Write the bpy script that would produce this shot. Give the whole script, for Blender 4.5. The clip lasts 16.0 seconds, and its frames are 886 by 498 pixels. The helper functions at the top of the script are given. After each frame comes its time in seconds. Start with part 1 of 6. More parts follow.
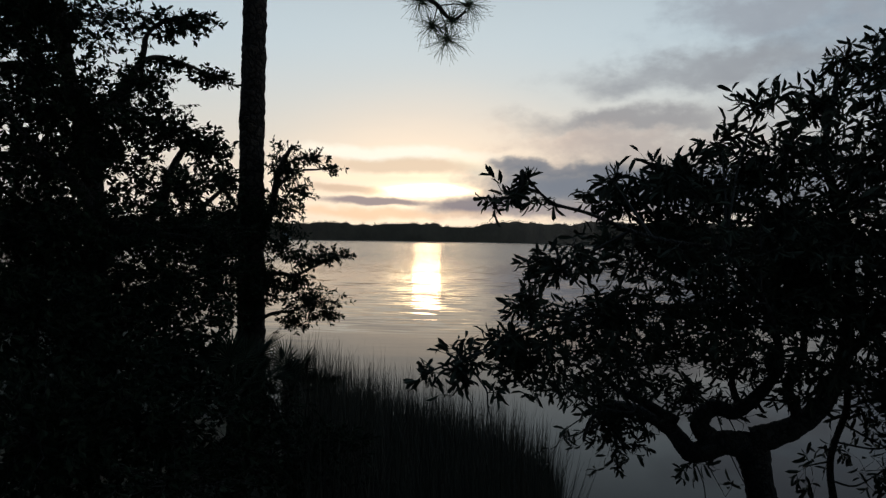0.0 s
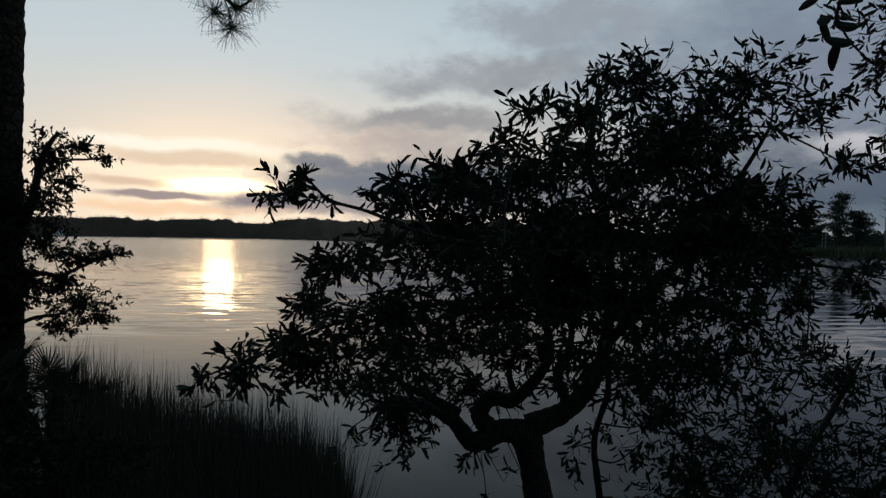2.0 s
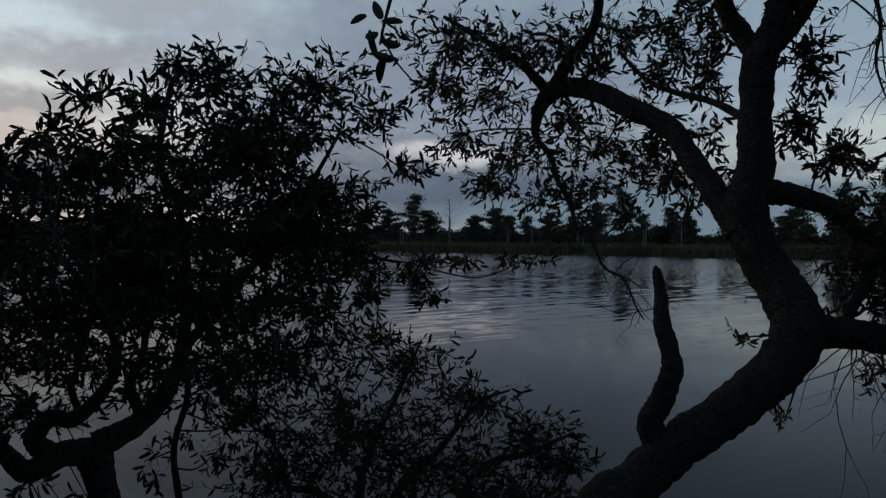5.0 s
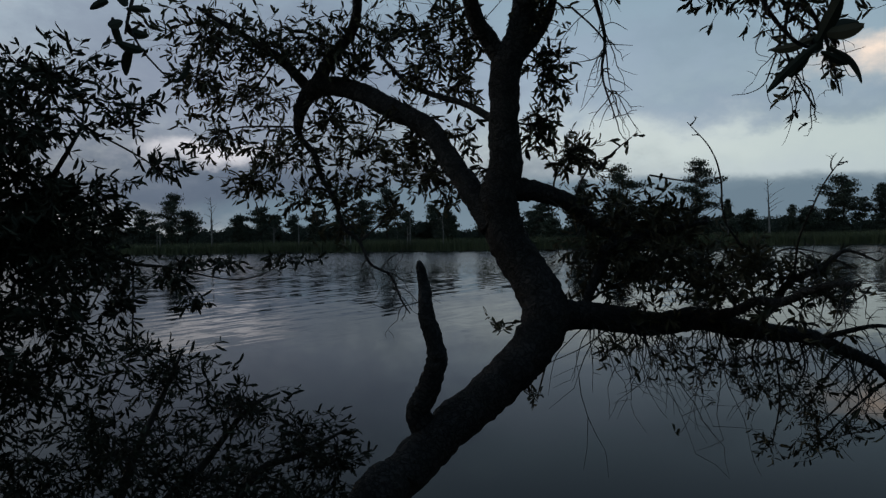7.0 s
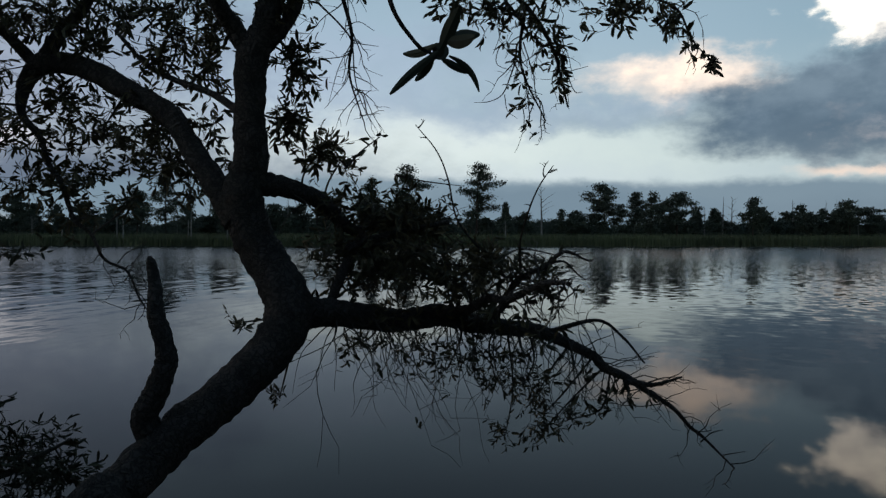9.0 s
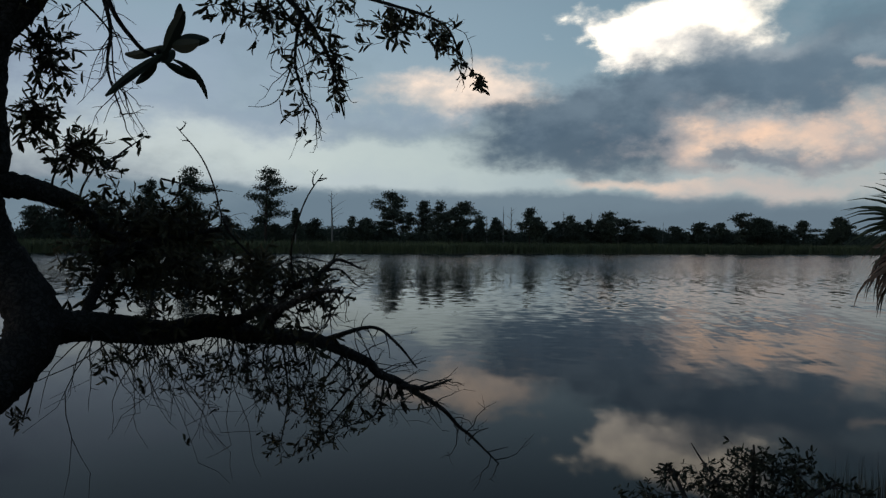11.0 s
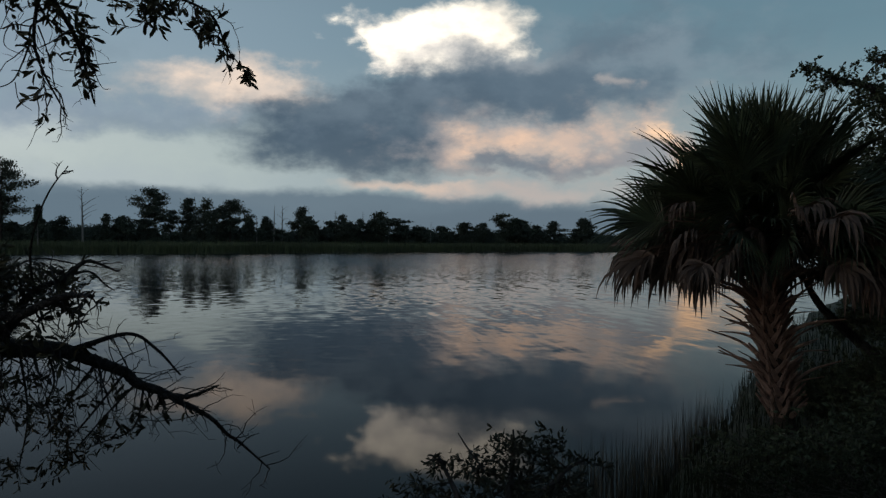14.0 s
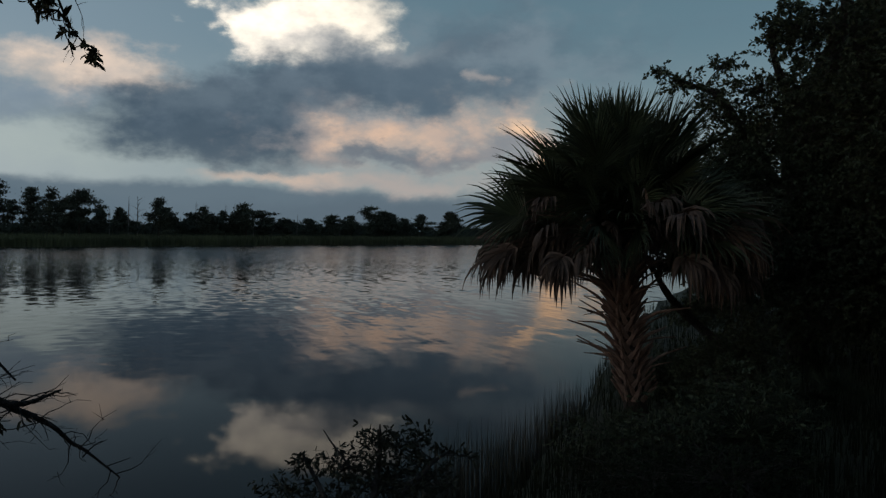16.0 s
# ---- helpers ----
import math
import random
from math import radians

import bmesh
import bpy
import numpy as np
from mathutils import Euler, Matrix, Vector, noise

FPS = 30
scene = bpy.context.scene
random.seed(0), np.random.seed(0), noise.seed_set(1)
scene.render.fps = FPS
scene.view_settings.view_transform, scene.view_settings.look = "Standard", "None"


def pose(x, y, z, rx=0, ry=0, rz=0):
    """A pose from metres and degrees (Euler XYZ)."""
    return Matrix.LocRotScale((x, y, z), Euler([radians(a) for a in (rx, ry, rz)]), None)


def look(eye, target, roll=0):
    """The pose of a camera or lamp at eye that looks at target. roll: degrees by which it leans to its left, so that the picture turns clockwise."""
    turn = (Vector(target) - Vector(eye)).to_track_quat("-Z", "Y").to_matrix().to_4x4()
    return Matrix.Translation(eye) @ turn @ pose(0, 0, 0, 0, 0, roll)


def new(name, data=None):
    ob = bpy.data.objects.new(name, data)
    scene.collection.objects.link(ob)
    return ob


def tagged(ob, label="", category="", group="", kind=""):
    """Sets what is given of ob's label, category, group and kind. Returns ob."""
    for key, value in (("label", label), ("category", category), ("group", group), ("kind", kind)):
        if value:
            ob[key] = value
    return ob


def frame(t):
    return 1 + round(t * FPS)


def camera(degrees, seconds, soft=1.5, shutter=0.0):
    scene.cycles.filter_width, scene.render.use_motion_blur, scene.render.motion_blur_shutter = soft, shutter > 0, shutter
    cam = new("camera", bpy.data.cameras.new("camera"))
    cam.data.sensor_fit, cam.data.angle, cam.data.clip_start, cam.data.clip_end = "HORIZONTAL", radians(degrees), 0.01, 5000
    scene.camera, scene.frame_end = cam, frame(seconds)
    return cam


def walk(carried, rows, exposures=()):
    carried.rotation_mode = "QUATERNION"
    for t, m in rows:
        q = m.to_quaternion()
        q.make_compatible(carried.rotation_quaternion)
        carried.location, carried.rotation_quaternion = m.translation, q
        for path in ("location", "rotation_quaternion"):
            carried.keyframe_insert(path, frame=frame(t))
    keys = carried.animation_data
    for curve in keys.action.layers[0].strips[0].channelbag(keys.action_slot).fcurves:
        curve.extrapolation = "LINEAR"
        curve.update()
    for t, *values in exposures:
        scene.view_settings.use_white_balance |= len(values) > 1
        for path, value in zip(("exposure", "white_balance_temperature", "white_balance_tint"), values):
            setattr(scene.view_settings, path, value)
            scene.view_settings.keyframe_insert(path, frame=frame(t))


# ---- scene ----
cam = camera(60.6, 16.0, soft=1.35)
PATH = [
    (0, (0.608, 0.014, 3.203), (0.462, 2.008, 3.174), 0.70),
    (0.5, (0.619, 0.023, 3.205), (0.593, 2.023, 3.172), 0.73),
    (1, (0.630, 0.029, 3.208), (0.719, 2.027, 3.180), 0.78),
    (1.5, (0.642, 0.039, 3.208), (0.870, 2.026, 3.179), 0.82),
    (2, (0.661, 0.047, 3.207), (1.046, 2.010, 3.177), 0.87),
    (2.5, (0.681, 0.057, 3.209), (1.249, 1.974, 3.179), 0.89),
    (3, (0.700, 0.052, 3.209), (1.404, 1.924, 3.178), 0.82),
    (3.5, (0.721, 0.051, 3.213), (1.582, 1.855, 3.167), 0.95),
    (4, (0.752, 0.034, 3.212), (1.786, 1.745, 3.172), 0.91),
    (6.5, (0.765, 0.060, 3.216), (2.379, 1.240, 3.189), -0.81),
    (7, (0.761, 0.034, 3.215), (2.462, 1.085, 3.181), -1.14),
    (7.5, (0.798, -0.034, 3.215), (2.561, 0.909, 3.170), -1.17),
    (8, (0.843, -0.078, 3.217), (2.673, 0.727, 3.174), -0.72),
    (8.5, (0.869, -0.122, 3.215), (2.750, 0.556, 3.166), -0.19),
    (9, (0.890, -0.181, 3.211), (2.813, 0.366, 3.165), 0.11),
    (9.5, (0.899, -0.238, 3.207), (2.855, 0.181, 3.163), 0.31),
    (10, (0.901, -0.267, 3.215), (2.884, -0.010, 3.179), 0.44),
    (12.5, (0.886, -0.281, 3.220), (2.864, -0.577, 3.196), 0.51),
    (13, (0.906, -0.286, 3.219), (2.861, -0.704, 3.195), 0.50),
    (13.5, (0.913, -0.281, 3.219), (2.847, -0.788, 3.197), 0.47),
    (14, (0.919, -0.281, 3.217), (2.832, -0.863, 3.195), 0.41),
    (14.5, (0.933, -0.286, 3.214), (2.819, -0.951, 3.186), 0.42),
    (15, (0.940, -0.288, 3.216), (2.794, -1.037, 3.183), 0.41),
    (15.5, (0.940, -0.290, 3.218), (2.767, -1.102, 3.189), 0.47),
    (16, (0.968, -0.312, 3.219), (2.752, -1.216, 3.181), 0.52),
]
walk(cam, [(t, look(eye, target, roll)) for t, eye, target, roll in PATH],
     exposures=[(t, stops, 6780, 10) for t, stops in ((0, 0.06), (1.5, -0.02), (2.5, 0.05), (3.5, 0.12), (4.2, 0.14), (6.5, 0.28), (7.5, 0.46), (8.5, 0.66), (9.5, 0.66), (10, 0.58), (12.4, 0.09), (13.4, 0.12), (14.8, 0.14), (15.4, 0.16), (16, -0.1))])

# ---------------------------------------------------------------- light
SUN_AZ, SUN_EL = -5.4, 3.5          # degrees, clockwise from +y


def sky_world():
    """Evening sky: a clear Nishita sky with the evening's clouds laid over it."""
    world = bpy.data.worlds.new("evening_sky")
    scene.world = world
    world.use_nodes = True
    nt = world.node_tree
    nt.nodes.clear()
    N, L = nt.nodes.new, nt.links.new

    def val(socket, v):
        if isinstance(v, (int, float)):
            socket.default_value = v
        elif isinstance(v, tuple):
            socket.default_value = (*v, 1.0) if len(socket.default_value) == 4 else v
        else:
            L(v, socket)

    def m(op, a, b=0.0, c=0.0, clamp=False):
        n = N("ShaderNodeMath")
        n.operation, n.use_clamp = op, clamp
        for s, v in zip(n.inputs, (a, b, c)):
            val(s, v)
        return n.outputs[0]

    def step(v, lo, hi, a=0.0, b=1.0):
        n = N("ShaderNodeMapRange")
        n.interpolation_type = "SMOOTHSTEP"
        for s, x in zip(n.inputs, (v, lo, hi, a, b)):
            val(s, x)
        return n.outputs[0]

    def mix(f, a, b):
        n = N("ShaderNodeMix")
        n.data_type = "RGBA"
        val(n.inputs[0], f), val(n.inputs[6], a), val(n.inputs[7], b)
        return n.outputs[2]

    def noise_of(vec, scale, detail=6.0, rough=0.55):
        n = N("ShaderNodeTexNoise")
        L(vec, n.inputs["Vector"])
        n.inputs["Scale"].default_value, n.inputs["Detail"].default_value = scale, detail
        n.inputs["Roughness"].default_value = rough
        return n.outputs["Fac"]

    way = N("ShaderNodeTexCoord").outputs["Generated"]
    xyz = N("ShaderNodeSeparateXYZ")
    L(way, xyz.inputs[0])
    x, y, z = xyz.outputs
    az = m("MULTIPLY", m("ARCTAN2", x, y), 57.2958)
    el = m("MULTIPLY", m("ARCSINE", z), 57.2958)
    el = m("ABSOLUTE", el)
    flat = N("ShaderNodeCombineXYZ")       # clouds lie in long flat layers
    L(m("MULTIPLY", az, 0.05), flat.inputs[0]), L(m("MULTIPLY", el, 0.2), flat.inputs[1])
    streak = noise_of(flat.outputs[0], 1.3, 7.0, 0.6)
    round_ = N("ShaderNodeCombineXYZ")
    L(m("MULTIPLY", az, 0.08), round_.inputs[0]), L(m("MULTIPLY", el, 0.13), round_.inputs[1])
    puff = noise_of(round_.outputs[0], 2.2, 8.0, 0.58)
    shift = N("ShaderNodeVectorMath")
    shift.operation = "ADD"
    L(round_.outputs[0], shift.inputs[0])
    shift.inputs[1].default_value = (7.3, 2.1, 4.0)
    puff2 = noise_of(shift.outputs[0], 2.2, 8.0, 0.58)

    fine = noise_of(round_.outputs[0], 7.0, 6.0, 0.6)
    tuft = noise_of(shift.outputs[0], 4.2, 7.0, 0.62)
    billow = noise_of(shift.outputs[0], 3.1, 6.0, 0.55)
    sky = N("ShaderNodeTexSky")
    sky.sky_type, sky.sun_disc = "NISHITA", False
    sky.sun_elevation, sky.sun_rotation = radians(SUN_EL), radians(SUN_AZ)
    sky.air_density, sky.dust_density, sky.ozone_density = 1.0, 0.6, 1.6
    colour = sky.outputs[0]

    def S(r, g, b):
        """An sRGB colour as the radiance that the background's strength of 0.1 brings back to it."""
        return tuple(10 * (((c / 255 + 0.055) / 1.055) ** 2.4) for c in (r, g, b))

    # high haze: pale around the sun, blue-grey away from it
    off = m("ABSOLUTE", m("SUBTRACT", az, SUN_AZ))
    tint = mix(step(off, 10, 70), S(196, 214, 226), S(136, 159, 177))
    tint = mix(step(off, 85, 130), tint, S(100, 132, 149))
    colour = mix(0.86, colour, tint)
    low = mix(step(off, 5, 60), S(232, 216, 196), S(182, 193, 198))
    low = mix(step(off, 70, 120), low, S(150, 166, 171))
    colour = mix(m("MULTIPLY", step(el, 15, 3), 0.85), colour, low)

    colour = mix(m("MULTIPLY", step(el, 13.5, 34), 0.85), colour, S(48, 72, 98))   # deep blue overhead

    def cloud(colour, paint, az0, el0, raz, rel, soft=0.5, rough=1.0, amount=1.0, slant=0.0, mottle=0.0, lit=None):
        u = m("DIVIDE", m("SUBTRACT", m("ADD", az, m("MULTIPLY", m("SUBTRACT", puff, 0.5), 22 * rough)), az0), raz)
        v = m("DIVIDE", m("SUBTRACT", m("ADD", el, m("MULTIPLY", m("SUBTRACT", puff2, 0.5), 9 * rough)), el0), rel)
        if slant:
            v = m("SUBTRACT", v, m("MULTIPLY", u, slant))
        d = m("SQRT", m("ADD", m("MULTIPLY", u, u), m("MULTIPLY", v, v)))
        d = m("ADD", d, m("MULTIPLY", m("SUBTRACT", fine, 0.5), 0.9 * soft))
        cover = m("MULTIPLY", step(d, 1 + soft, 1 - soft), amount)
        if mottle:
            cover = m("MULTIPLY", cover, step(tuft, 0.38, 0.6, 1 - mottle, 1.0))
        shade = S(*paint)
        if lit:                                # billows inside the cloud
            shade = mix(step(billow, 0.36, 0.64), shade, S(*lit))
        return mix(cover, colour, shade)

    # the sun behind thin cloud
    du, dv = m("SUBTRACT", az, SUN_AZ), m("SUBTRACT", m("ADD", el, m("MULTIPLY", m("SUBTRACT", streak, 0.5), 1.6)), SUN_EL)
    near = m("SQRT", m("ADD", m("MULTIPLY", du, du), m("MULTIPLY", m("MULTIPLY", dv, dv), 3.4)))
    colour = mix(m("MULTIPLY", step(near, 17.0, 1.0), 0.85), colour, S(250, 231, 211))

    def glow(colour, amount, radiance):
        n = N("ShaderNodeMix")
        n.data_type, n.blend_type = "RGBA", "ADD"
        val(n.inputs[0], amount), val(n.inputs[6], colour), val(n.inputs[7], radiance)
        return n.outputs[2]

    colour = glow(colour, step(near, 6.0, 0.0), (2.6, 1.9, 1.0))
    broad = m("SQRT", m("ADD", m("POWER", m("ABSOLUTE", m("DIVIDE", du, 4.2)), 2.0), m("POWER", m("ABSOLUTE", m("DIVIDE", dv, 0.9)), 2.0)))
    colour = glow(colour, step(broad, 1.2, 0.0), (3.0, 2.0, 1.0))
    veil = m("SQRT", m("ADD", m("POWER", m("ABSOLUTE", m("DIVIDE", du, 15.0)), 2.0), m("POWER", m("ABSOLUTE", m("DIVIDE", dv, 5.0)), 2.0)))
    colour = glow(colour, step(veil, 1.2, 0.0), (2.2, 1.45, 0.65))
    core = m("SQRT", m("ADD", m("POWER", m("ABSOLUTE", m("DIVIDE", du, 5.2)), 2.0), m("POWER", m("ABSOLUTE", m("DIVIDE", dv, 0.62)), 2.0)))
    colour = glow(colour, m("POWER", step(core, 1.25, 0.0), 2.0), (70.0, 49.0, 25.0))

    # the eastern sky: grey veils, then the lit cloud, the dark one before it and the pink bands below
    colour = cloud(colour, (126, 147, 162), 80.0, 10.2, 10.0, 1.3, 0.90, 0.90, 0.70)
    colour = cloud(colour, (116, 136, 151), 86.0, 8.1, 4.6, 0.8, 0.80, 0.70, 0.70)
    colour = cloud(colour, (114, 135, 150), 76.5, 13.2, 6.0, 1.4, 0.90, 0.90, 0.60)
    colour = cloud(colour, (180, 194, 190), 83.0, 6.2, 15.0, 1.5, 0.90, 0.50, 0.42)
    colour = cloud(colour, (96, 117, 133), 119.0, 12.8, 11.0, 3.0, 0.70, 0.90, 0.90, 0.10, 0.0, (120, 138, 152))
    colour = cloud(colour, (190, 184, 180), 91.7, 10.8, 5.6, 1.7, 0.55, 0.65, 0.95, -0.15, 0.30, (238, 218, 202))
    colour = cloud(colour, (226, 210, 198), 93.2, 10.8, 2.2, 0.9, 0.90, 0.55, 0.60)
    colour = cloud(colour, (250, 243, 234), 106.0, 14.8, 5.6, 2.2, 0.30, 0.50, 1.00, 0.0, 0.0, (300, 290, 272))
    colour = cloud(colour, (262, 254, 244), 103.2, 14.5, 3.0, 1.7, 0.32, 0.50, 1.00, 0.0, 0.0, (310, 300, 280))
    colour = cloud(colour, (236, 230, 220), 110.4, 15.6, 3.2, 1.6, 0.40, 0.40, 0.90, 0.0, 0.0, (290, 280, 262))
    colour = cloud(colour, (196, 198, 200), 107.4, 13.6, 5.0, 0.8, 0.90, 0.60, 0.65, 0.05, 0.55)
    colour = cloud(colour, (150, 158, 166), 111.4, 13.2, 5.0, 1.1, 0.90, 0.60, 0.80)
    colour = cloud(colour, (160, 158, 162), 113.5, 7.4, 10.0, 2.6, 0.90, 0.90, 0.75, 0.10, 0.35, (196, 180, 172))
    colour = cloud(colour, (196, 176, 164), 110.3, 7.0, 6.2, 1.0, 0.80, 0.80, 0.90, -0.10, 0.40, (232, 198, 174))
    colour = cloud(colour, (212, 186, 170), 117.0, 8.5, 3.0, 1.4, 0.90, 0.80, 0.75, 0.00, 0.60)
    colour = cloud(colour, (104, 116, 130), 112.3, 5.6, 5.0, 0.7, 0.80, 0.80, 0.85, -0.05)
    colour = cloud(colour, (130, 136, 146), 119.3, 6.2, 3.6, 0.8, 0.90, 0.80, 0.70)
    colour = cloud(colour, (255, 214, 178), 122.4, 7.5, 1.5, 0.7, 0.80, 0.50, 0.85)
    colour = cloud(colour, (80, 99, 116), 108.4, 10.9, 9.6, 2.0, 0.50, 0.70, 0.97, 0.28, 0.0, (104, 122, 138))
    colour = cloud(colour, (88, 108, 125), 115.5, 12.0, 6.4, 1.8, 0.80, 0.80, 0.85)
    colour = cloud(colour, (72, 91, 108), 99.9, 8.6, 8.2, 2.6, 0.50, 0.75, 1.00, 0.18, 0.0, (88, 106, 122))
    colour = cloud(colour, (76, 94, 110), 100.8, 6.3, 4.2, 1.6, 0.80, 0.70, 0.90, -0.2)
    colour = cloud(colour, (104, 122, 137), 101.0, 10.0, 6.0, 1.0, 0.90, 0.90, 0.55, 0.20, 0.60)
    colour = cloud(colour, (150, 150, 156), 106.2, 7.4, 2.6, 1.5, 0.90, 0.90, 0.55, 0.2, 0.4)
    colour = cloud(colour, (172, 168, 168), 120.2, 12.0, 0.8, 0.5, 0.90, 0.50, 0.60)
    colour = cloud(colour, (218, 194, 178), 104.6, 4.0, 4.2, 0.40, 0.80, 0.40, 0.80, -0.10, 0.30)
    colour = cloud(colour, (184, 172, 168), 113.5, 3.6, 6.4, 0.6, 0.90, 0.50, 0.70)
    colour = cloud(colour, (124, 142, 162), 76.5, 8.9, 12.0, 1.1, 0.80, 0.90, 0.70)  # thin layers
    colour = cloud(colour, (134, 152, 172), 68.4, 12.0, 8.5, 2.6, 0.90, 1.10, 0.60)
    colour = cloud(colour, (108, 120, 141), 36.9, 9.3, 11.1, 2.6, 0.90, 1.00, 0.75)
    colour = cloud(colour, (140, 156, 176), 58.6, 11.0, 8.5, 2.6, 0.90, 1.00, 0.60)
    colour = cloud(colour, (112, 124, 144), 37.3, 12.5, 16.2, 6.0, 0.90, 1.00, 0.80)
    colour = cloud(colour, (72, 86, 106), 43.8, 3.9, 22.2, 3.4, 0.80, 0.50, 0.95)
    colour = cloud(colour, (192, 202, 203), 72.0, 6.9, 9.5, 1.7, 0.80, 0.70, 0.38)
    colour = cloud(colour, (98, 118, 133), 68.0, 1.6, 27.0, 2.5, 0.17, 0.20, 0.92, -0.10)  # low bank of cloud
    colour = cloud(colour, (94, 113, 128), 98.0, 1.2, 27.0, 2.4, 0.17, 0.20, 0.92, -0.22)
    colour = cloud(colour, (93, 110, 124), 124.0, 0.9, 26.0, 2.0, 0.30, 0.30, 0.90)
    colour = cloud(colour, (94, 109, 132), 48.0, 12.8, 11.0, 4.6, 0.80, 0.80, 0.50)
    colour = cloud(colour, (196, 197, 205), 41.5, 6.2, 4.7, 0.8, 0.60, 0.50, 0.85)
    colour = cloud(colour, (190, 198, 212), 42.4, 10.7, 7.3, 4.7, 0.90, 1.00, 0.15, 0.00, 0.40)
    colour = cloud(colour, (255, 208, 166), 125.3, 4.9, 2.6, 1.8, 0.70, 0.60, 0.90)  # glow behind the palm
    colour = cloud(colour, (150, 158, 170), 20.5, 15.6, 6.0, 1.2, 0.70, 0.90, 0.75)  # grey streaks beside the sunset
    colour = cloud(colour, (143, 148, 157), 15.6, 12.2, 8.6, 1.1, 0.80, 0.70, 0.80, 0.40)
    colour = cloud(colour, (206, 188, 178), 6.1, 7.4, 4.7, 1.1, 0.90, 0.80, 0.70)
    colour = cloud(colour, (146, 147, 153), 9.6, 8.8, 7.0, 0.8, 0.70, 0.50, 0.85)
    colour = cloud(colour, (170, 164, 164), 11.5, 7.0, 6.8, 0.9, 0.80, 0.70, 0.70)
    colour = cloud(colour, (128, 132, 143), 3.4, 5.4, 4.4, 0.5, 0.50, 0.40, 0.80)
    colour = cloud(colour, (93, 103, 118), 12.0, 4.0, 12.4, 2.0, 0.50, 0.45, 0.92)
    colour = cloud(colour, (255, 250, 236), -8.0, 6.3, 6.6, 0.55, 0.50, 0.18, 0.95, -0.30)  # bright plate of thin cloud over the sun
    colour = cloud(colour, (255, 246, 222), -2.2, 5.4, 2.0, 0.5, 0.60, 0.20, 0.80, -1.00)
    colour = cloud(colour, (228, 206, 182), -7.4, 5.4, 5.6, 0.55, 0.45, 0.16, 0.90, -0.20)
    colour = cloud(colour, (255, 243, 214), -9.6, 4.45, 6.0, 0.2, 0.70, 0.10, 0.85, -0.15)
    colour = cloud(colour, (212, 184, 160), -11.6, 3.6, 3.6, 0.3, 0.60, 0.15, 0.75)
    colour = cloud(colour, (150, 138, 142), -9.3, 2.75, 4.2, 0.33, 0.35, 0.15, 0.92, 0.15)
    colour = cloud(colour, (122, 118, 130), -1.6, 2.55, 3.6, 0.55, 0.45, 0.20, 0.90)
    colour = cloud(colour, (140, 132, 140), 3.2, 2.0, 8.5, 0.5, 0.60, 0.25, 0.75)
    colour = cloud(colour, (246, 208, 172), -9.6, 1.8, 6.6, 0.35, 0.70, 0.20, 0.80)
    colour = cloud(colour, (122, 130, 143), 3.8, 3.6, 5.0, 1.6, 0.80, 0.50, 0.85)
    out, back = N("ShaderNodeOutputWorld"), N("ShaderNodeBackground")
    L(colour, back.inputs[0])
    back.inputs[1].default_value = 0.1
    L(back.outputs[0], out.inputs[0])
    world.cycles.sampling_method = "MANUAL"
    world.cycles.sample_map_resolution = 1024


sky_world()
sun = new("sun", bpy.data.lights.new("sun", "SUN"))
sun.data.energy, sun.data.angle, sun.data.color = 0.012, radians(2.2), (1.0, 0.62, 0.36)
sun.matrix_world = look((0, 0, 0), (-math.sin(radians(SUN_AZ)), -math.cos(radians(SUN_AZ)), -math.tan(radians(SUN_EL))))


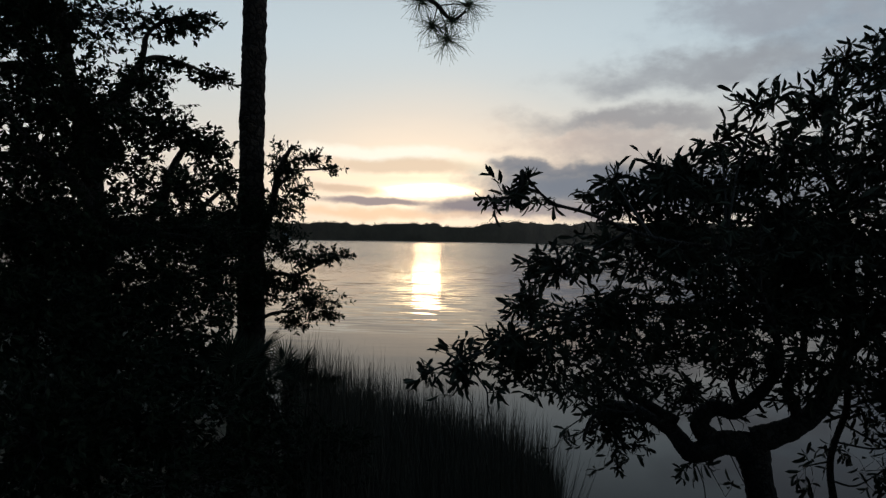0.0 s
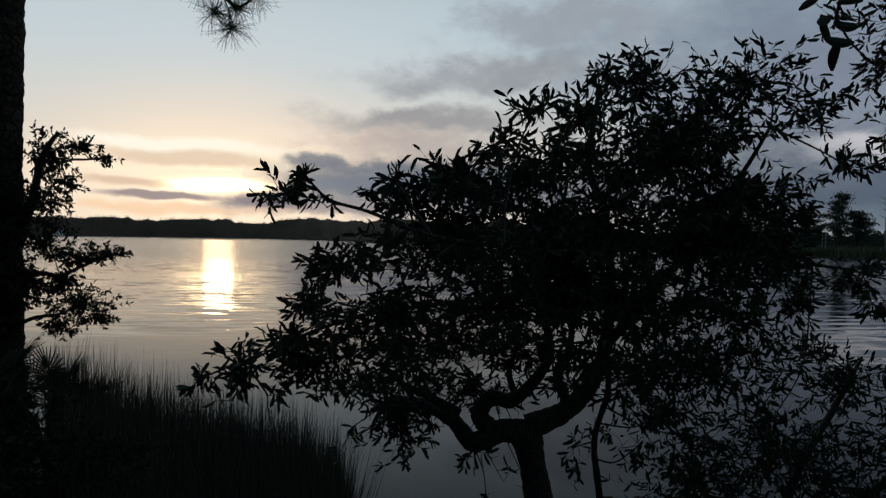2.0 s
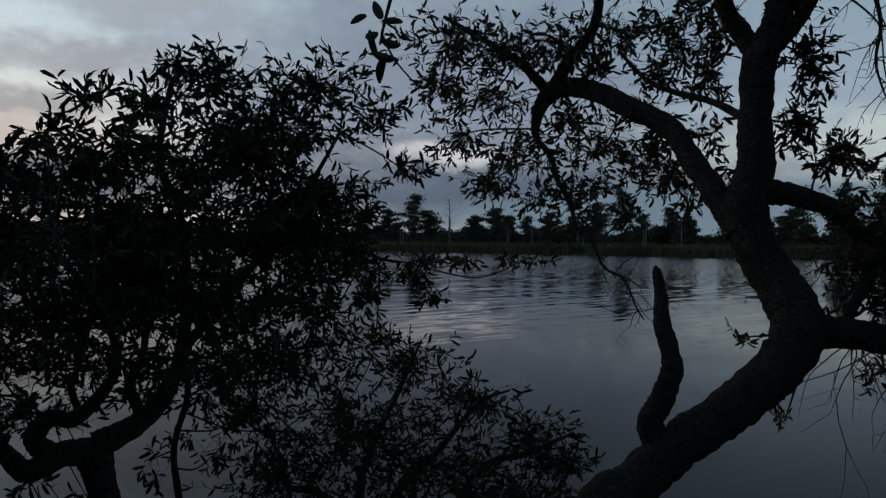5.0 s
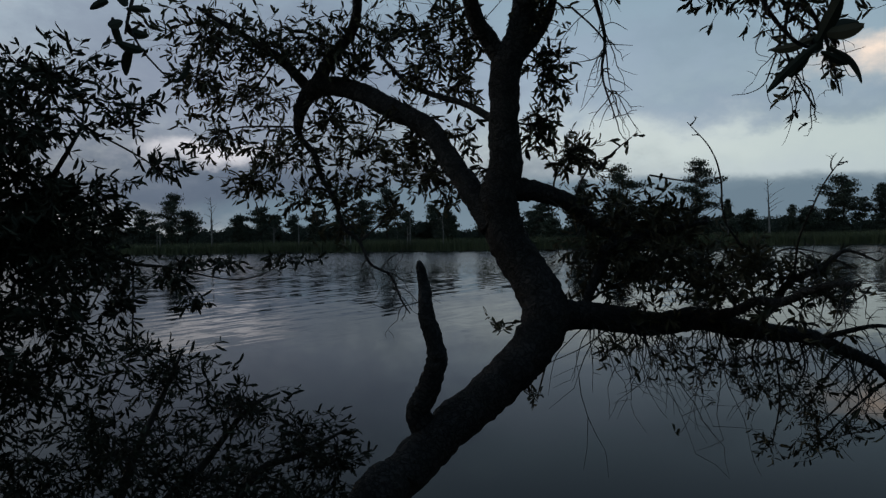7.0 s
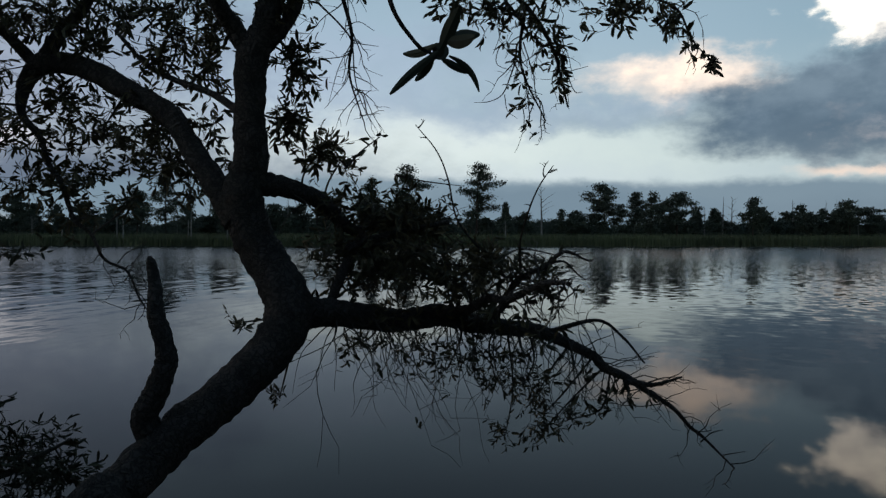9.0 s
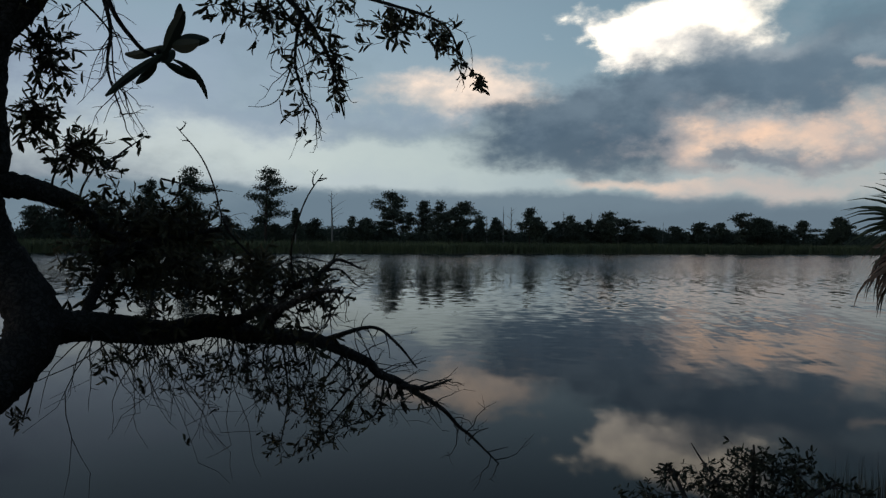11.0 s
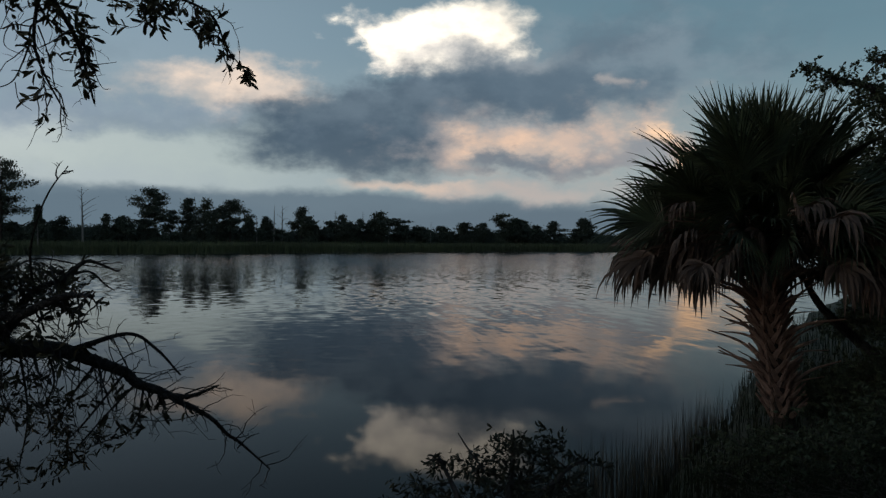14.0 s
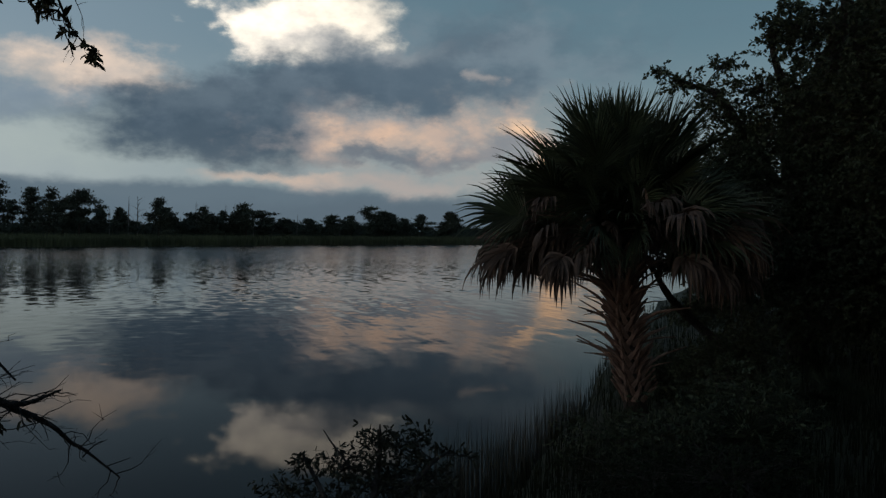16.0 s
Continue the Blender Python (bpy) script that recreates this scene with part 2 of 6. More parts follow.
# ---------------------------------------------------------------- materials
def material(name, base, rough=0.6, vary=0.35, scale=8.0, bump=0.0, bump_scale=40.0, second=None, spec=0.5, stretch=(1, 1, 1), per_object=0.0):
    mat = bpy.data.materials.new(name)
    mat.use_nodes = True
    nt = mat.node_tree
    b = nt.nodes["Principled BSDF"]
    N, L = nt.nodes.new, nt.links.new
    co = N("ShaderNodeTexCoord")
    mp = N("ShaderNodeMapping")
    mp.inputs["Scale"].default_value = stretch
    L(co.outputs["Object"], mp.inputs[0])
    n1, n2 = N("ShaderNodeTexNoise"), N("ShaderNodeTexNoise")
    n1.inputs["Scale"].default_value, n1.inputs["Detail"].default_value = scale, 5
    n2.inputs["Scale"].default_value, n2.inputs["Detail"].default_value = scale * 7, 4
    L(mp.outputs[0], n1.inputs["Vector"]), L(mp.outputs[0], n2.inputs["Vector"])
    add = N("ShaderNodeMath")
    add.operation = "MULTIPLY_ADD"
    L(n2.outputs[0], add.inputs[0])
    add.inputs[1].default_value = 0.5
    L(n1.outputs[0], add.inputs[2])
    ramp = N("ShaderNodeValToRGB")
    second = second or tuple(c * (1 + vary) for c in base)
    dark = tuple(c * (1 - vary) for c in base)
    ramp.color_ramp.elements[0].position, ramp.color_ramp.elements[0].color = 0.45, (*dark, 1)
    ramp.color_ramp.elements[1].position, ramp.color_ramp.elements[1].color = 1.0, (*second, 1)
    L(add.outputs[0], ramp.inputs[0])
    colour = ramp.outputs[0]
    if per_object:
        geo = N("ShaderNodeNewGeometry")
        hue = N("ShaderNodeHueSaturation")
        mr = N("ShaderNodeMapRange")
        mr.inputs[3].default_value, mr.inputs[4].default_value = 1 - per_object, 1 + per_object
        L(geo.outputs["Random Per Island"], mr.inputs[0])
        L(mr.outputs[0], hue.inputs["Value"])
        L(colour, hue.inputs["Color"])
        colour = hue.outputs[0]
    L(colour, b.inputs["Base Color"])
    b.inputs["Roughness"].default_value = rough
    b.inputs["Specular IOR Level"].default_value = spec
    if bump:
        n3, bp = N("ShaderNodeTexNoise"), N("ShaderNodeBump")
        n3.inputs["Scale"].default_value, n3.inputs["Detail"].default_value = bump_scale, 6
        L(mp.outputs[0], n3.inputs["Vector"])
        bp.inputs["Strength"].default_value, bp.inputs["Distance"].default_value = bump, 0.035
        L(n3.outputs[0], bp.inputs["Height"])
        L(bp.outputs[0], b.inputs["Normal"])
    return mat


def bark_material(name, dark, light, plate, crack=0.6):
    """Bark: plates of light grey-brown between dark cracks, with lichen-pale flecks."""
    mat = bpy.data.materials.new(name)
    mat.use_nodes = True
    nt = mat.node_tree
    b = nt.nodes["Principled BSDF"]
    N, L = nt.nodes.new, nt.links.new
    co, warp, mixed = N("ShaderNodeTexCoord"), N("ShaderNodeTexNoise"), N("ShaderNodeMix")
    warp.inputs["Scale"].default_value, warp.inputs["Detail"].default_value = plate * 0.6, 4
    L(co.outputs["Object"], warp.inputs["Vector"])
    mixed.data_type, mixed.inputs[0].default_value = "RGBA", 0.12
    L(co.outputs["Object"], mixed.inputs[6]), L(warp.outputs["Color"], mixed.inputs[7])
    cells, grain, pale = N("ShaderNodeTexVoronoi"), N("ShaderNodeTexNoise"), N("ShaderNodeTexNoise")
    cells.feature = "DISTANCE_TO_EDGE"
    cells.inputs["Scale"].default_value = plate
    L(mixed.outputs[2], cells.inputs["Vector"])
    grain.inputs["Scale"].default_value, grain.inputs["Detail"].default_value = plate * 5, 6
    pale.inputs["Scale"].default_value, pale.inputs["Detail"].default_value = plate * 0.25, 5
    L(co.outputs["Object"], grain.inputs["Vector"]), L(co.outputs["Object"], pale.inputs["Vector"])
    edge = N("ShaderNodeMapRange")
    L(cells.outputs["Distance"], edge.inputs[0])
    edge.inputs[1].default_value, edge.inputs[2].default_value = 0.0, 0.22
    high = N("ShaderNodeMath")
    high.operation = "MULTIPLY_ADD"
    L(grain.outputs[0], high.inputs[0]), L(edge.outputs[0], high.inputs[2])
    high.inputs[1].default_value = 0.8
    tone = N("ShaderNodeMath")
    tone.operation = "MULTIPLY"
    L(high.outputs[0], tone.inputs[0]), L(pale.outputs[0], tone.inputs[1])
    ramp = N("ShaderNodeValToRGB")
    ramp.color_ramp.elements[0].position, ramp.color_ramp.elements[0].color = 0.1, (*dark, 1)
    ramp.color_ramp.elements[1].position, ramp.color_ramp.elements[1].color = 0.95, (*light, 1)
    L(tone.outputs[0], ramp.inputs[0]), L(ramp.outputs[0], b.inputs["Base Color"])
    b.inputs["Roughness"].default_value, b.inputs["Specular IOR Level"].default_value = 0.93, 0.2
    bp = N("ShaderNodeBump")
    bp.inputs["Strength"].default_value, bp.inputs["Distance"].default_value = crack, 0.02
    L(high.outputs[0], bp.inputs["Height"]), L(bp.outputs[0], b.inputs["Normal"])
    return mat


WAVE = 0.2


def water_material():
    mat = bpy.data.materials.new("dark_still_water")
    mat.use_nodes = True
    nt = mat.node_tree
    b = nt.nodes["Principled BSDF"]
    N, L = nt.nodes.new, nt.links.new
    b.inputs["Base Color"].default_value = (0.002, 0.004, 0.0085, 1)
    b.inputs["Roughness"].default_value = 0.04
    b.inputs["IOR"].default_value = 1.122
    pos = N("ShaderNodeNewGeometry").outputs["Position"]

    def waves(rot, sx, sy, scale, detail):
        mp, n = N("ShaderNodeMapping"), N("ShaderNodeTexNoise")
        mp.inputs["Rotation"].default_value = (0, 0, radians(rot))
        mp.inputs["Scale"].default_value = (sx, sy, 1)
        L(pos, mp.inputs[0]), L(mp.outputs[0], n.inputs["Vector"])
        n.inputs["Scale"].default_value, n.inputs["Detail"].default_value = scale, detail
        return n.outputs[0]

    def slopes(rot, sx, sy, scale, detail, off):
        mp, n, sub = N("ShaderNodeMapping"), N("ShaderNodeTexNoise"), N("ShaderNodeVectorMath")
        mp.inputs["Rotation"].default_value = (0, 0, radians(rot))
        mp.inputs["Scale"].default_value, mp.inputs["Location"].default_value = (sx, sy, 1), off
        L(pos, mp.inputs[0]), L(mp.outputs[0], n.inputs["Vector"])
        n.inputs["Scale"].default_value, n.inputs["Detail"].default_value = scale, detail
        sub.operation, sub.inputs[1].default_value = "SUBTRACT", (0.5, 0.5, 0.5)
        L(n.outputs["Color"], sub.inputs[0])
        return sub.outputs[0]

    def scaled(vec, by):
        n = N("ShaderNodeVectorMath")
        n.operation = "SCALE"
        L(vec, n.inputs[0])
        if isinstance(by, float):
            n.inputs["Scale"].default_value = by
        else:
            L(by, n.inputs["Scale"])
        return n.outputs[0]

    def plus(a, b):
        n = N("ShaderNodeVectorMath")
        L(a, n.inputs[0])
        if isinstance(b, tuple):
            n.inputs[1].default_value = b
        else:
            L(b, n.inputs[1])
        return n.outputs[0]

    far = N("ShaderNodeVectorMath")
    far.operation = "LENGTH"
    L(pos, far.inputs[0])
    reach = far.outputs["Value"]

    def calc(op, a, b, c=0.0):
        n = N("ShaderNodeMath")
        n.operation = op
        for s, v in zip(n.inputs, (a, b, c)):
            if isinstance(v, float):
                s.default_value = v
            else:
                L(v, s)
        return n.outputs[0]

    def ramp(v, lo, hi, a, b):
        n = N("ShaderNodeMapRange")
        n.interpolation_type = "SMOOTHSTEP"
        L(v, n.inputs[0])
        for k, x in zip((1, 2, 3, 4), (lo, hi, a, b)):
            n.inputs[k].default_value = x
        return n.outputs[0]

    def along(vec):
        n = N("ShaderNodeVectorMath")
        n.operation = "DOT_PRODUCT"
        L(pos, n.inputs[0])
        n.inputs[1].default_value = vec
        return n.outputs["Value"]

    def crests(across, long, scale, detail, off):
        """Height noise drawn out along the crests, which run from west to east."""
        co, n = N("ShaderNodeCombineXYZ"), N("ShaderNodeTexNoise")
        L(calc("MULTIPLY_ADD", along(EASTWARD), long, off), co.inputs[0])
        L(calc("MULTIPLY_ADD", along(NORTHWARD), across, off), co.inputs[1])
        L(co.outputs[0], n.inputs["Vector"])
        n.inputs["Scale"].default_value, n.inputs["Detail"].default_value = scale, detail
        n.inputs["Distortion"].default_value = 0.4
        return calc("SUBTRACT", n.outputs["Fac"], 0.5)

    NORTHWARD, EASTWARD = (math.sin(radians(4)), math.cos(radians(4)), 0.0), (math.cos(radians(4)), -math.sin(radians(4)), 0.0)
    patch = waves(0, 0.5, 1.0, 0.12, 2)
    # the lee of the bank lies calm, with an uneven edge
    open_water = ramp(calc("MULTIPLY_ADD", patch, 26.0, reach), 31.0, 44.0, 0.02, 1.0)
    gusts = ramp(waves(0, 0.35, 1.0, 0.09, 3), 0.36, 0.62, 0.3, 1.0)
    L(ramp(reach, 10.0, 140.0, 0.02, 0.16), b.inputs["Roughness"])
    ripple_size = calc("MULTIPLY", calc("MULTIPLY", open_water, gusts), ramp(reach, 35.0, 120.0, 1.0, 0.4))
    fine_crest = crests(1.5, 0.28, 1.0, 2.0, 3.1)
    small_crest = crests(3.4, 0.9, 1.0, 2.0, 8.7)
    side_crest = crests(1.2, 1.6, 1.0, 1.0, 5.3)
    push = calc("MULTIPLY", calc("MULTIPLY_ADD", small_crest, 0.45, fine_crest), WAVE)
    lean_ = N("ShaderNodeCombineXYZ")
    L(calc("MULTIPLY", side_crest, 0.3 * WAVE), lean_.inputs[0]), L(push, lean_.inputs[1])
    ripple = scaled(lean_.outputs[0], ripple_size)
    chop = scaled(slopes(0, 0.8, 1.0, 2.2, 2, (4, 2, 0)), ramp(reach, 35.0, 130.0, 0.0, 0.4))
    toward = N("ShaderNodeVectorMath")          # of far ripples only the faces towards the bank are seen
    toward.operation = "NORMALIZE"
    L(pos, toward.inputs[0])
    facing = scaled(scaled(toward.outputs[0], -1.0), ramp(reach, 40.0, 150.0, 0.0, 0.024))
    ripple = plus(plus(ripple, chop), facing)
    swell = scaled(slopes(-20, 0.7, 1.0, 0.5, 2, (1, 9, 0)), calc("MULTIPLY_ADD", open_water, 0.012, 0.011))
    flat = N("ShaderNodeVectorMath")
    flat.operation, flat.inputs[1].default_value = "MULTIPLY", (1, 1, 0)
    L(plus(ripple, swell), flat.inputs[0])
    nor = N("ShaderNodeVectorMath")
    nor.operation = "NORMALIZE"
    L(plus(flat.outputs[0], (0.0, 0.0, 1.0)), nor.inputs[0])
    L(nor.outputs[0], b.inputs["Normal"])
    return mat


WATER = water_material()
EARTH = material("damp_earth_and_litter", (0.05, 0.04, 0.028), 0.9, 0.5, 1.5, 0.6, 30, second=(0.07, 0.075, 0.035))
WOOD_LEAF = material("wood_edge_leaf", (0.066, 0.078, 0.044), 0.7, 0.4, 2, per_object=0.45, spec=0.2)
BAY_LEAF = material("bay_leaf", (0.066, 0.066, 0.044), 0.7, 0.4, 3, per_object=0.45, spec=0.12)
OAK_LEAF = material("oak_leaf", (0.095, 0.095, 0.055), 0.6, 0.4, 3, second=(0.13, 0.1, 0.055), per_object=0.45, spec=0.14)
# leaf held near black: the backlit growth's shade is put into its colour
SHADE_LEAF = material("shade_dark_leaf", (0.024, 0.031, 0.016), 0.8, 0.4, 2, per_object=0.4, spec=0.1)
# darker copy of the grass: the shade under the trees is in its colour
SHADED_GRASS = material("shaded_bank_grass", (0.018, 0.022, 0.01), 0.85, 0.4, 1.0, per_object=0.4, spec=0.15)
FAR_LEAF = material("far_foliage", (0.034, 0.043, 0.027), 0.7, 0.45, 0.15, per_object=0.4)
# sunset haze over the far wood, put into a paler, warmer leaf colour
HAZE_LEAF = material("hazed_far_wood", (0.16, 0.115, 0.082), 0.8, 0.4, 0.03, per_object=0.3)
OAK_BARK = bark_material("oak_bark", (0.04, 0.034, 0.03), (0.12, 0.1, 0.088), 30, 0.8)
PINE_BARK = bark_material("pine_bark", (0.02, 0.015, 0.013), (0.1, 0.07, 0.055), 14, 1.0)
DEAD_WOOD = material("weathered_dead_wood", (0.15, 0.14, 0.13), 0.85, 0.35, 4, 0.5, 40, stretch=(1, 1, 0.2))
TWIG = material("twig_bark", (0.07, 0.055, 0.045), 0.85, 0.4, 12)
NEEDLE = material("pine_needle", (0.04, 0.07, 0.025), 0.5, 0.3, 5, per_object=0.3)
PALM_GREEN = material("palm_blade", (0.07, 0.086, 0.044), 0.5, 0.35, 3, per_object=0.35)
# palm blade green darkened, with the palmettos' silhouette shade put into the colour
PALMETTO_GREEN = material("shade_palmetto_blade", (0.026, 0.034, 0.017), 0.65, 0.35, 3, per_object=0.35, spec=0.2)
PALM_DEAD = material("dead_palm_blade", (0.15, 0.096, 0.07), 0.8, 0.4, 3, per_object=0.5)
BOOT = material("palm_boot", (0.27, 0.155, 0.115), 0.85, 0.5, 5, 0.6, 30, second=(0.42, 0.26, 0.195), per_object=0.25)
FIBRE = material("palm_trunk_fibre", (0.06, 0.04, 0.03), 0.95, 0.5, 12, 1.0, 60)
MARSH = material("marsh_grass_blades", (0.062, 0.072, 0.03), 0.7, 0.4, 0.05, per_object=0.35)
REED = material("dry_reed_blades", (0.05, 0.046, 0.03), 0.85, 0.4, 1.0, second=(0.09, 0.075, 0.05), per_object=0.45)
WHITE = material("white_paint", (0.75, 0.75, 0.72), 0.6, 0.08, 1.0)
GLASS = material("dark_window", (0.03, 0.035, 0.04), 0.15, 0.2, 1.0)
ROOF = material("grey_roof", (0.2, 0.2, 0.21), 0.8, 0.2, 1.0)


# ---------------------------------------------------------------- geometry tools
rng = np.random.default_rng(7)


class Geo:
    """Vertices and faces gathered for one mesh."""

    def __init__(self):
        self.v, self.f, self.n = [], [], 0

    def add(self, v, f):
        self.v.append(np.asarray(v, float))
        self.f.extend((np.asarray(f) + self.n).tolist() if not isinstance(f, list) else [[i + self.n for i in q] for q in f])
        self.n += len(v)

    def mesh(self, name, mat, smooth=False):
        me = bpy.data.meshes.new(name)
        v = np.concatenate(self.v) if self.v else np.zeros((0, 3))
        me.from_pydata(v.tolist(), [], self.f)
        me.materials.append(mat)
        if smooth:
            me.shade_smooth()
        me.update()
        return me


def part(name, geo, mat, parent=None, label="", smooth=False, kind=""):
    ob = new(name, geo.mesh(name, mat, smooth) if isinstance(geo, Geo) else geo)
    if parent:
        ob.parent = parent
        ob.matrix_parent_inverse = parent.matrix_basis.inverted()
    return tagged(ob, label, "", "", kind)


def thing(name, at, label, category, group="", kind=""):
    ob = new(name)
    ob.location = at
    return tagged(ob, label, category, group, kind)


def unit(a):
    return a / np.maximum(np.linalg.norm(a, axis=-1, keepdims=True), 1e-9)


def glide(points, radii, per=6):
    """Catmull-Rom through control points, with radii."""
    p = np.asarray(points, float)
    r = np.asarray(radii, float)
    q = np.vstack([2 * p[0] - p[1], p, 2 * p[-1] - p[-2]])
    s = np.r_[r[0], r, r[-1]]
    out, rad = [], []
    for i in range(1, len(q) - 2):
        for u in np.linspace(0, 1, per, endpoint=False):
            c = 0.5 * np.array([-u**3 + 2 * u**2 - u, 3 * u**3 - 5 * u**2 + 2, -3 * u**3 + 4 * u**2 + u, u**3 - u**2])
            out.append(c @ q[i - 1 : i + 3])
            rad.append(max(1e-4, s[i] * (1 - u) + s[i + 1] * u))
    out.append(p[-1]), rad.append(r[-1])
    return np.array(out), np.array(rad)


def tube(geo, points, radii, seg=8, per=6, rough=0.0, seed=0, cap=True):
    """A bark-rough tapering tube."""
    p, r = glide(points, radii, per)
    t = unit(np.gradient(p, axis=0))
    up = np.array([0.31, 0.17, 0.93]) if abs(t[0] @ (0.31, 0.17, 0.93)) < 0.9 else np.array([1.0, 0, 0])
    a = np.zeros_like(p)
    a[0] = unit(np.cross(t[0], up))
    for i in range(1, len(p)):             # carried along without a twist
        a[i] = unit(a[i - 1] - t[i] * (a[i - 1] @ t[i]))
    b = np.cross(t, a)
    ang = np.linspace(0, 2 * np.pi, seg, endpoint=False)
    g = np.random.default_rng(seed + 11)
    wob = g.normal(size=(len(p), seg)).clip(-2, 2)
    soft = wob
    for _ in range(2):
        soft = (np.roll(soft, 1, 1) + 2 * soft + np.roll(soft, -1, 1)) / 4
        soft[1:-1] = (soft[:-2] + 2 * soft[1:-1] + soft[2:]) / 4
    wob = 1 + rough * (1.5 * soft + 0.5 * wob)
    ring = p[:, None] + (r[:, None] * wob)[..., None] * (np.cos(ang)[None, :, None] * a[:, None] + np.sin(ang)[None, :, None] * b[:, None])
    n = len(p)
    i, j = np.meshgrid(np.arange(n - 1), np.arange(seg), indexing="ij")
    k = (j + 1) % seg
    faces = np.stack([i * seg + j, i * seg + k, (i + 1) * seg + k, (i + 1) * seg + j], -1).reshape(-1, 4)
    geo.add(ring.reshape(-1, 3), faces)
    if cap:
        geo.add(ring[-1], [list(range(seg))])
        geo.add(ring[0], [list(range(seg))[::-1]])


LEAF = np.array([[0, 0, 0], [0.32, 0.36, 0.06], [0.32, 0, -0.01], [0.32, -0.36, 0.06], [0.78, 0.4, -0.03], [0.78, 0, -0.1],
                 [0.78, -0.4, -0.03], [1, 0, -0.2]])
LEAF_F = [[0, 2, 1], [0, 3, 2], [1, 2, 5, 4], [2, 3, 6, 5], [4, 5, 7], [5, 6, 7]]
FLAT = np.array([[0, 0, 0], [0.45, 0.5, 0.06], [0.45, -0.5, 0.06], [1, 0, -0.1]])
FLAT_F = [[0, 2, 3, 1]]


def leaves(geo, base, way, length, width, near=True, g=rng):
    """Curled blades, one for each base point, along way."""
    n = len(base)
    t, f = (LEAF, LEAF_F) if near else (FLAT, FLAT_F)
    way = unit(way)
    side = unit(np.cross(way, g.normal(size=(n, 3))))
    nor = np.cross(way, side)
    L, W = np.broadcast_to(length, n)[:, None, None], np.broadcast_to(width, n)[:, None, None]
    v = base[:, None] + t[None, :, :1] * L * way[:, None] + t[None, :, 1:2] * W * side[:, None] + t[None, :, 2:] * L * nor[:, None]
    k = len(t)
    v = v.reshape(-1, 3)
    offs = np.arange(n) * k
    geo.v.append(v)
    tri = [q for q in f if len(q) == 3]
    quad = [q for q in f if len(q) == 4]
    for some in (tri, quad):
        if some:
            geo.f.extend((np.array(some)[None] + offs[:, None, None] + geo.n).reshape(-1, len(some[0])).tolist())
    geo.n += len(v)


def sticks(geo, a, b, ra, rb):
    """Thin three-sided twigs from a to b, all at once, with a bend."""
    n = len(a)
    if not n:
        return
    mid = (a + b) / 2 + rng.normal(size=(n, 3)) * 0.08 * np.linalg.norm(b - a, axis=1, keepdims=True)
    t = unit(b - a)
    s = unit(np.cross(t, rng.normal(size=(n, 3))))
    u = np.cross(t, s)
    rings = []
    for c, r in ((a, ra), (mid, (ra + rb) / 2), (b, rb)):
        for w in (0, 2.094, 4.189):
            rings.append(c + r * (math.cos(w) * s + math.sin(w) * u))
    v = np.stack(rings, 1).reshape(-1, 3)
    f = []
    for q in (0, 3):
        for j in range(3):
            f.append([q + j, q + (j + 1) % 3, q + 3 + (j + 1) % 3, q + 3 + j])
    geo.f.extend((np.array(f)[None] + (np.arange(n) * 9)[:, None, None] + geo.n).reshape(-1, 4).tolist())
    geo.v.append(v)
    geo.n += len(v)


def foliage(leaf, twig, blobs, anchors, density=1.0, length=0.075, width=0.024, per_twig=8, near=True, droop=0.25, branch=0.006, bare=0.0):
    """Sprays of leafy twigs that fill uneven clumps (x, y, z, radius, half height), each held by a branchlet from the nearest limb."""
    anchors = np.asarray(anchors, float)
    for x, y, z, r, h in blobs:
        c = np.array([x, y, z])
        near_limb = anchors[np.argmin(np.linalg.norm(anchors - c, axis=1) + 0.15 * rng.random(len(anchors)))]
        bend = (near_limb + c) / 2 + rng.normal(size=3) * 0.1 * np.linalg.norm(c - near_limb)
        tube(twig, [near_limb, bend, c], [branch, branch * 0.8, branch * 0.5], 5, 4, cap=False)
        n = max(5, int(density * 2.2 * math.pi * r * max(h, 0.03) / (0.27 * length * width * per_twig)))
        ball = unit(rng.normal(size=(n, 3))) * (rng.random((n, 1)) ** 0.42) * rng.uniform(0.85, 1.45, (n, 1))
        end = c + ball * (r, r, h)
        away = end - c
        out = unit(away) + 0.35 * unit(end - near_limb) + 0.5 * unit(rng.normal(size=(n, 3)))
        room = 0.9 * np.linalg.norm(away, axis=1, keepdims=True) + 0.5 * length
        start = end - unit(out) * np.minimum(length * rng.uniform(1.6, 3.8, (n, 1)), room)
        hold = rng.random(n) < 0.35
        sticks(twig, np.broadcast_to(c, start.shape)[hold], start[hold], branch * 0.4, branch * 0.25)
        sticks(twig, start, end, branch * 0.26, branch * 0.12)
        keep = rng.random(n) >= bare
        s, e = start[keep], end[keep]
        if not len(s):
            continue
        k = per_twig
        u = rng.uniform(0.1, 1.0, (len(s), k)) ** 0.7
        base = (s[:, None] + u[..., None] * (e - s)[:, None]).reshape(-1, 3)
        way = np.repeat(unit(e - s), k, 0) + 1.25 * unit(rng.normal(size=(len(base), 3))) + (0, 0, -droop)
        size = rng.uniform(0.55, 1.2, len(base))
        leaves(leaf, base, way, length * size, width * size, near)


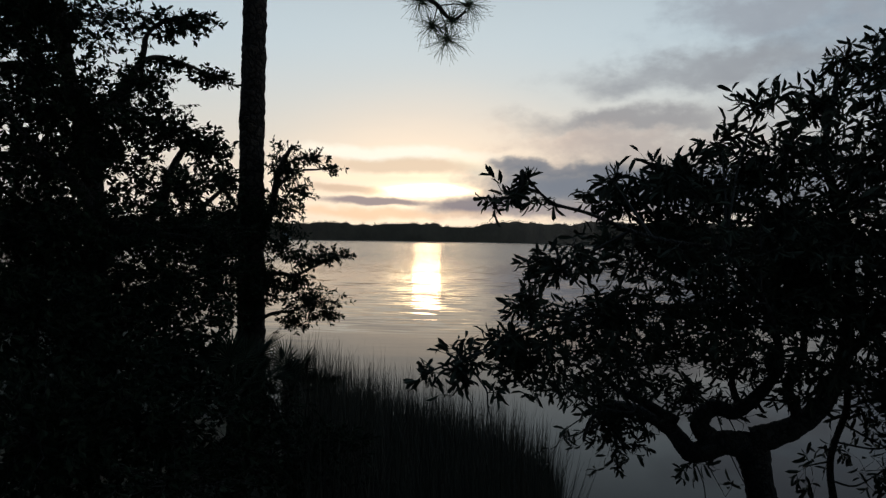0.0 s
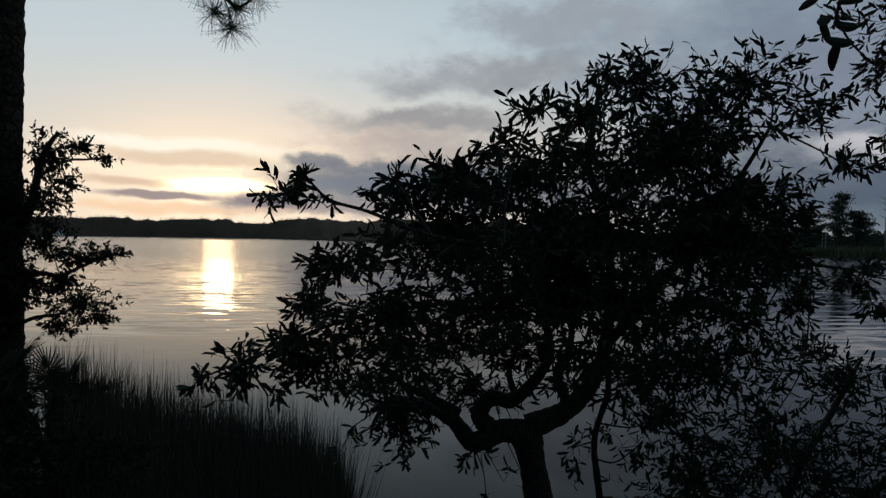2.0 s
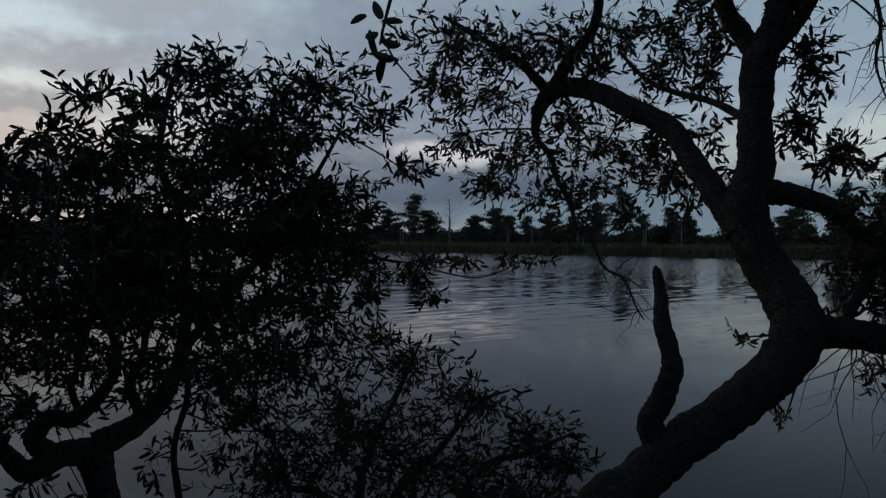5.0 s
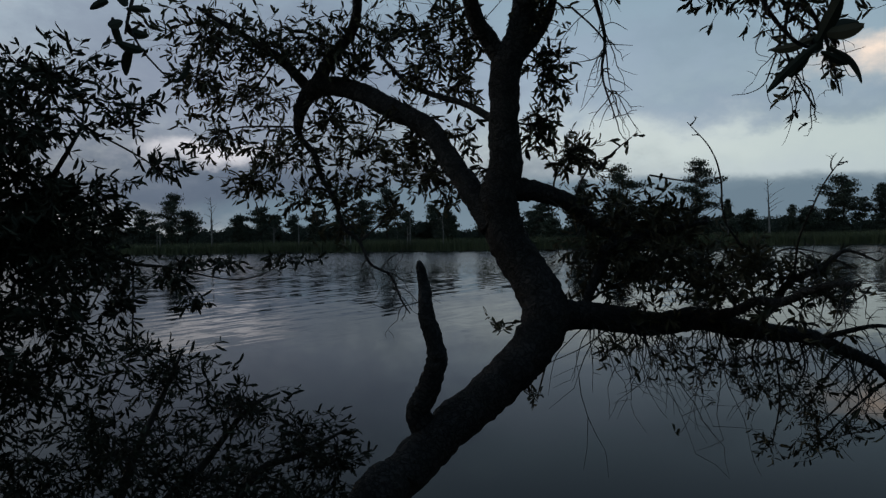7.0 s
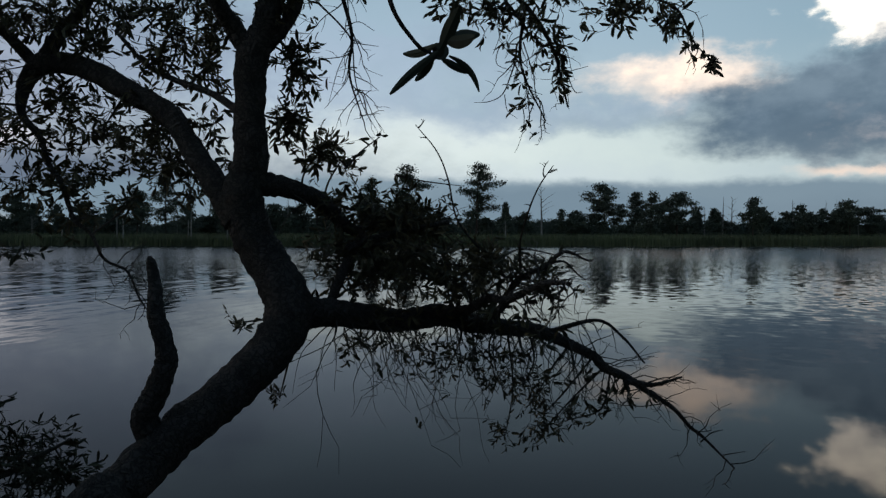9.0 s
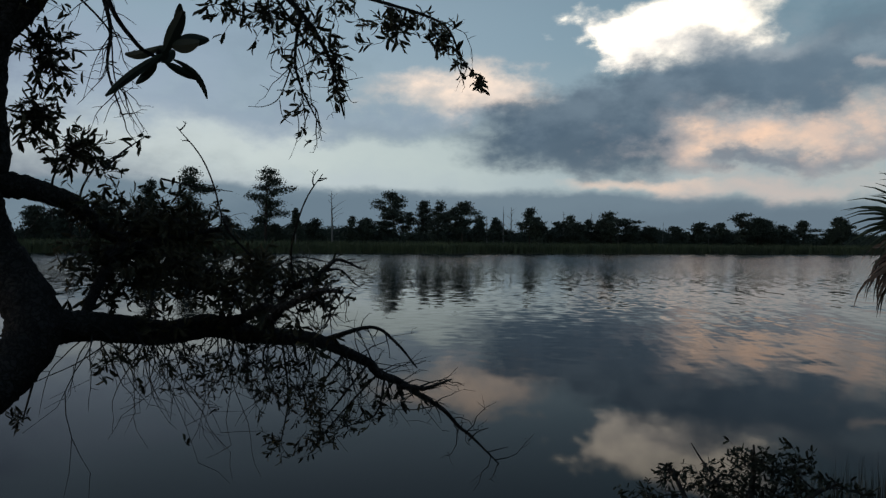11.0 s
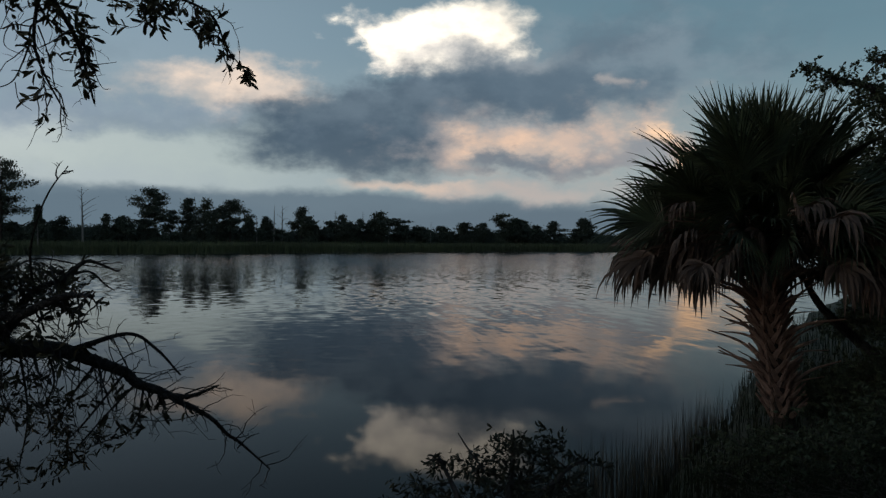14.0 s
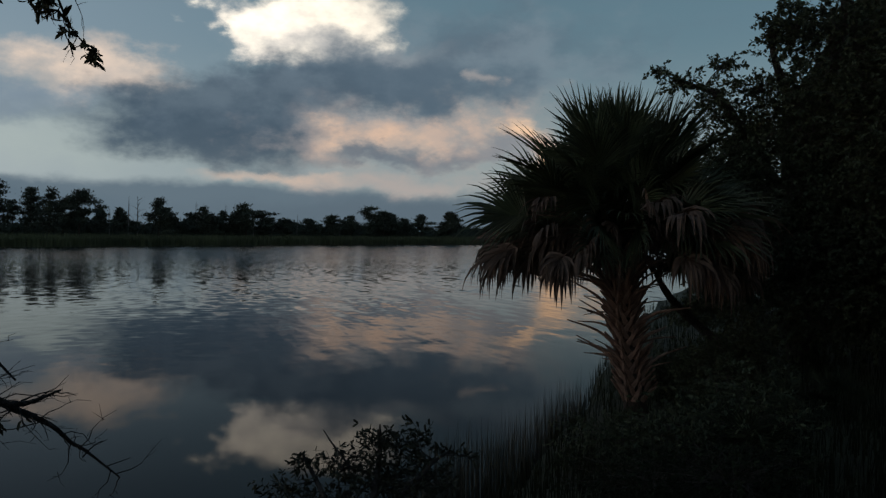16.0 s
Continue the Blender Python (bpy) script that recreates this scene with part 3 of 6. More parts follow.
def hanging(leaf, twig, anchors, n, drop, length, width, bare=0.3):
    """Thin crooked twigs that droop from a limb and fork, with leaves at some of their ends."""
    anchors = np.asarray(anchors, float)
    for i in range(n):
        q = anchors[rng.integers(len(anchors))] + rng.normal(size=3) * 0.02
        d = rng.uniform(*drop)
        way = unit(rng.normal(size=3) * (1, 1, 0.3) + (0, 0, -0.5))
        pts = [q]
        for k in range(5):
            way = unit(way + unit(rng.normal(size=3)) * 0.5 + (0, 0, -0.28))
            pts.append(pts[-1] + way * d * rng.uniform(0.14, 0.3))
        tube(twig, pts, [0.0044, 0.0038, 0.0032, 0.0026, 0.002, 0.0011], 4, 2, cap=False)
        for k in range(1, 6):
            if rng.random() < 0.8:
                e = pts[k] + unit(unit(pts[k] - pts[k - 1]) + 1.1 * unit(rng.normal(size=3))) * d * rng.uniform(0.12, 0.38)
                sticks(twig, pts[k][None], e[None], 0.0022, 0.001)
                if rng.random() > bare:
                    m = rng.integers(3, 8)
                    base = e + (pts[k] - e) * rng.random((m, 1)) ** 1.5 * 0.6
                    leaves(leaf, base, unit(e - pts[k]) + 0.8 * rng.normal(size=(m, 3)) + (0, 0, -0.2), length * rng.uniform(0.6, 1.1, m), width)


def spurs(twig, pts, rad, per_metre, reach):
    """Short crooked bare twigs all along a limb, most of them forked."""
    p, r = glide(pts, rad, 8)
    n = max(2, int(per_metre * np.linalg.norm(np.diff(p, axis=0), axis=1).sum()))
    k = rng.integers(len(p) // 6, len(p), n)
    along = unit(np.gradient(p, axis=0))[k]
    way = unit(along * 0.7 + unit(rng.normal(size=(n, 3))))
    size = rng.uniform(*reach, (n, 1)) * rng.random((n, 1)) ** 0.5
    mid = p[k] + way * size * 0.55
    end = mid + unit(way + 0.6 * unit(rng.normal(size=(n, 3)))) * size * 0.6
    sticks(twig, p[k], mid, 0.0042, 0.003)
    sticks(twig, mid, end, 0.003, 0.0012)
    for _ in range(2):
        u = rng.random((n, 1))
        a = mid * (1 - u) + end * u
        sticks(twig, a, a + unit(way + unit(rng.normal(size=(n, 3)))) * size * rng.uniform(0.2, 0.5, (n, 1)), 0.002, 0.0008)


def tree(name, base, label, category, bark, leaf_mat, limbs, clumps, group="", limb_seg=10, rough=0.05, droops=(), twiggy=(), **kw):
    """limbs: rows of (name, points, radii); clumps: lists of clumps."""
    top = thing(name, base, label, category, group)
    anchors = []
    for i, (kind, pts, rad) in enumerate(limbs):
        g = Geo()
        tube(g, pts, rad, limb_seg if kind != "trunk" else limb_seg + 8, 12, rough if max(rad) > 0.02 else 0.02, i)
        part(kind, g, bark, top, smooth=True)
        p, r = glide(pts, rad, 3)
        anchors.extend(p[1:] if kind != "trunk" else p[len(p) // 2 :])
    leaf, twig = Geo(), Geo()
    for some in clumps:
        rows, amount, size = some if isinstance(some, tuple) else (some, 1.0, 1.0)
        own = dict(kw, density=kw["density"] * amount, length=kw["length"] * size, width=kw["width"] * size)
        foliage(leaf, twig, rows, anchors, **own)
    for which, lo, hi, n, drop, bare in droops:
        p, _ = glide(limbs[which][1], limbs[which][2], 6)
        hanging(leaf, twig, p[int(lo * len(p)) : max(int(hi * len(p)), int(lo * len(p)) + 1)], n, drop, kw["length"], kw["width"], bare=bare)
    for which, per_metre, reach in twiggy:
        spurs(twig, limbs[which][1], limbs[which][2], per_metre, reach)
    part("twigwork", twig, TWIG, top, kind="stuff")
    part("crown", leaf, leaf_mat, top, kind="stuff")
    return top


# ---------------------------------------------------------------- ground and water
O = np.array([0.8, 0.0])           # the viewer's knoll, about which the shore is laid out
NEAR_AZ = [-180, -150, -90, -60, -42, -30, -22, -16, -8, 0, 5, 9, 15, 30, 65, 95, 105, 111, 116, 120, 124, 128, 131, 135, 140, 150, 180]
NEAR_R = [900, 900, 400, 90, 45, 24, 14.5, 11.5, 10.5, 8.9, 6.4, 5.5, 5.2, 4.9, 4.7, 4.7, 5.2, 6.6, 8.6, 9.4, 10.4, 13.5, 22, 40, 90, 900, 900]
FAR_AZ = [-60, -14, -6, 0, 2, 7, 20, 36, 46, 61, 80, 90, 100, 118, 135, 150]
FAR_R = [700, 700, 690, 640, 590, 400, 270, 202, 180, 160, 163, 171, 187, 240, 330, 420]
RISE_AZ = [-180, -60, -25, -15, -8, 8, 90, 112, 125, 140, 180]
RISE = [1.9, 1.9, 1.5, 1.0, 0.62, 0.6, 0.7, 0.75, 0.85, 1.5, 1.9]


def smooth(a, lo, hi):
    u = np.clip((a - lo) / (hi - lo), 0, 1)
    return u * u * (3 - 2 * u)


def height(x, y):
    """The land's height over the water."""
    dx, dy = np.asarray(x) - O[0], np.asarray(y) - O[1]
    r, az = np.hypot(dx, dy), np.degrees(np.arctan2(dx, dy))
    rn, rf = np.interp(az, NEAR_AZ, NEAR_R), np.interp(az, FAR_AZ, FAR_R)
    wob = 0.06 * np.sin(1.7 * dx + 0.4 * dy) * np.cos(1.3 * dy) + 0.03 * np.sin(4.1 * dx + 2.0) * np.sin(3.7 * dy)
    amp = 1.85 + (np.interp(az, RISE_AZ, RISE) - 1.85) * smooth(r, 2.2, 4.6)
    near = -0.3 + amp * (1 - np.exp(-np.maximum(rn - r, 0) / 0.9)) + wob
    bed = np.where(r < rn, near, -0.3 - 1.2 * smooth(r - rn, 0, 6))
    marsh = -0.3 + 0.65 * smooth(r - rf, -1.5, 1.5) + 0.4 * wob
    return np.where((r > rf - 2) & (r > rn), np.maximum(marsh, bed), bed)


def ground_sheet():
    az = np.radians(np.linspace(-180, 180, 361)[:-1])
    r = np.r_[np.linspace(0.15, 14, 90), np.geomspace(14.4, 150, 60), np.linspace(153, 300, 60), np.geomspace(306, 4200, 50)]
    R, A = np.meshgrid(r, az, indexing="ij")
    x, y = O[0] + R * np.sin(A), O[1] + R * np.cos(A)
    v = np.stack([x, y, height(x, y)], -1).reshape(-1, 3)
    n, s = len(r), len(az)
    i, j = np.meshgrid(np.arange(n - 1), np.arange(s), indexing="ij")
    k = (j + 1) % s
    g = Geo()
    g.add(v, np.stack([i * s + j, (i + 1) * s + j, (i + 1) * s + k, i * s + k], -1).reshape(-1, 4))
    g.add(np.vstack([v[:s], [[O[0], O[1], float(height(*O))]]]), [[j, (j + 1) % s, s] for j in range(s)][::1])
    return part("ground", g, EARTH, None, "dark damp bank of earth and leaf litter round the lake", True, "structure")


tagged(ground_sheet(), category="ground")
g = Geo()
ring = np.linspace(0, 2 * np.pi, 97)[:-1]
g.add(np.stack([4200 * np.cos(ring), 4200 * np.sin(ring), 0 * ring], -1), [list(range(96))])
tagged(part("water", g, WATER, None, "calm dark lake water with faint ripples mirroring the evening sky", kind="structure"), category="water")


def at_polar(az, r):
    a = radians(az)
    return O[0] + r * math.sin(a), O[1] + r * math.cos(a)


def rest(x, y, sink=0.05):
    return (x, y, float(height(x, y)) - sink)


# ---------------------------------------------------------------- far shores
def far_tree(az, top, wide, kind, seed):
    """A tree of the far shore by bearing, elevation of its top and angular width."""
    global rng
    rng = np.random.default_rng(seed)
    rf = float(np.interp(az, FAR_AZ, FAR_R))
    r = rf + rng.uniform(22, 48)
    x, y = at_polar(az, r)
    z0 = float(height(x, y))
    tall = 3.2 + r * math.tan(radians(top)) - z0
    w = 1.25 * r * radians(wide)
    dead = kind == 2
    top_ob = thing("dead_tree" if dead else "pine_tree" if kind == 1 else "cypress_tree", (x, y, z0 - 0.1),
                   "bare grey dead tree in the far marsh" if dead else "dark slender conifer on the far shore" if kind == 1
                   else "tall dark tree with layered uneven crown on the far shore", "tree", "trees of the far shore")
    lean = rng.normal(size=2) * 0.02 * tall
    pts = [(x, y, z0 - 0.2), (x + lean[0] * 0.4, y + lean[1] * 0.4, z0 + tall * 0.5), (x + lean[0], y + lean[1], z0 + tall * 0.97)]
    g = Geo()
    tube(g, pts, [0.018 * tall, 0.012 * tall, 0.002 * tall], 6, 3)
    part("trunk", g, DEAD_WOOD if dead else PINE_BARK, top_ob)
    limb, leaf = Geo(), Geo()
    n = 14 if dead else int(rng.integers(16, 26))
    crown_low = rng.uniform(0.16, 0.42)
    bare_side = rng.uniform(0, 2 * np.pi)
    for i in range(n):
        low = 0.4 if dead else crown_low
        u = low + (0.98 - low) * (i + rng.random()) / n
        c = np.array(pts[0]) * (1 - u) + np.array(pts[2]) * u
        a = rng.uniform(0, 2 * np.pi)
        taper = (1.15 - u) * 1.6 if kind == 1 else math.sin(math.pi * min(1, 0.25 + 0.75 * (u - 0.35) / 0.65)) * 0.9 + 0.2
        ln = 0.5 * w * taper * rng.uniform(0.3, 1.2) * (1 - 0.4 * max(0, math.cos(a - bare_side)))
        e = c + np.array([math.cos(a) * ln, math.sin(a) * ln, (0.6 if dead else 0.15) * ln * rng.uniform(0.3, 1.4)])
        tube(limb, [c, (c + e) / 2 + (0, 0, 0.06 * ln), e], [0.005 * tall, 0.003 * tall, 0.001 * tall], 4, 2)
        if not dead:
            m = int((60 + 120 * taper) * min(2.0, max(0.8, w / 6)))
            q = rng.random((m, 1)) ** 0.6
            base = c + (e - c) * q * 1.05 + rng.normal(size=(m, 3)) * (0.09 * w, 0.09 * w, 0.02 * tall)
            leaves(leaf, base, rng.normal(size=(m, 3)) + (0, 0, 0.2), rng.uniform(0.28, 0.68, m), rng.uniform(0.2, 0.44, m), False)
    part("branches", limb, DEAD_WOOD if dead else PINE_BARK, top_ob, kind="stuff")
    if not dead:
        part("crown", leaf, FAR_LEAF, top_ob, kind="stuff")


FAR_TALL = [
    (76.7, 5.32, 2.65), (71.4, 5.09, 2.82), (69, 4.13, 1.45), (86.2, 3.6, 2.22), (88.4, 3.01, 1.62), (89.5, 2.92, 1.28), (91.3, 2.95, 1.96), (92.6, 1.91, 1.11),
    (96.4, 2.46, 1.54), (100.7, 1.59, 1.02), (102.4, 2.2, 1.71), (103.6, 1.65, 2.13), (105.3, 1.03, 1.28), (93.7, 1.7, 0.85), (84.1, 1.58, 1.11), (80.3, 1.44, 1.28),
    (90.3, 2.21, 1.11), (98.5, 1.44, 1.28), (87.4, 2.13, 1.28), (101.8, 1.66, 1.28), (111.4, 2.14, 1.71), (112.4, 1.3, 1.28), (115.3, 1.56, 1.28), (113.7, 1.06, 1.71)]
FAR_TALL_2 = [
    (109.5, 1.03, 1.71), (116.9, 0.99, 1.28), (107, 1.1, 1.28), (99.3, 1.89, 0.85), (38.6, 3.52, 2.13), (39.7, 2.23, 1.71), (44.8, 2.47, 1.79), (36.7, 2.33, 1.71),
    (48.9, 2.13, 1.54), (52.2, 2.93, 1.71), (54.1, 4.04, 1.79), (55.6, 2.02, 1.28), (57.7, 2.49, 1.54), (59, 1.96, 1.28), (35, 2.26, 1.71), (43.2, 1.87, 1.28),
    (50.5, 1.85, 1.45), (61.6, 2.07, 2.13), (65.8, 2.52, 2.13), (63.7, 2.15, 1.71), (68.3, 2.66, 2.13)]
FAR_SLIM = [(78.9, 2.2, 0.68), (83, 1.7, 0.85), (47.2, 1.82, 1.28)]
FAR_DEAD = [(81.6, 3.65, 1.71), (95, 2.59, 1.71), (99.5, 2.15, 0.6), (101.5, 2.25, 0.51), (41.4, 3.28, 1.54),
            (93.2, 1.9, 0.4), (98.9, 2.3, 0.35), (100.9, 2.2, 0.3), (102.9, 1.9, 0.3), (108.5, 1.7, 0.3), (94.4, 2.6, 0.35), (106.0, 1.5, 0.3), (57.0, 2.6, 0.4), (62.6, 2.9, 0.4)]
SNAGS = [37.6, 41.3, 55.8, 58.3, 51.3, 50.9, 55.6, 78.9, 47.5, 41.3, 37.8]
for kind, rows in ((0, FAR_TALL), (0, FAR_TALL_2), (1, FAR_SLIM), (2, FAR_DEAD)):
    for i, (a, e, w) in enumerate(rows):
        far_tree(a, e, w, kind, 100 * kind + i + len(rows))
fill = np.random.default_rng(404)
for i in range(66):
    lone = fill.random() < 0.3
    near_by = fill.choice([31, 38, 45, 52, 57, 63, 70, 76, 83, 88, 91, 97, 103, 111, 115]) + fill.normal() * 1.8
    far_tree(fill.uniform(24, 124) if lone else near_by, fill.uniform(0.7, 1.9), fill.uniform(0.7, 1.6), 2 if i % 6 == 4 else 1 if i % 6 == 1 else 0, 700 + i)
for i, a in enumerate(SNAGS):
    rng = np.random.default_rng(900 + i)
    x, y = at_polar(a, float(np.interp(a, FAR_AZ, FAR_R)) + 1.0 + 2 * rng.random())
    z0, tall = float(height(x, y)), rng.uniform(5.0, 8.5)
    top = thing("dead_snag", (x, y, z0), "pale bare dead trunk at the water's edge of the far marsh", "tree", "snags of the far shore")
    g = Geo()
    tube(g, [(x, y, z0 - 0.2), (x + 0.1, y, z0 + tall / 2), (x + rng.normal() * 0.2, y, z0 + tall)], [0.16, 0.12, 0.04], 6, 3, 0.05)
    part("trunk", g, DEAD_WOOD, top)
    g = Geo()
    for k in range(4):
        c = np.array([x, y, z0 + tall * rng.uniform(0.5, 0.95)])
        e = c + (rng.normal() * 0.9, rng.normal() * 0.9, rng.uniform(0.1, 0.8))
        tube(g, [c, (c + e) / 2, e], [0.04, 0.03, 0.01], 4, 2)
    part("branches", g, DEAD_WOOD, top, kind="stuff")


def skyline(a):
    """Uneven tops of a far wood, 0 to 1."""
    out = 0.42 + 0.2 * np.sin(a * 0.9 + 1.0)
    for every, amount, seed in ((1.9, 0.42, 1), (0.6, 0.36, 2), (0.23, 0.2, 3)):
        table = np.random.default_rng(seed).random(2000)
        u = (np.asarray(a) + 180) / every
        k = np.floor(u).astype(int)
        w = u - k
        w = w * w * (3 - 2 * w)
        out = out + amount * (table[k] * (1 - w) + table[k + 1] * w - 0.5)
    return out


def woods(name, azs, low, high, depth, n, piece, mat, label, back=0):
    """A far wood's edge of many small foliage pieces over a solid uneven core."""
    global rng
    rng = np.random.default_rng(len(name) * 31 + n)
    g = Geo()
    a = rng.uniform(azs[0], azs[1], n)
    rf = np.interp(a, FAR_AZ, FAR_R) + back
    wave = skyline(a)
    top = (low + (high - low) * np.clip(wave, 0, 1)) * (np.minimum(1, rf / 600) if back < 20 else 1)
    r = rf + depth * rng.random(n)
    z = 0.2 + top * rng.random(n) ** 0.75
    base = np.stack([O[0] + r * np.sin(np.radians(a)), O[1] + r * np.cos(np.radians(a)), z], -1)
    leaves(g, base, rng.normal(size=(n, 3)), piece * rng.uniform(0.5, 1.2, n), piece * rng.uniform(0.3, 0.8, n), False)
    aa = np.arange(azs[0], azs[1], 0.08)
    rr = np.interp(aa, FAR_AZ, FAR_R) + back + depth * 0.8
    w2 = skyline(aa)
    tt = 0.95 * (low + (high - low) * np.clip(w2, 0, 1)) * (np.minimum(1, rr / 600) if back < 20 else 1)
    x, y = O[0] + rr * np.sin(np.radians(aa)), O[1] + rr * np.cos(np.radians(aa))
    x2, y2 = O[0] + (rr + depth) * np.sin(np.radians(aa)), O[1] + (rr + depth) * np.cos(np.radians(aa))
    k = len(aa)
    v = np.concatenate([np.stack([x, y, 0 * x], -1), np.stack([x, y, tt], -1), np.stack([x2, y2, tt], -1)])
    g.add(v, [[i, i + 1, k + i + 1, k + i] for i in range(k - 1)] + [[k + i, k + i + 1, 2 * k + i + 1, 2 * k + i] for i in range(k - 1)])
    return tagged(part(name, g, mat, None, label, kind="stuff"), category="woods")


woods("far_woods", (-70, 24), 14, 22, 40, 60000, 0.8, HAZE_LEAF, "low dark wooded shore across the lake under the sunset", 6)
woods("marsh_thicket", (18, 150), 4.2, 8.2, 22, 60000, 0.65, FAR_LEAF, "dark thicket of scrub behind the far marsh", 30)


def blades(name, n, place, tall, wide, mat, label, category, bend=0.25, seed=3):
    """Grass: thin bent blades standing on the ground. place(g, n) gives x and y."""
    g2 = np.random.default_rng(seed)
    x, y = place(g2, n)
    z = np.maximum(height(x, y), -0.35) - 0.03
    h = g2.uniform(tall[0], tall[1], len(x)) * g2.uniform(0.7, 1.0, len(x))
    a = g2.uniform(0, 2 * np.pi, len(x))
    side = np.stack([np.cos(a), np.sin(a), 0 * a], -1) * (wide * g2.uniform(0.6, 1.2, len(x)))[:, None]
    off = np.stack([-np.sin(a), np.cos(a), 0 * a], -1) * (h * bend * g2.normal(size=len(x)))[:, None]
    b = np.stack([x, y, z], -1)
    up = np.stack([0 * h, 0 * h, h], -1)
    v = np.stack([b - side, b + side, b + 0.55 * up + 0.3 * off - 0.7 * side, b + 0.55 * up + 0.3 * off + 0.7 * side, b + up * (1 - 0.25 * bend) + off], 1)
    k = np.arange(len(x)) * 5
    geo = Geo()
    geo.v.append(v.reshape(-1, 3))
    geo.f = np.stack([k, k + 1, k + 3, k + 2], -1).tolist() + np.stack([k + 2, k + 3, k + 4], -1).tolist()
    geo.n = len(v) * 5
    return tagged(part(name, geo, mat, None, label, kind="stuff"), category=category)


def far_marsh(g2, n):
    a = g2.uniform(20, 140, n)
    r = np.interp(a, FAR_AZ, FAR_R) + 45 * g2.random(n) ** 2.2
    return O[0] + r * np.sin(np.radians(a)), O[1] + r * np.cos(np.radians(a))


blades("marsh_grass", 70000, far_marsh, (2.2, 3.1), 0.07, MARSH, "green marsh grass along the far bank", "grass", 0.15)


def near_reeds(g2, n):
    a = g2.uniform(-17, 3.0, n)
    lim = np.interp(a, NEAR_AZ, NEAR_R) + 0.5
    r = 4.6 + (lim - 4.6) * g2.random(n) ** 0.8
    return O[0] + r * np.sin(np.radians(a)), O[1] + r * np.cos(np.radians(a))


blades("reed_bed", 16000, near_reeds, (0.95, 1.75), 0.006, REED, "dark clump of tall reeds and grass on the bank", "reeds", 0.14, 5)


def shallow_reeds(g2, n):
    a = g2.uniform(-4, 8, n)
    r = np.interp(a, NEAR_AZ, NEAR_R) + g2.uniform(-0.5, 0.9, n)
    return O[0] + r * np.sin(np.radians(a)), O[1] + r * np.cos(np.radians(a))


blades("edge_reeds", 900, shallow_reeds, (0.7, 1.35), 0.005, REED, "sparse thin reeds in the shallows before the bay tree", "reeds", 0.12, 9)


def palm_reeds(g2, n):
    a = 113 + 15 * g2.random(n) ** 0.8
    r = np.interp(a, NEAR_AZ, NEAR_R) + g2.uniform(-1.3, 2.0, n)
    return O[0] + r * np.sin(np.radians(a)), O[1] + r * np.cos(np.radians(a))


blades("water_reeds", 2200, palm_reeds, (0.55, 1.2), 0.0045, REED, "thin reeds standing in the shallows beside the palm", "reeds", 0.08, 6)


def low_grass(g2, n):
    a = g2.uniform(108, 150, n)
    r = 5.0 + 21 * g2.random(n) ** 1.8
    ok = r < np.interp(a, NEAR_AZ, NEAR_R) - 0.9
    a, r = a[ok], r[ok]
    return O[0] + r * np.sin(np.radians(a)), O[1] + r * np.cos(np.radians(a))


blades("bank_grass", 24000, low_grass, (0.2, 0.55), 0.006, SHADED_GRASS, "rough bank grass with tree shade put into its colour", "grass", 0.3, 8)

# ---------------------------------------------------------------- the bay tree
rng = np.random.default_rng(21)
BAY_LIMBS = [
    ("trunk", [(1.98, 3.85, 0.2), (1.909, 3.601, 1.623), (1.881, 3.659, 1.88), (1.858, 3.706, 2.063), (1.825, 3.728, 2.214)], [0.16, 0.088, 0.073, 0.0666, 0.0828]),
    ("limb", [(1.826, 3.732, 2.227), (1.691, 3.721, 2.238), (1.553, 3.743, 2.183), (1.482, 3.885, 2.257), (1.381, 4.071, 2.293), (1.236, 4.25, 2.293), (1.104, 4.352, 2.214)], [0.0661, 0.06, 0.0491, 0.0389, 0.0347, 0.0269, 0.0152]),
    ("limb", [(1.651, 3.732, 2.236), (1.58, 3.72, 2.325), (1.632, 3.675, 2.418), (1.71, 3.599, 2.417), (1.798, 3.49, 2.544), (1.799, 3.306, 2.718), (1.64, 3.071, 2.987), (1.425, 2.831, 3.175)], [0.0544, 0.0433, 0.0399, 0.0342, 0.0281, 0.0193, 0.0133, 0.0099]),
]
BAY_LIMBS += [
    ("limb", [(1.84, 3.733, 2.25), (2.002, 3.695, 2.325), (2.137, 3.673, 2.459), (2.217, 3.675, 2.662), (2.234, 3.648, 3.004), (2.185, 3.618, 3.339), (2.026, 3.451, 3.569), (2.124, 3.571, 3.937)], [0.0691, 0.0551, 0.0444, 0.0331, 0.0244, 0.0189, 0.0179, 0.0128]),
    ("limb", [(2.222, 3.673, 2.663), (2.536, 3.778, 2.94), (2.82, 3.745, 3.295), (2.963, 3.639, 3.582), (3.051, 3.551, 3.8)], [0.0271, 0.0213, 0.017, 0.0122, 0.0086]),
    ("limb", [(1.425, 2.831, 3.175), (1.121, 2.594, 3.213), (0.873, 2.276, 3.28), (0.749, 2.154, 3.31), (0.669, 2.111, 3.391)], [0.0082, 0.007, 0.0052, 0.0043, 0.0022]),
]
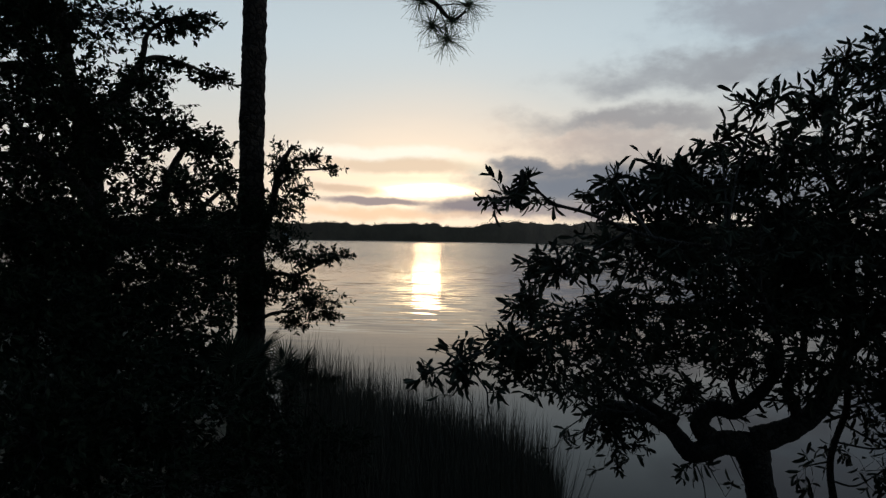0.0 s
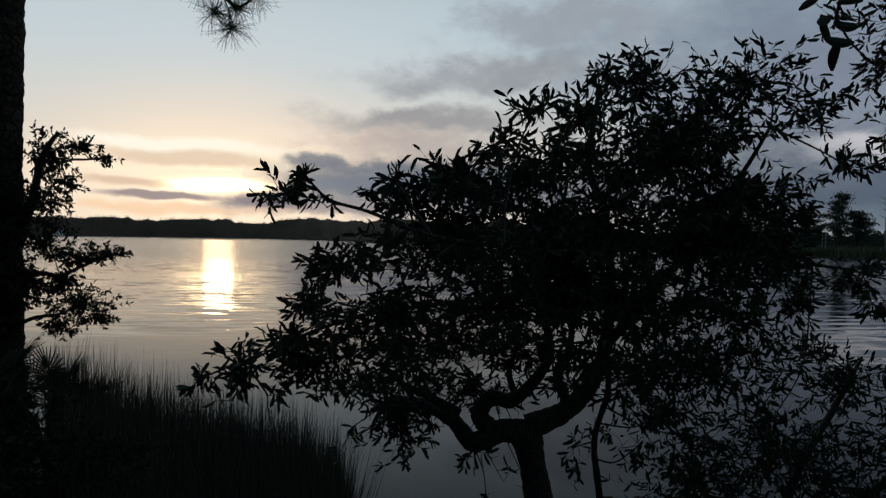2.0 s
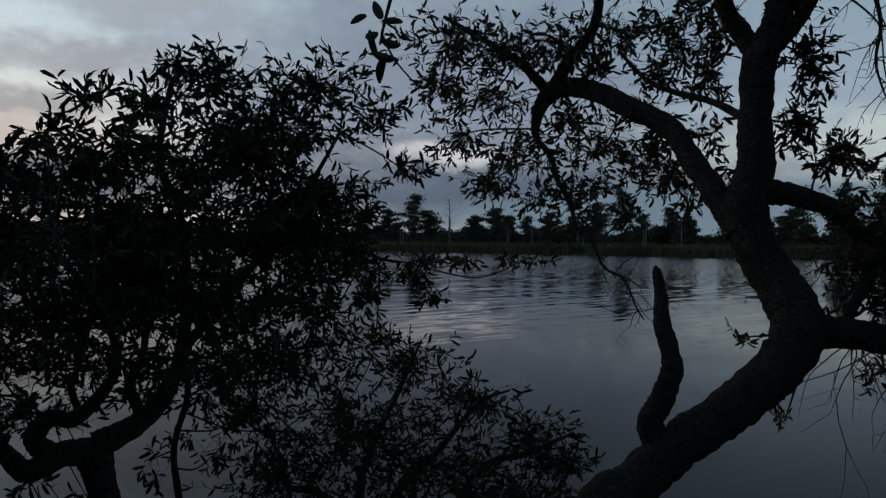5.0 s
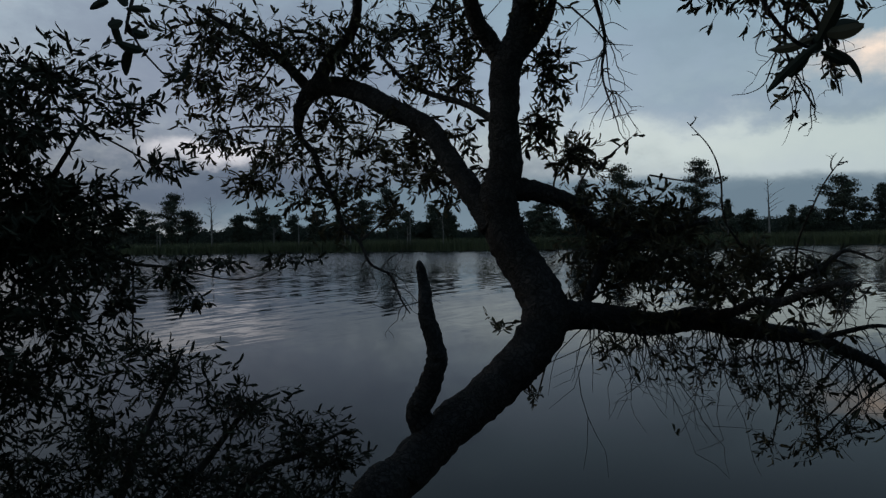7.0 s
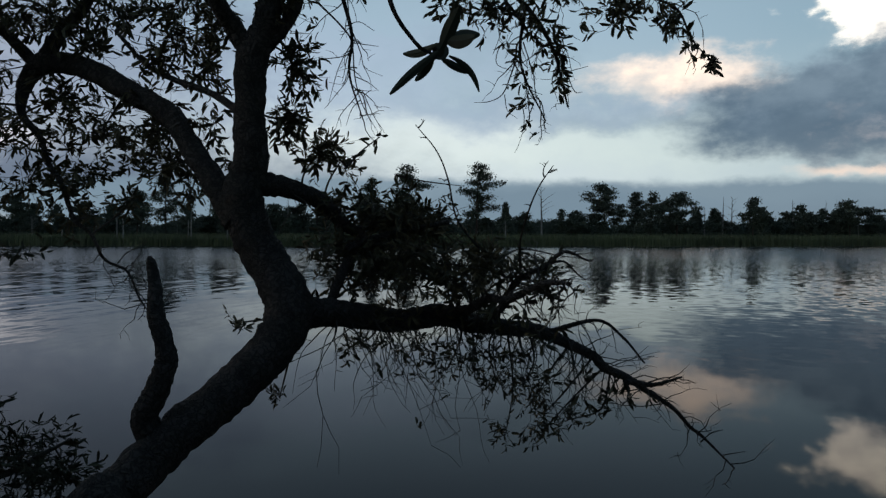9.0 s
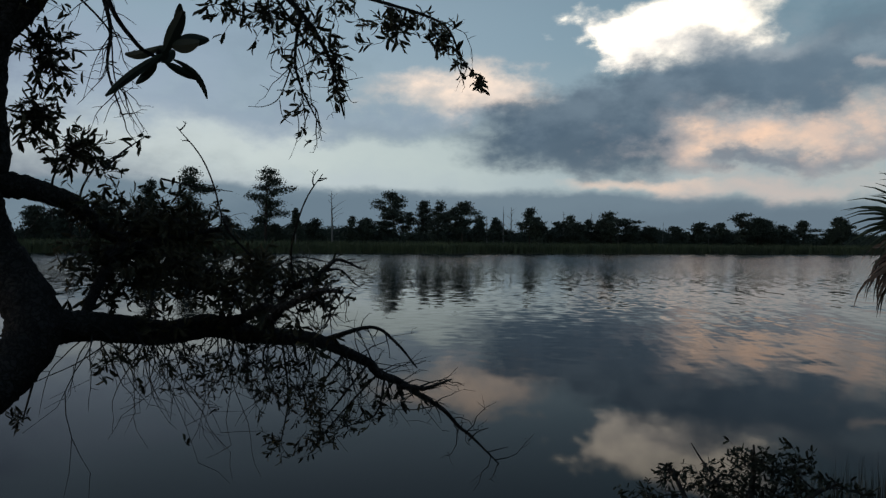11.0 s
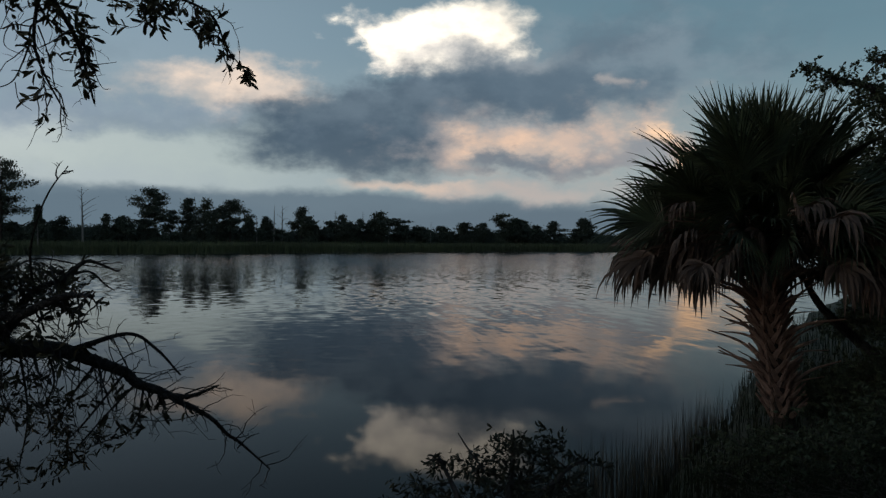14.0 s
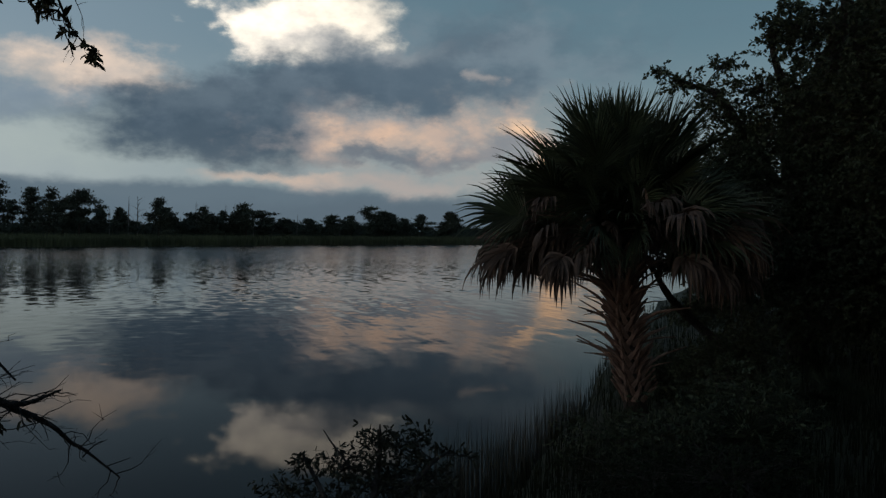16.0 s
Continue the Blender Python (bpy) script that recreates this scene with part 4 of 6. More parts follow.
BAY_LIMBS += [
    ("limb", [(1.64, 3.071, 2.987), (1.24, 2.967, 2.948), (0.923, 2.91, 2.909), (0.667, 2.913, 2.823), (0.503, 2.848, 2.748)], [0.011, 0.0085, 0.0078, 0.0058, 0.0038]),
    ("limb", [(2.259, 3.756, 2.592), (2.342, 3.902, 2.387), (2.294, 3.963, 2.099), (2.31, 3.909, 1.78), (2.317, 3.829, 1.211), (2.31, 3.751, 0.663)], [0.014, 0.017, 0.0174, 0.0202, 0.0339, 0.0379]),
    ("limb", [(2.82, 3.745, 3.295), (3.21, 3.855, 3.212), (3.605, 3.94, 3.091), (3.793, 3.918, 3.063)], [0.0147, 0.013, 0.0131, 0.0067]),
]
BAY_LIMBS += [
    ("limb", [(2.015, 3.665, 2.395), (1.981, 3.704, 2.526), (2.041, 3.704, 2.654), (2.065, 3.718, 2.827)], [0.03, 0.0247, 0.0193, 0.014]),
    ("limb", [(1.497, 3.795, 2.315), (1.33, 3.846, 2.401), (1.222, 3.872, 2.45), (1.129, 3.9, 2.534), (1.062, 3.912, 2.563)], [0.026, 0.022, 0.018, 0.014, 0.01]),
    ("limb", [(1.288, 3.837, 2.332), (1.14, 3.859, 2.337), (1.072, 3.853, 2.282), (1.045, 3.833, 2.193)], [0.02, 0.0153, 0.0107, 0.006]),
    ("limb", [(1.783, 3.737, 2.378), (1.747, 3.778, 2.525), (1.794, 3.79, 2.68), (1.755, 3.818, 2.824)], [0.02, 0.016, 0.012, 0.008]),
]
BAY_TOP = [
    [(2.33, 3.5, 4, 0.29, 0.145), (2.04, 3.31, 3.97, 0.08, 0.121), (2.66, 3.5, 3.77, 0.477, 0.238), (1.61, 2.97, 3.73, 0.115, 0.083), (1.75, 3.16, 3.57, 0.221, 0.135), (1.28, 2.89, 3.44, 0.238, 0.086), (0.99, 2.73, 3.43, 0.072, 0.064), (2.23, 3.52, 3.52, 0.425, 0.226), (1.92, 3.28, 3.76, 0.209, 0.13), (1.46, 3.03, 3.59, 0.115, 0.092)],
]
BAY_CREST = [
    [(2.86, 3.45, 4.01, 0.336, 0.183), (3.19, 3.37, 3.88, 0.188, 0.113), (3.39, 3.39, 3.59, 0.16, 0.096)],
]
BAY_TIP = [
    [(0.63, 2.15, 3.33, 0.081, 0.05), (0.74, 2.2, 3.31, 0.07, 0.022), (0.68, 2.15, 3.37, 0.031, 0.038), (0.59, 2.15, 3.3, 0.041, 0.034)],
]
BAY_MID = [
    [(0.82, 2.65, 3.11, 0.155, 0.081), (1.28, 3, 3.16, 0.38, 0.156), (0.71, 2.84, 2.96, 0.092, 0.083), (1.03, 3.02, 2.9, 0.29, 0.145), (1.55, 3.33, 2.9, 0.38, 0.203)],
]
BAY_MID += [
    [(1.08, 2.97, 3.38, 0.16, 0.08), (1.29, 3.09, 3.45, 0.17, 0.1), (1.5, 3.25, 3.39, 0.2, 0.1), (1.25, 3.1, 3.28, 0.18, 0.07), (1.66, 3.3, 3.5, 0.18, 0.12), (1.79, 3.27, 3.28, 0.2, 0.12)],
]
BAY_HEART = [
    [(2.04, 3.5, 3.24, 0.524, 0.248), (2.63, 3.67, 3.22, 0.305, 0.244), (2.25, 3.62, 2.89, 0.465, 0.247), (1.91, 3.44, 3.02, 0.241, 0.241), (2.88, 3.52, 3.43, 0.366, 0.153), (2.51, 3.59, 3.66, 0.298, 0.209), (2.84, 3.55, 3.25, 0.366, 0.214)],
]
BAY_EAST = [
    [(3.2, 3.67, 3.07, 0.262, 0.197), (2.94, 3.71, 2.84, 0.352, 0.256), (3.33, 3.68, 2.84, 0.117, 0.201)],
]
BAY_EAST += [
    [(1.96, 3.48, 2.53, 0.15, 0.1), (2.08, 3.4, 2.65, 0.15, 0.1), (2.72, 3.33, 3.03, 0.28, 0.14), (2.51, 3.39, 2.86, 0.2, 0.12)],
]
BAY_LOW = [
    [(0.48, 2.81, 2.75, 0.146, 0.063), (0.75, 3.11, 2.69, 0.254, 0.088), (1.18, 3.47, 2.62, 0.339, 0.117), (1.84, 3.74, 2.63, 0.349, 0.116), (2.44, 3.81, 2.53, 0.344, 0.172), (1.41, 3.65, 2.71, 0.551, 0.11), (0.65, 3.02, 2.78, 0.179, 0.112), (1.58, 3.87, 2.42, 0.328, 0.089), (0.94, 3.58, 2.51, 0.241, 0.08), (2.89, 3.8, 2.52, 0.328, 0.197), (1.21, 4.11, 2.24, 0.172, 0.15), (0.32, 2.88, 2.68, 0.078, 0.035), (2.7, 3.97, 2.24, 0.302, 0.134)],
]
BAY_SKIRT = [
    [(2.47, 3.95, 2.38, 0.262, 0.164), (2.79, 3.94, 2.53, 0.369, 0.201), (3.13, 3.86, 2.63, 0.377, 0.24), (2.55, 3.95, 2.07, 0.235, 0.168), (2.92, 3.88, 2.11, 0.377, 0.206), (3.27, 3.81, 2.22, 0.315, 0.245), (2.22, 4.09, 2.03, 0.134, 0.168)],
    [(1.19, 4.15, 2.18, 0.192, 0.128), (1.03, 4.11, 2.37, 0.188, 0.094), (1.32, 4.2, 2.05, 0.098, 0.098), (1.53, 3.94, 2.47, 0.183, 0.061)],
]
BAY_DROOP = [
    [(3.88, 3.81, 3.08, 0.219, 0.044), (4.07, 3.65, 3.07, 0.131, 0.051), (4.42, 3.43, 3.09, 0.223, 0.037), (3.91, 3.77, 2.84, 0.109, 0.066), (3.8, 3.87, 2.97, 0.146, 0.073)],
]
tree("bay_tree", rest(1.98, 3.85), "small crooked bay tree with dark leathery leaves at the water's edge", "tree", OAK_BARK, BAY_LEAF,
     BAY_LIMBS, [(c, 0.8, 1.0) for c in BAY_TOP] + [(c, 0.6, 1.0) for c in BAY_CREST] + [(c, 1.25, 0.84) for c in BAY_MID] + [(c, 1.4, 1.0) for c in BAY_HEART] + [(c, 0.52, 1.0) for c in BAY_EAST] + [(c, 0.75, 0.88) for c in BAY_LOW] + [(c, 1.0, 1.0) for c in BAY_DROOP] + [(c, 0.6, 0.6) for c in BAY_TIP] + [(c, 0.24, 1.0) for c in BAY_SKIRT], density=0.66, length=0.07, width=0.021, per_twig=7,
     twiggy=((9, 14, (0.08, 0.3)), (10, 16, (0.08, 0.3)), (11, 20, (0.08, 0.3)), (1, 16, (0.08, 0.35)), (2, 10, (0.08, 0.3)), (3, 10, (0.1, 0.3)), (6, 10, (0.06, 0.2)), (8, 10, (0.1, 0.3))),
     droops=((1, 0.3, 1.0, 14, (0.1, 0.35), 0.3), (8, 0.2, 1.0, 10, (0.1, 0.3), 0.1), (6, 0.3, 1.0, 10, (0.08, 0.25), 0.2)))

BUSH_STEMS = [
    ("stem", [(3.35, 3.9, 0.2), (3.368, 3.826, 1.554), (3.505, 3.914, 1.859), (3.753, 3.912, 2.264), (3.886, 3.865, 2.552)], [0.04, 0.0328, 0.0258, 0.0186, 0.0074]),
    ("stem", [(3.4, 3.85, 0.2), (3.59, 3.787, 1.535), (3.919, 3.72, 1.865), (4.126, 3.56, 2.165), (4.274, 3.435, 2.248)], [0.04, 0.0335, 0.0226, 0.0149, 0.0074]),
    ("stem", [(3.5, 3.8, 0.2), (4.031, 3.585, 1.611), (4.373, 3.34, 1.849), (4.577, 3.153, 1.98)], [0.04, 0.0304, 0.019, 0.0076]),
    ("stem", [(3.3, 3.9, 0.2), (3.174, 3.839, 1.577), (2.952, 3.931, 1.78), (2.813, 3.961, 1.989)], [0.04, 0.0286, 0.0175, 0.0069]),
]
BUSH_CROWN = [
    [(3.82, 3.89, 2.41, 0.41, 0.186), (4.05, 3.63, 2.17, 0.41, 0.186), (3.44, 3.94, 2, 0.511, 0.292), (4.39, 3.36, 1.95, 0.38, 0.171), (3.87, 3.66, 1.78, 0.596, 0.223), (2.93, 3.96, 1.84, 0.42, 0.21), (4.58, 3.22, 1.76, 0.232, 0.155), (3.55, 3.88, 2.6, 0.143, 0.093), (3.56, 3.81, 1.53, 0.931, 0.223), (4.25, 3.35, 1.59, 0.608, 0.19)],
]
tree("bay_shrub", rest(3.4, 3.85), "leafy bay shrub with narrow leaves over the water", "shrub", TWIG, BAY_LEAF, BUSH_STEMS, BUSH_CROWN,
     density=0.4, length=0.078, width=0.02, per_twig=6)

# ---------------------------------------------------------------- the leaning oak
rng = np.random.default_rng(22)
OAK_LIMBS = [
    ("trunk", [(3.45, 2.95, 0.1), (3.651, 2.312, 1.802), (3.863, 2.24, 1.991), (4.143, 2.126, 2.189), (4.414, 1.969, 2.383), (4.635, 1.848, 2.585), (4.735, 1.809, 2.757), (4.803, 1.934, 2.961), (4.794, 2.076, 3.194), (4.767, 2.114, 3.428), (4.777, 2.067, 3.626), (4.743, 2.055, 3.918), (4.708, 2.02, 4.169), (4.704, 1.935, 4.352), (4.676, 1.881, 4.529), (4.608, 1.825, 4.781), (4.475, 1.701, 5.189)], [0.19, 0.12, 0.116, 0.117, 0.116, 0.1281, 0.1361, 0.126, 0.1207, 0.1106, 0.1006, 0.0871, 0.0905, 0.0737, 0.067, 0.0536, 0.0335]),
]
OAK_LIMBS += [
    ("stub", [(4.1, 2.16, 2.126), (4.037, 2.228, 2.281), (4.053, 2.174, 2.427), (4.084, 2.138, 2.568), (4.09, 2.16, 2.682), (4.099, 2.206, 2.795), (4.147, 2.247, 2.937), (4.166, 2.283, 3.048), (4.158, 2.29, 3.085)], [0.0794, 0.069, 0.06, 0.057, 0.047, 0.045, 0.034, 0.026, 0.006]),
]
OAK_LIMBS += [
    ("limb", [(4.754, 2.147, 3.262), (4.777, 2.293, 3.468), (4.82, 2.476, 3.683), (4.849, 2.657, 3.907), (4.851, 2.957, 4.072), (4.835, 3.259, 4.224), (4.793, 3.529, 4.259), (4.776, 3.659, 4.118), (4.747, 3.655, 3.94), (4.752, 3.527, 3.798), (4.758, 3.47, 3.632), (4.777, 3.386, 3.496), (4.789, 3.307, 3.287), (4.814, 3.201, 3.189), (4.818, 3.112, 3.038), (4.896, 3.007, 2.958), (4.928, 2.945, 2.794), (4.955, 2.894, 2.7)], [0.0804, 0.0754, 0.0708, 0.0657, 0.0684, 0.0671, 0.0731, 0.0451, 0.0264, 0.0199, 0.0166, 0.0156, 0.0136, 0.0115, 0.0099, 0.0084, 0.0068, 0.0038]),
]
OAK_LIMBS += [
    ("limb", [(4.793, 3.529, 4.259), (4.789, 3.402, 4.432), (4.775, 3.2, 4.588), (4.681, 3.072, 4.76), (4.498, 2.999, 5)], [0.0568, 0.0442, 0.0355, 0.031, 0.019]),
    ("limb", [(4.793, 3.602, 4.266), (4.688, 3.789, 4.489), (4.466, 3.947, 4.64), (4.248, 4.085, 4.778)], [0.041, 0.0292, 0.0209, 0.0125]),
    ("limb", [(4.733, 2.087, 3.87), (4.797, 2.334, 4.014), (4.843, 2.606, 4.113), (4.812, 2.794, 4.213), (4.757, 2.965, 4.413)], [0.0268, 0.021, 0.0182, 0.0149, 0.0114]),
    ("limb", [(4.714, 2.009, 4.169), (4.634, 2.08, 4.321), (4.471, 2.091, 4.439), (4.301, 2.054, 4.627), (4.082, 2.011, 4.886)], [0.0603, 0.0536, 0.0459, 0.0384, 0.025]),
]
OAK_LIMBS += [
    ("limb", [(4.713, 1.997, 4.2), (4.748, 1.849, 4.352), (4.754, 1.761, 4.471), (4.709, 1.684, 4.699)], [0.0536, 0.0402, 0.0268, 0.0201]),
    ("limb", [(4.788, 2.068, 3.494), (4.903, 1.958, 3.476), (5.004, 1.868, 3.443), (5.152, 1.792, 3.384), (5.243, 1.71, 3.264), (5.341, 1.596, 3.166), (5.381, 1.469, 3.005)], [0.0771, 0.0644, 0.0565, 0.0525, 0.0425, 0.0304, 0.0179]),
    ("limb", [(4.957, 1.679, 2.738), (4.995, 1.628, 2.904), (5.123, 1.597, 3.05), (5.268, 1.503, 3.156), (5.43, 1.334, 3.209), (5.593, 1.122, 3.267)], [0.0302, 0.0302, 0.0343, 0.0315, 0.0286, 0.0182]),
]
OAK_LIMBS += [
    ("limb", [(4.732, 1.811, 2.741), (4.899, 1.69, 2.744), (5.065, 1.542, 2.715), (5.234, 1.351, 2.669), (5.41, 1.116, 2.692), (5.5, 0.927, 2.636), (5.585, 0.736, 2.606), (5.632, 0.54, 2.584), (5.652, 0.344, 2.504), (5.652, 0.201, 2.44), (5.645, 0.137, 2.377), (5.639, -0.001, 2.32), (5.644, -0.122, 2.242), (5.672, -0.27, 2.146), (5.691, -0.373, 2.031), (5.674, -0.443, 1.983), (5.614, -0.62, 1.823)], [0.1037, 0.0862, 0.0813, 0.0693, 0.0708, 0.0608, 0.0506, 0.0435, 0.0345, 0.0309, 0.0298, 0.024, 0.0182, 0.0133, 0.0112, 0.0093, 0.0045]),
]
OAK_LIMBS += [
    ("limb", [(5.41, 1.116, 2.692), (5.216, 0.878, 2.76), (5.048, 0.735, 2.837), (4.919, 0.606, 2.842), (4.795, 0.458, 2.914), (4.71, 0.352, 2.953), (4.641, 0.229, 2.957)], [0.0389, 0.0285, 0.0256, 0.0223, 0.0191, 0.016, 0.0085]),
    ("limb", [(5.466, 0.851, 2.643), (5.257, 0.685, 2.788), (5.126, 0.612, 2.902), (5.072, 0.531, 2.969), (5.009, 0.414, 3.013)], [0.0283, 0.0235, 0.0201, 0.0172, 0.0106]),
    ("limb", [(5.635, 0.014, 2.3), (5.554, -0.15, 2.301), (5.51, -0.32, 2.366)], [0.0218, 0.0143, 0.0053]),
    ("limb", [(5.008, 0.414, 3.004), (5.023, 0.315, 3.102), (5.032, 0.176, 3.052)], [0.0156, 0.0094, 0.0047]),
    ("limb", [(5.64, 0.474, 2.585), (5.604, 0.181, 2.669), (5.599, 0.027, 2.576), (5.577, -0.107, 2.423)], [0.0181, 0.0107, 0.0089, 0.0054]),
]
OAK_LIMBS += [
    ("limb", [(5.15, 0.816, 3.115), (4.64, 0.809, 3.27), (4.188, 0.734, 3.446), (4.022, 0.739, 3.556), (3.966, 0.817, 3.665)], [0.0066, 0.0046, 0.0036, 0.0029, 0.0017]),
    ("limb", [(4.989, 0.543, 2.967), (4.601, 0.478, 3.155), (4.311, 0.385, 3.314), (4.233, 0.327, 3.415), (4.214, 0.264, 3.501)], [0.0069, 0.0051, 0.0039, 0.0031, 0.0018]),
]
OAK_OVERHANG = [
    ("limb", [(4.441, 1.915, 4.885), (4.686, 1.481, 4.965), (4.944, 1.053, 4.867), (5.123, 0.806, 4.717), (5.334, 0.582, 4.537), (5.57, 0.447, 4.319), (5.744, 0.379, 3.999)], [0.0398, 0.0335, 0.0271, 0.0206, 0.0158, 0.0108, 0.0052]),
    ("limb", [(5.123, 0.806, 4.717), (5.351, 0.486, 4.699), (5.56, 0.11, 4.665), (5.699, -0.249, 4.576), (5.748, -0.366, 4.376), (5.773, -0.489, 4.238)], [0.0206, 0.0156, 0.0112, 0.0076, 0.005, 0.0034]),
    ("limb", [(5.334, 0.582, 4.537), (5.393, 0.625, 4.29), (5.433, 0.597, 4.128), (5.493, 0.485, 3.889)], [0.0123, 0.0088, 0.007, 0.0035]),
    ("limb", [(4.686, 1.481, 4.965), (4.762, 1.515, 4.602), (4.82, 1.466, 4.305), (4.86, 1.497, 4.097), (4.924, 1.448, 3.867)], [0.0168, 0.0133, 0.0098, 0.0066, 0.0033]),
]
OAK_OVERHANG += [
    ("limb", [(4.686, 1.481, 4.965), (3.5, 0.873, 4.733), (2.501, 0.456, 4.211), (2.061, 0.26, 3.717), (2.015, 0.226, 3.573), (2.025, 0.188, 3.507), (2.038, 0.161, 3.488)], [0.0335, 0.0143, 0.0074, 0.0045, 0.0037, 0.0032, 0.0027]),
]
OAK_TOP = [
    [(4.35, 4.07, 4.59, 0.459, 0.25), (4.56, 3.76, 4.53, 0.41, 0.246), (4.73, 3.44, 4.53, 0.362, 0.282), (4.57, 3.98, 4.22, 0.375, 0.209), (4.84, 2.98, 4.54, 0.349, 0.213), (4.88, 2.62, 4.4, 0.261, 0.205), (4.71, 2.43, 4.55, 0.322, 0.179), (4.9, 2.9, 4.04, 0.228, 0.171)],
    [(4.87, 3.16, 3.83, 0.31, 0.232), (4.62, 3.73, 3.84, 0.282, 0.241), (4.64, 4.02, 3.63, 0.25, 0.209), (4.9, 3.77, 3.52, 0.292, 0.167), (4.97, 2.88, 3.68, 0.266, 0.209), (5.02, 2.65, 3.53, 0.223, 0.149), (4.92, 2.45, 4.22, 0.182, 0.182), (4.95, 2.43, 3.85, 0.13, 0.181)],
]
OAK_TOP += [
    [(4.84, 3.21, 4.35, 0.237, 0.142), (4.87, 2.71, 4.23, 0.186, 0.134), (4.75, 2.26, 4.4, 0.14, 0.175), (4.44, 4.15, 3.96, 0.25, 0.209), (4.84, 3.46, 4.04, 0.201, 0.121), (4.91, 2.25, 3.61, 0.07, 0.14), (4.31, 4.18, 4.31, 0.25, 0.209)],
]
OAK_TOP += [
    [(4.81, 3.17, 3.57, 0.24, 0.13), (4.95, 3.01, 3.41, 0.2, 0.1), (4.93, 2.69, 3.61, 0.16, 0.12), (4.85, 2.77, 3.8, 0.2, 0.1), (4.95, 3.33, 3.3, 0.16, 0.06), (4.91, 2.57, 3.4, 0.1, 0.08)],
]
OAK_RIGHT = [
    [(4.91, 1.84, 4.19, 0.171, 0.206), (5.03, 1.94, 3.88, 0.158, 0.21), (5.12, 1.81, 3.69, 0.193, 0.158), (5.18, 1.69, 3.64, 0.158, 0.077), (4.72, 1.83, 4.47, 0.201, 0.134), (5.36, 1.53, 3.36, 0.393, 0.179), (5.45, 1.27, 3.25, 0.322, 0.143), (5.28, 1.62, 3.11, 0.318, 0.142), (5.29, 1.44, 2.97, 0.385, 0.193), (5.29, 1.08, 3.01, 0.411, 0.171), (5.16, 0.75, 3.08, 0.197, 0.118)],
]
OAK_END = [
    [(5.08, 0.62, 2.98, 0.288, 0.128), (4.85, 0.38, 2.91, 0.181, 0.097), (5.31, 0.95, 2.84, 0.274, 0.116), (5, 0.46, 3.03, 0.188, 0.094), (5.34, 0.76, 2.71, 0.24, 0.075)],
    [(5.12, 1.24, 3.1, 0.268, 0.168), (5.09, 0.98, 2.95, 0.229, 0.147), (5.17, 1.32, 2.71, 0.206, 0.137), (4.95, 0.76, 2.99, 0.125, 0.125), (5.21, 1.28, 3.31, 0.171, 0.137)],
]
OAK_HANG = [
    [(5.19, 1.56, 2.53, 0.21, 0.084), (5.39, 1.26, 2.48, 0.25, 0.107), (5.57, 0.94, 2.43, 0.182, 0.109), (5.74, 0.66, 2.21, 0.173, 0.105), (5.77, 0.53, 2.03, 0.152, 0.129), (5.7, 0.76, 1.92, 0.152, 0.114), (5.51, 1.11, 2.33, 0.292, 0.109), (5.66, 0.82, 2.25, 0.223, 0.149), (4.77, 1.89, 2.26, 0.134, 0.047), (4.55, 2.04, 2.71, 0.115, 0.109)],
    [(5.7, 0.55, 2.19, 0.184, 0.184), (5.74, 0.37, 2.01, 0.168, 0.127), (5.7, 0.52, 1.94, 0.186, 0.112)],
]
OAK_OVERHANG_LEAF = [
    [(5.15, 0.98, 4.51, 0.171, 0.103), (5.21, 0.76, 4.48, 0.206, 0.103), (5.47, 0.54, 4.47, 0.197, 0.129), (5.63, 0.44, 4.3, 0.117, 0.131), (5.7, 0.05, 4.55, 0.223, 0.112), (5.72, -0.25, 4.51, 0.134, 0.082), (5.76, -0.36, 4.34, 0.067, 0.112), (5.77, -0.49, 4.25, 0.052, 0.074)],
]
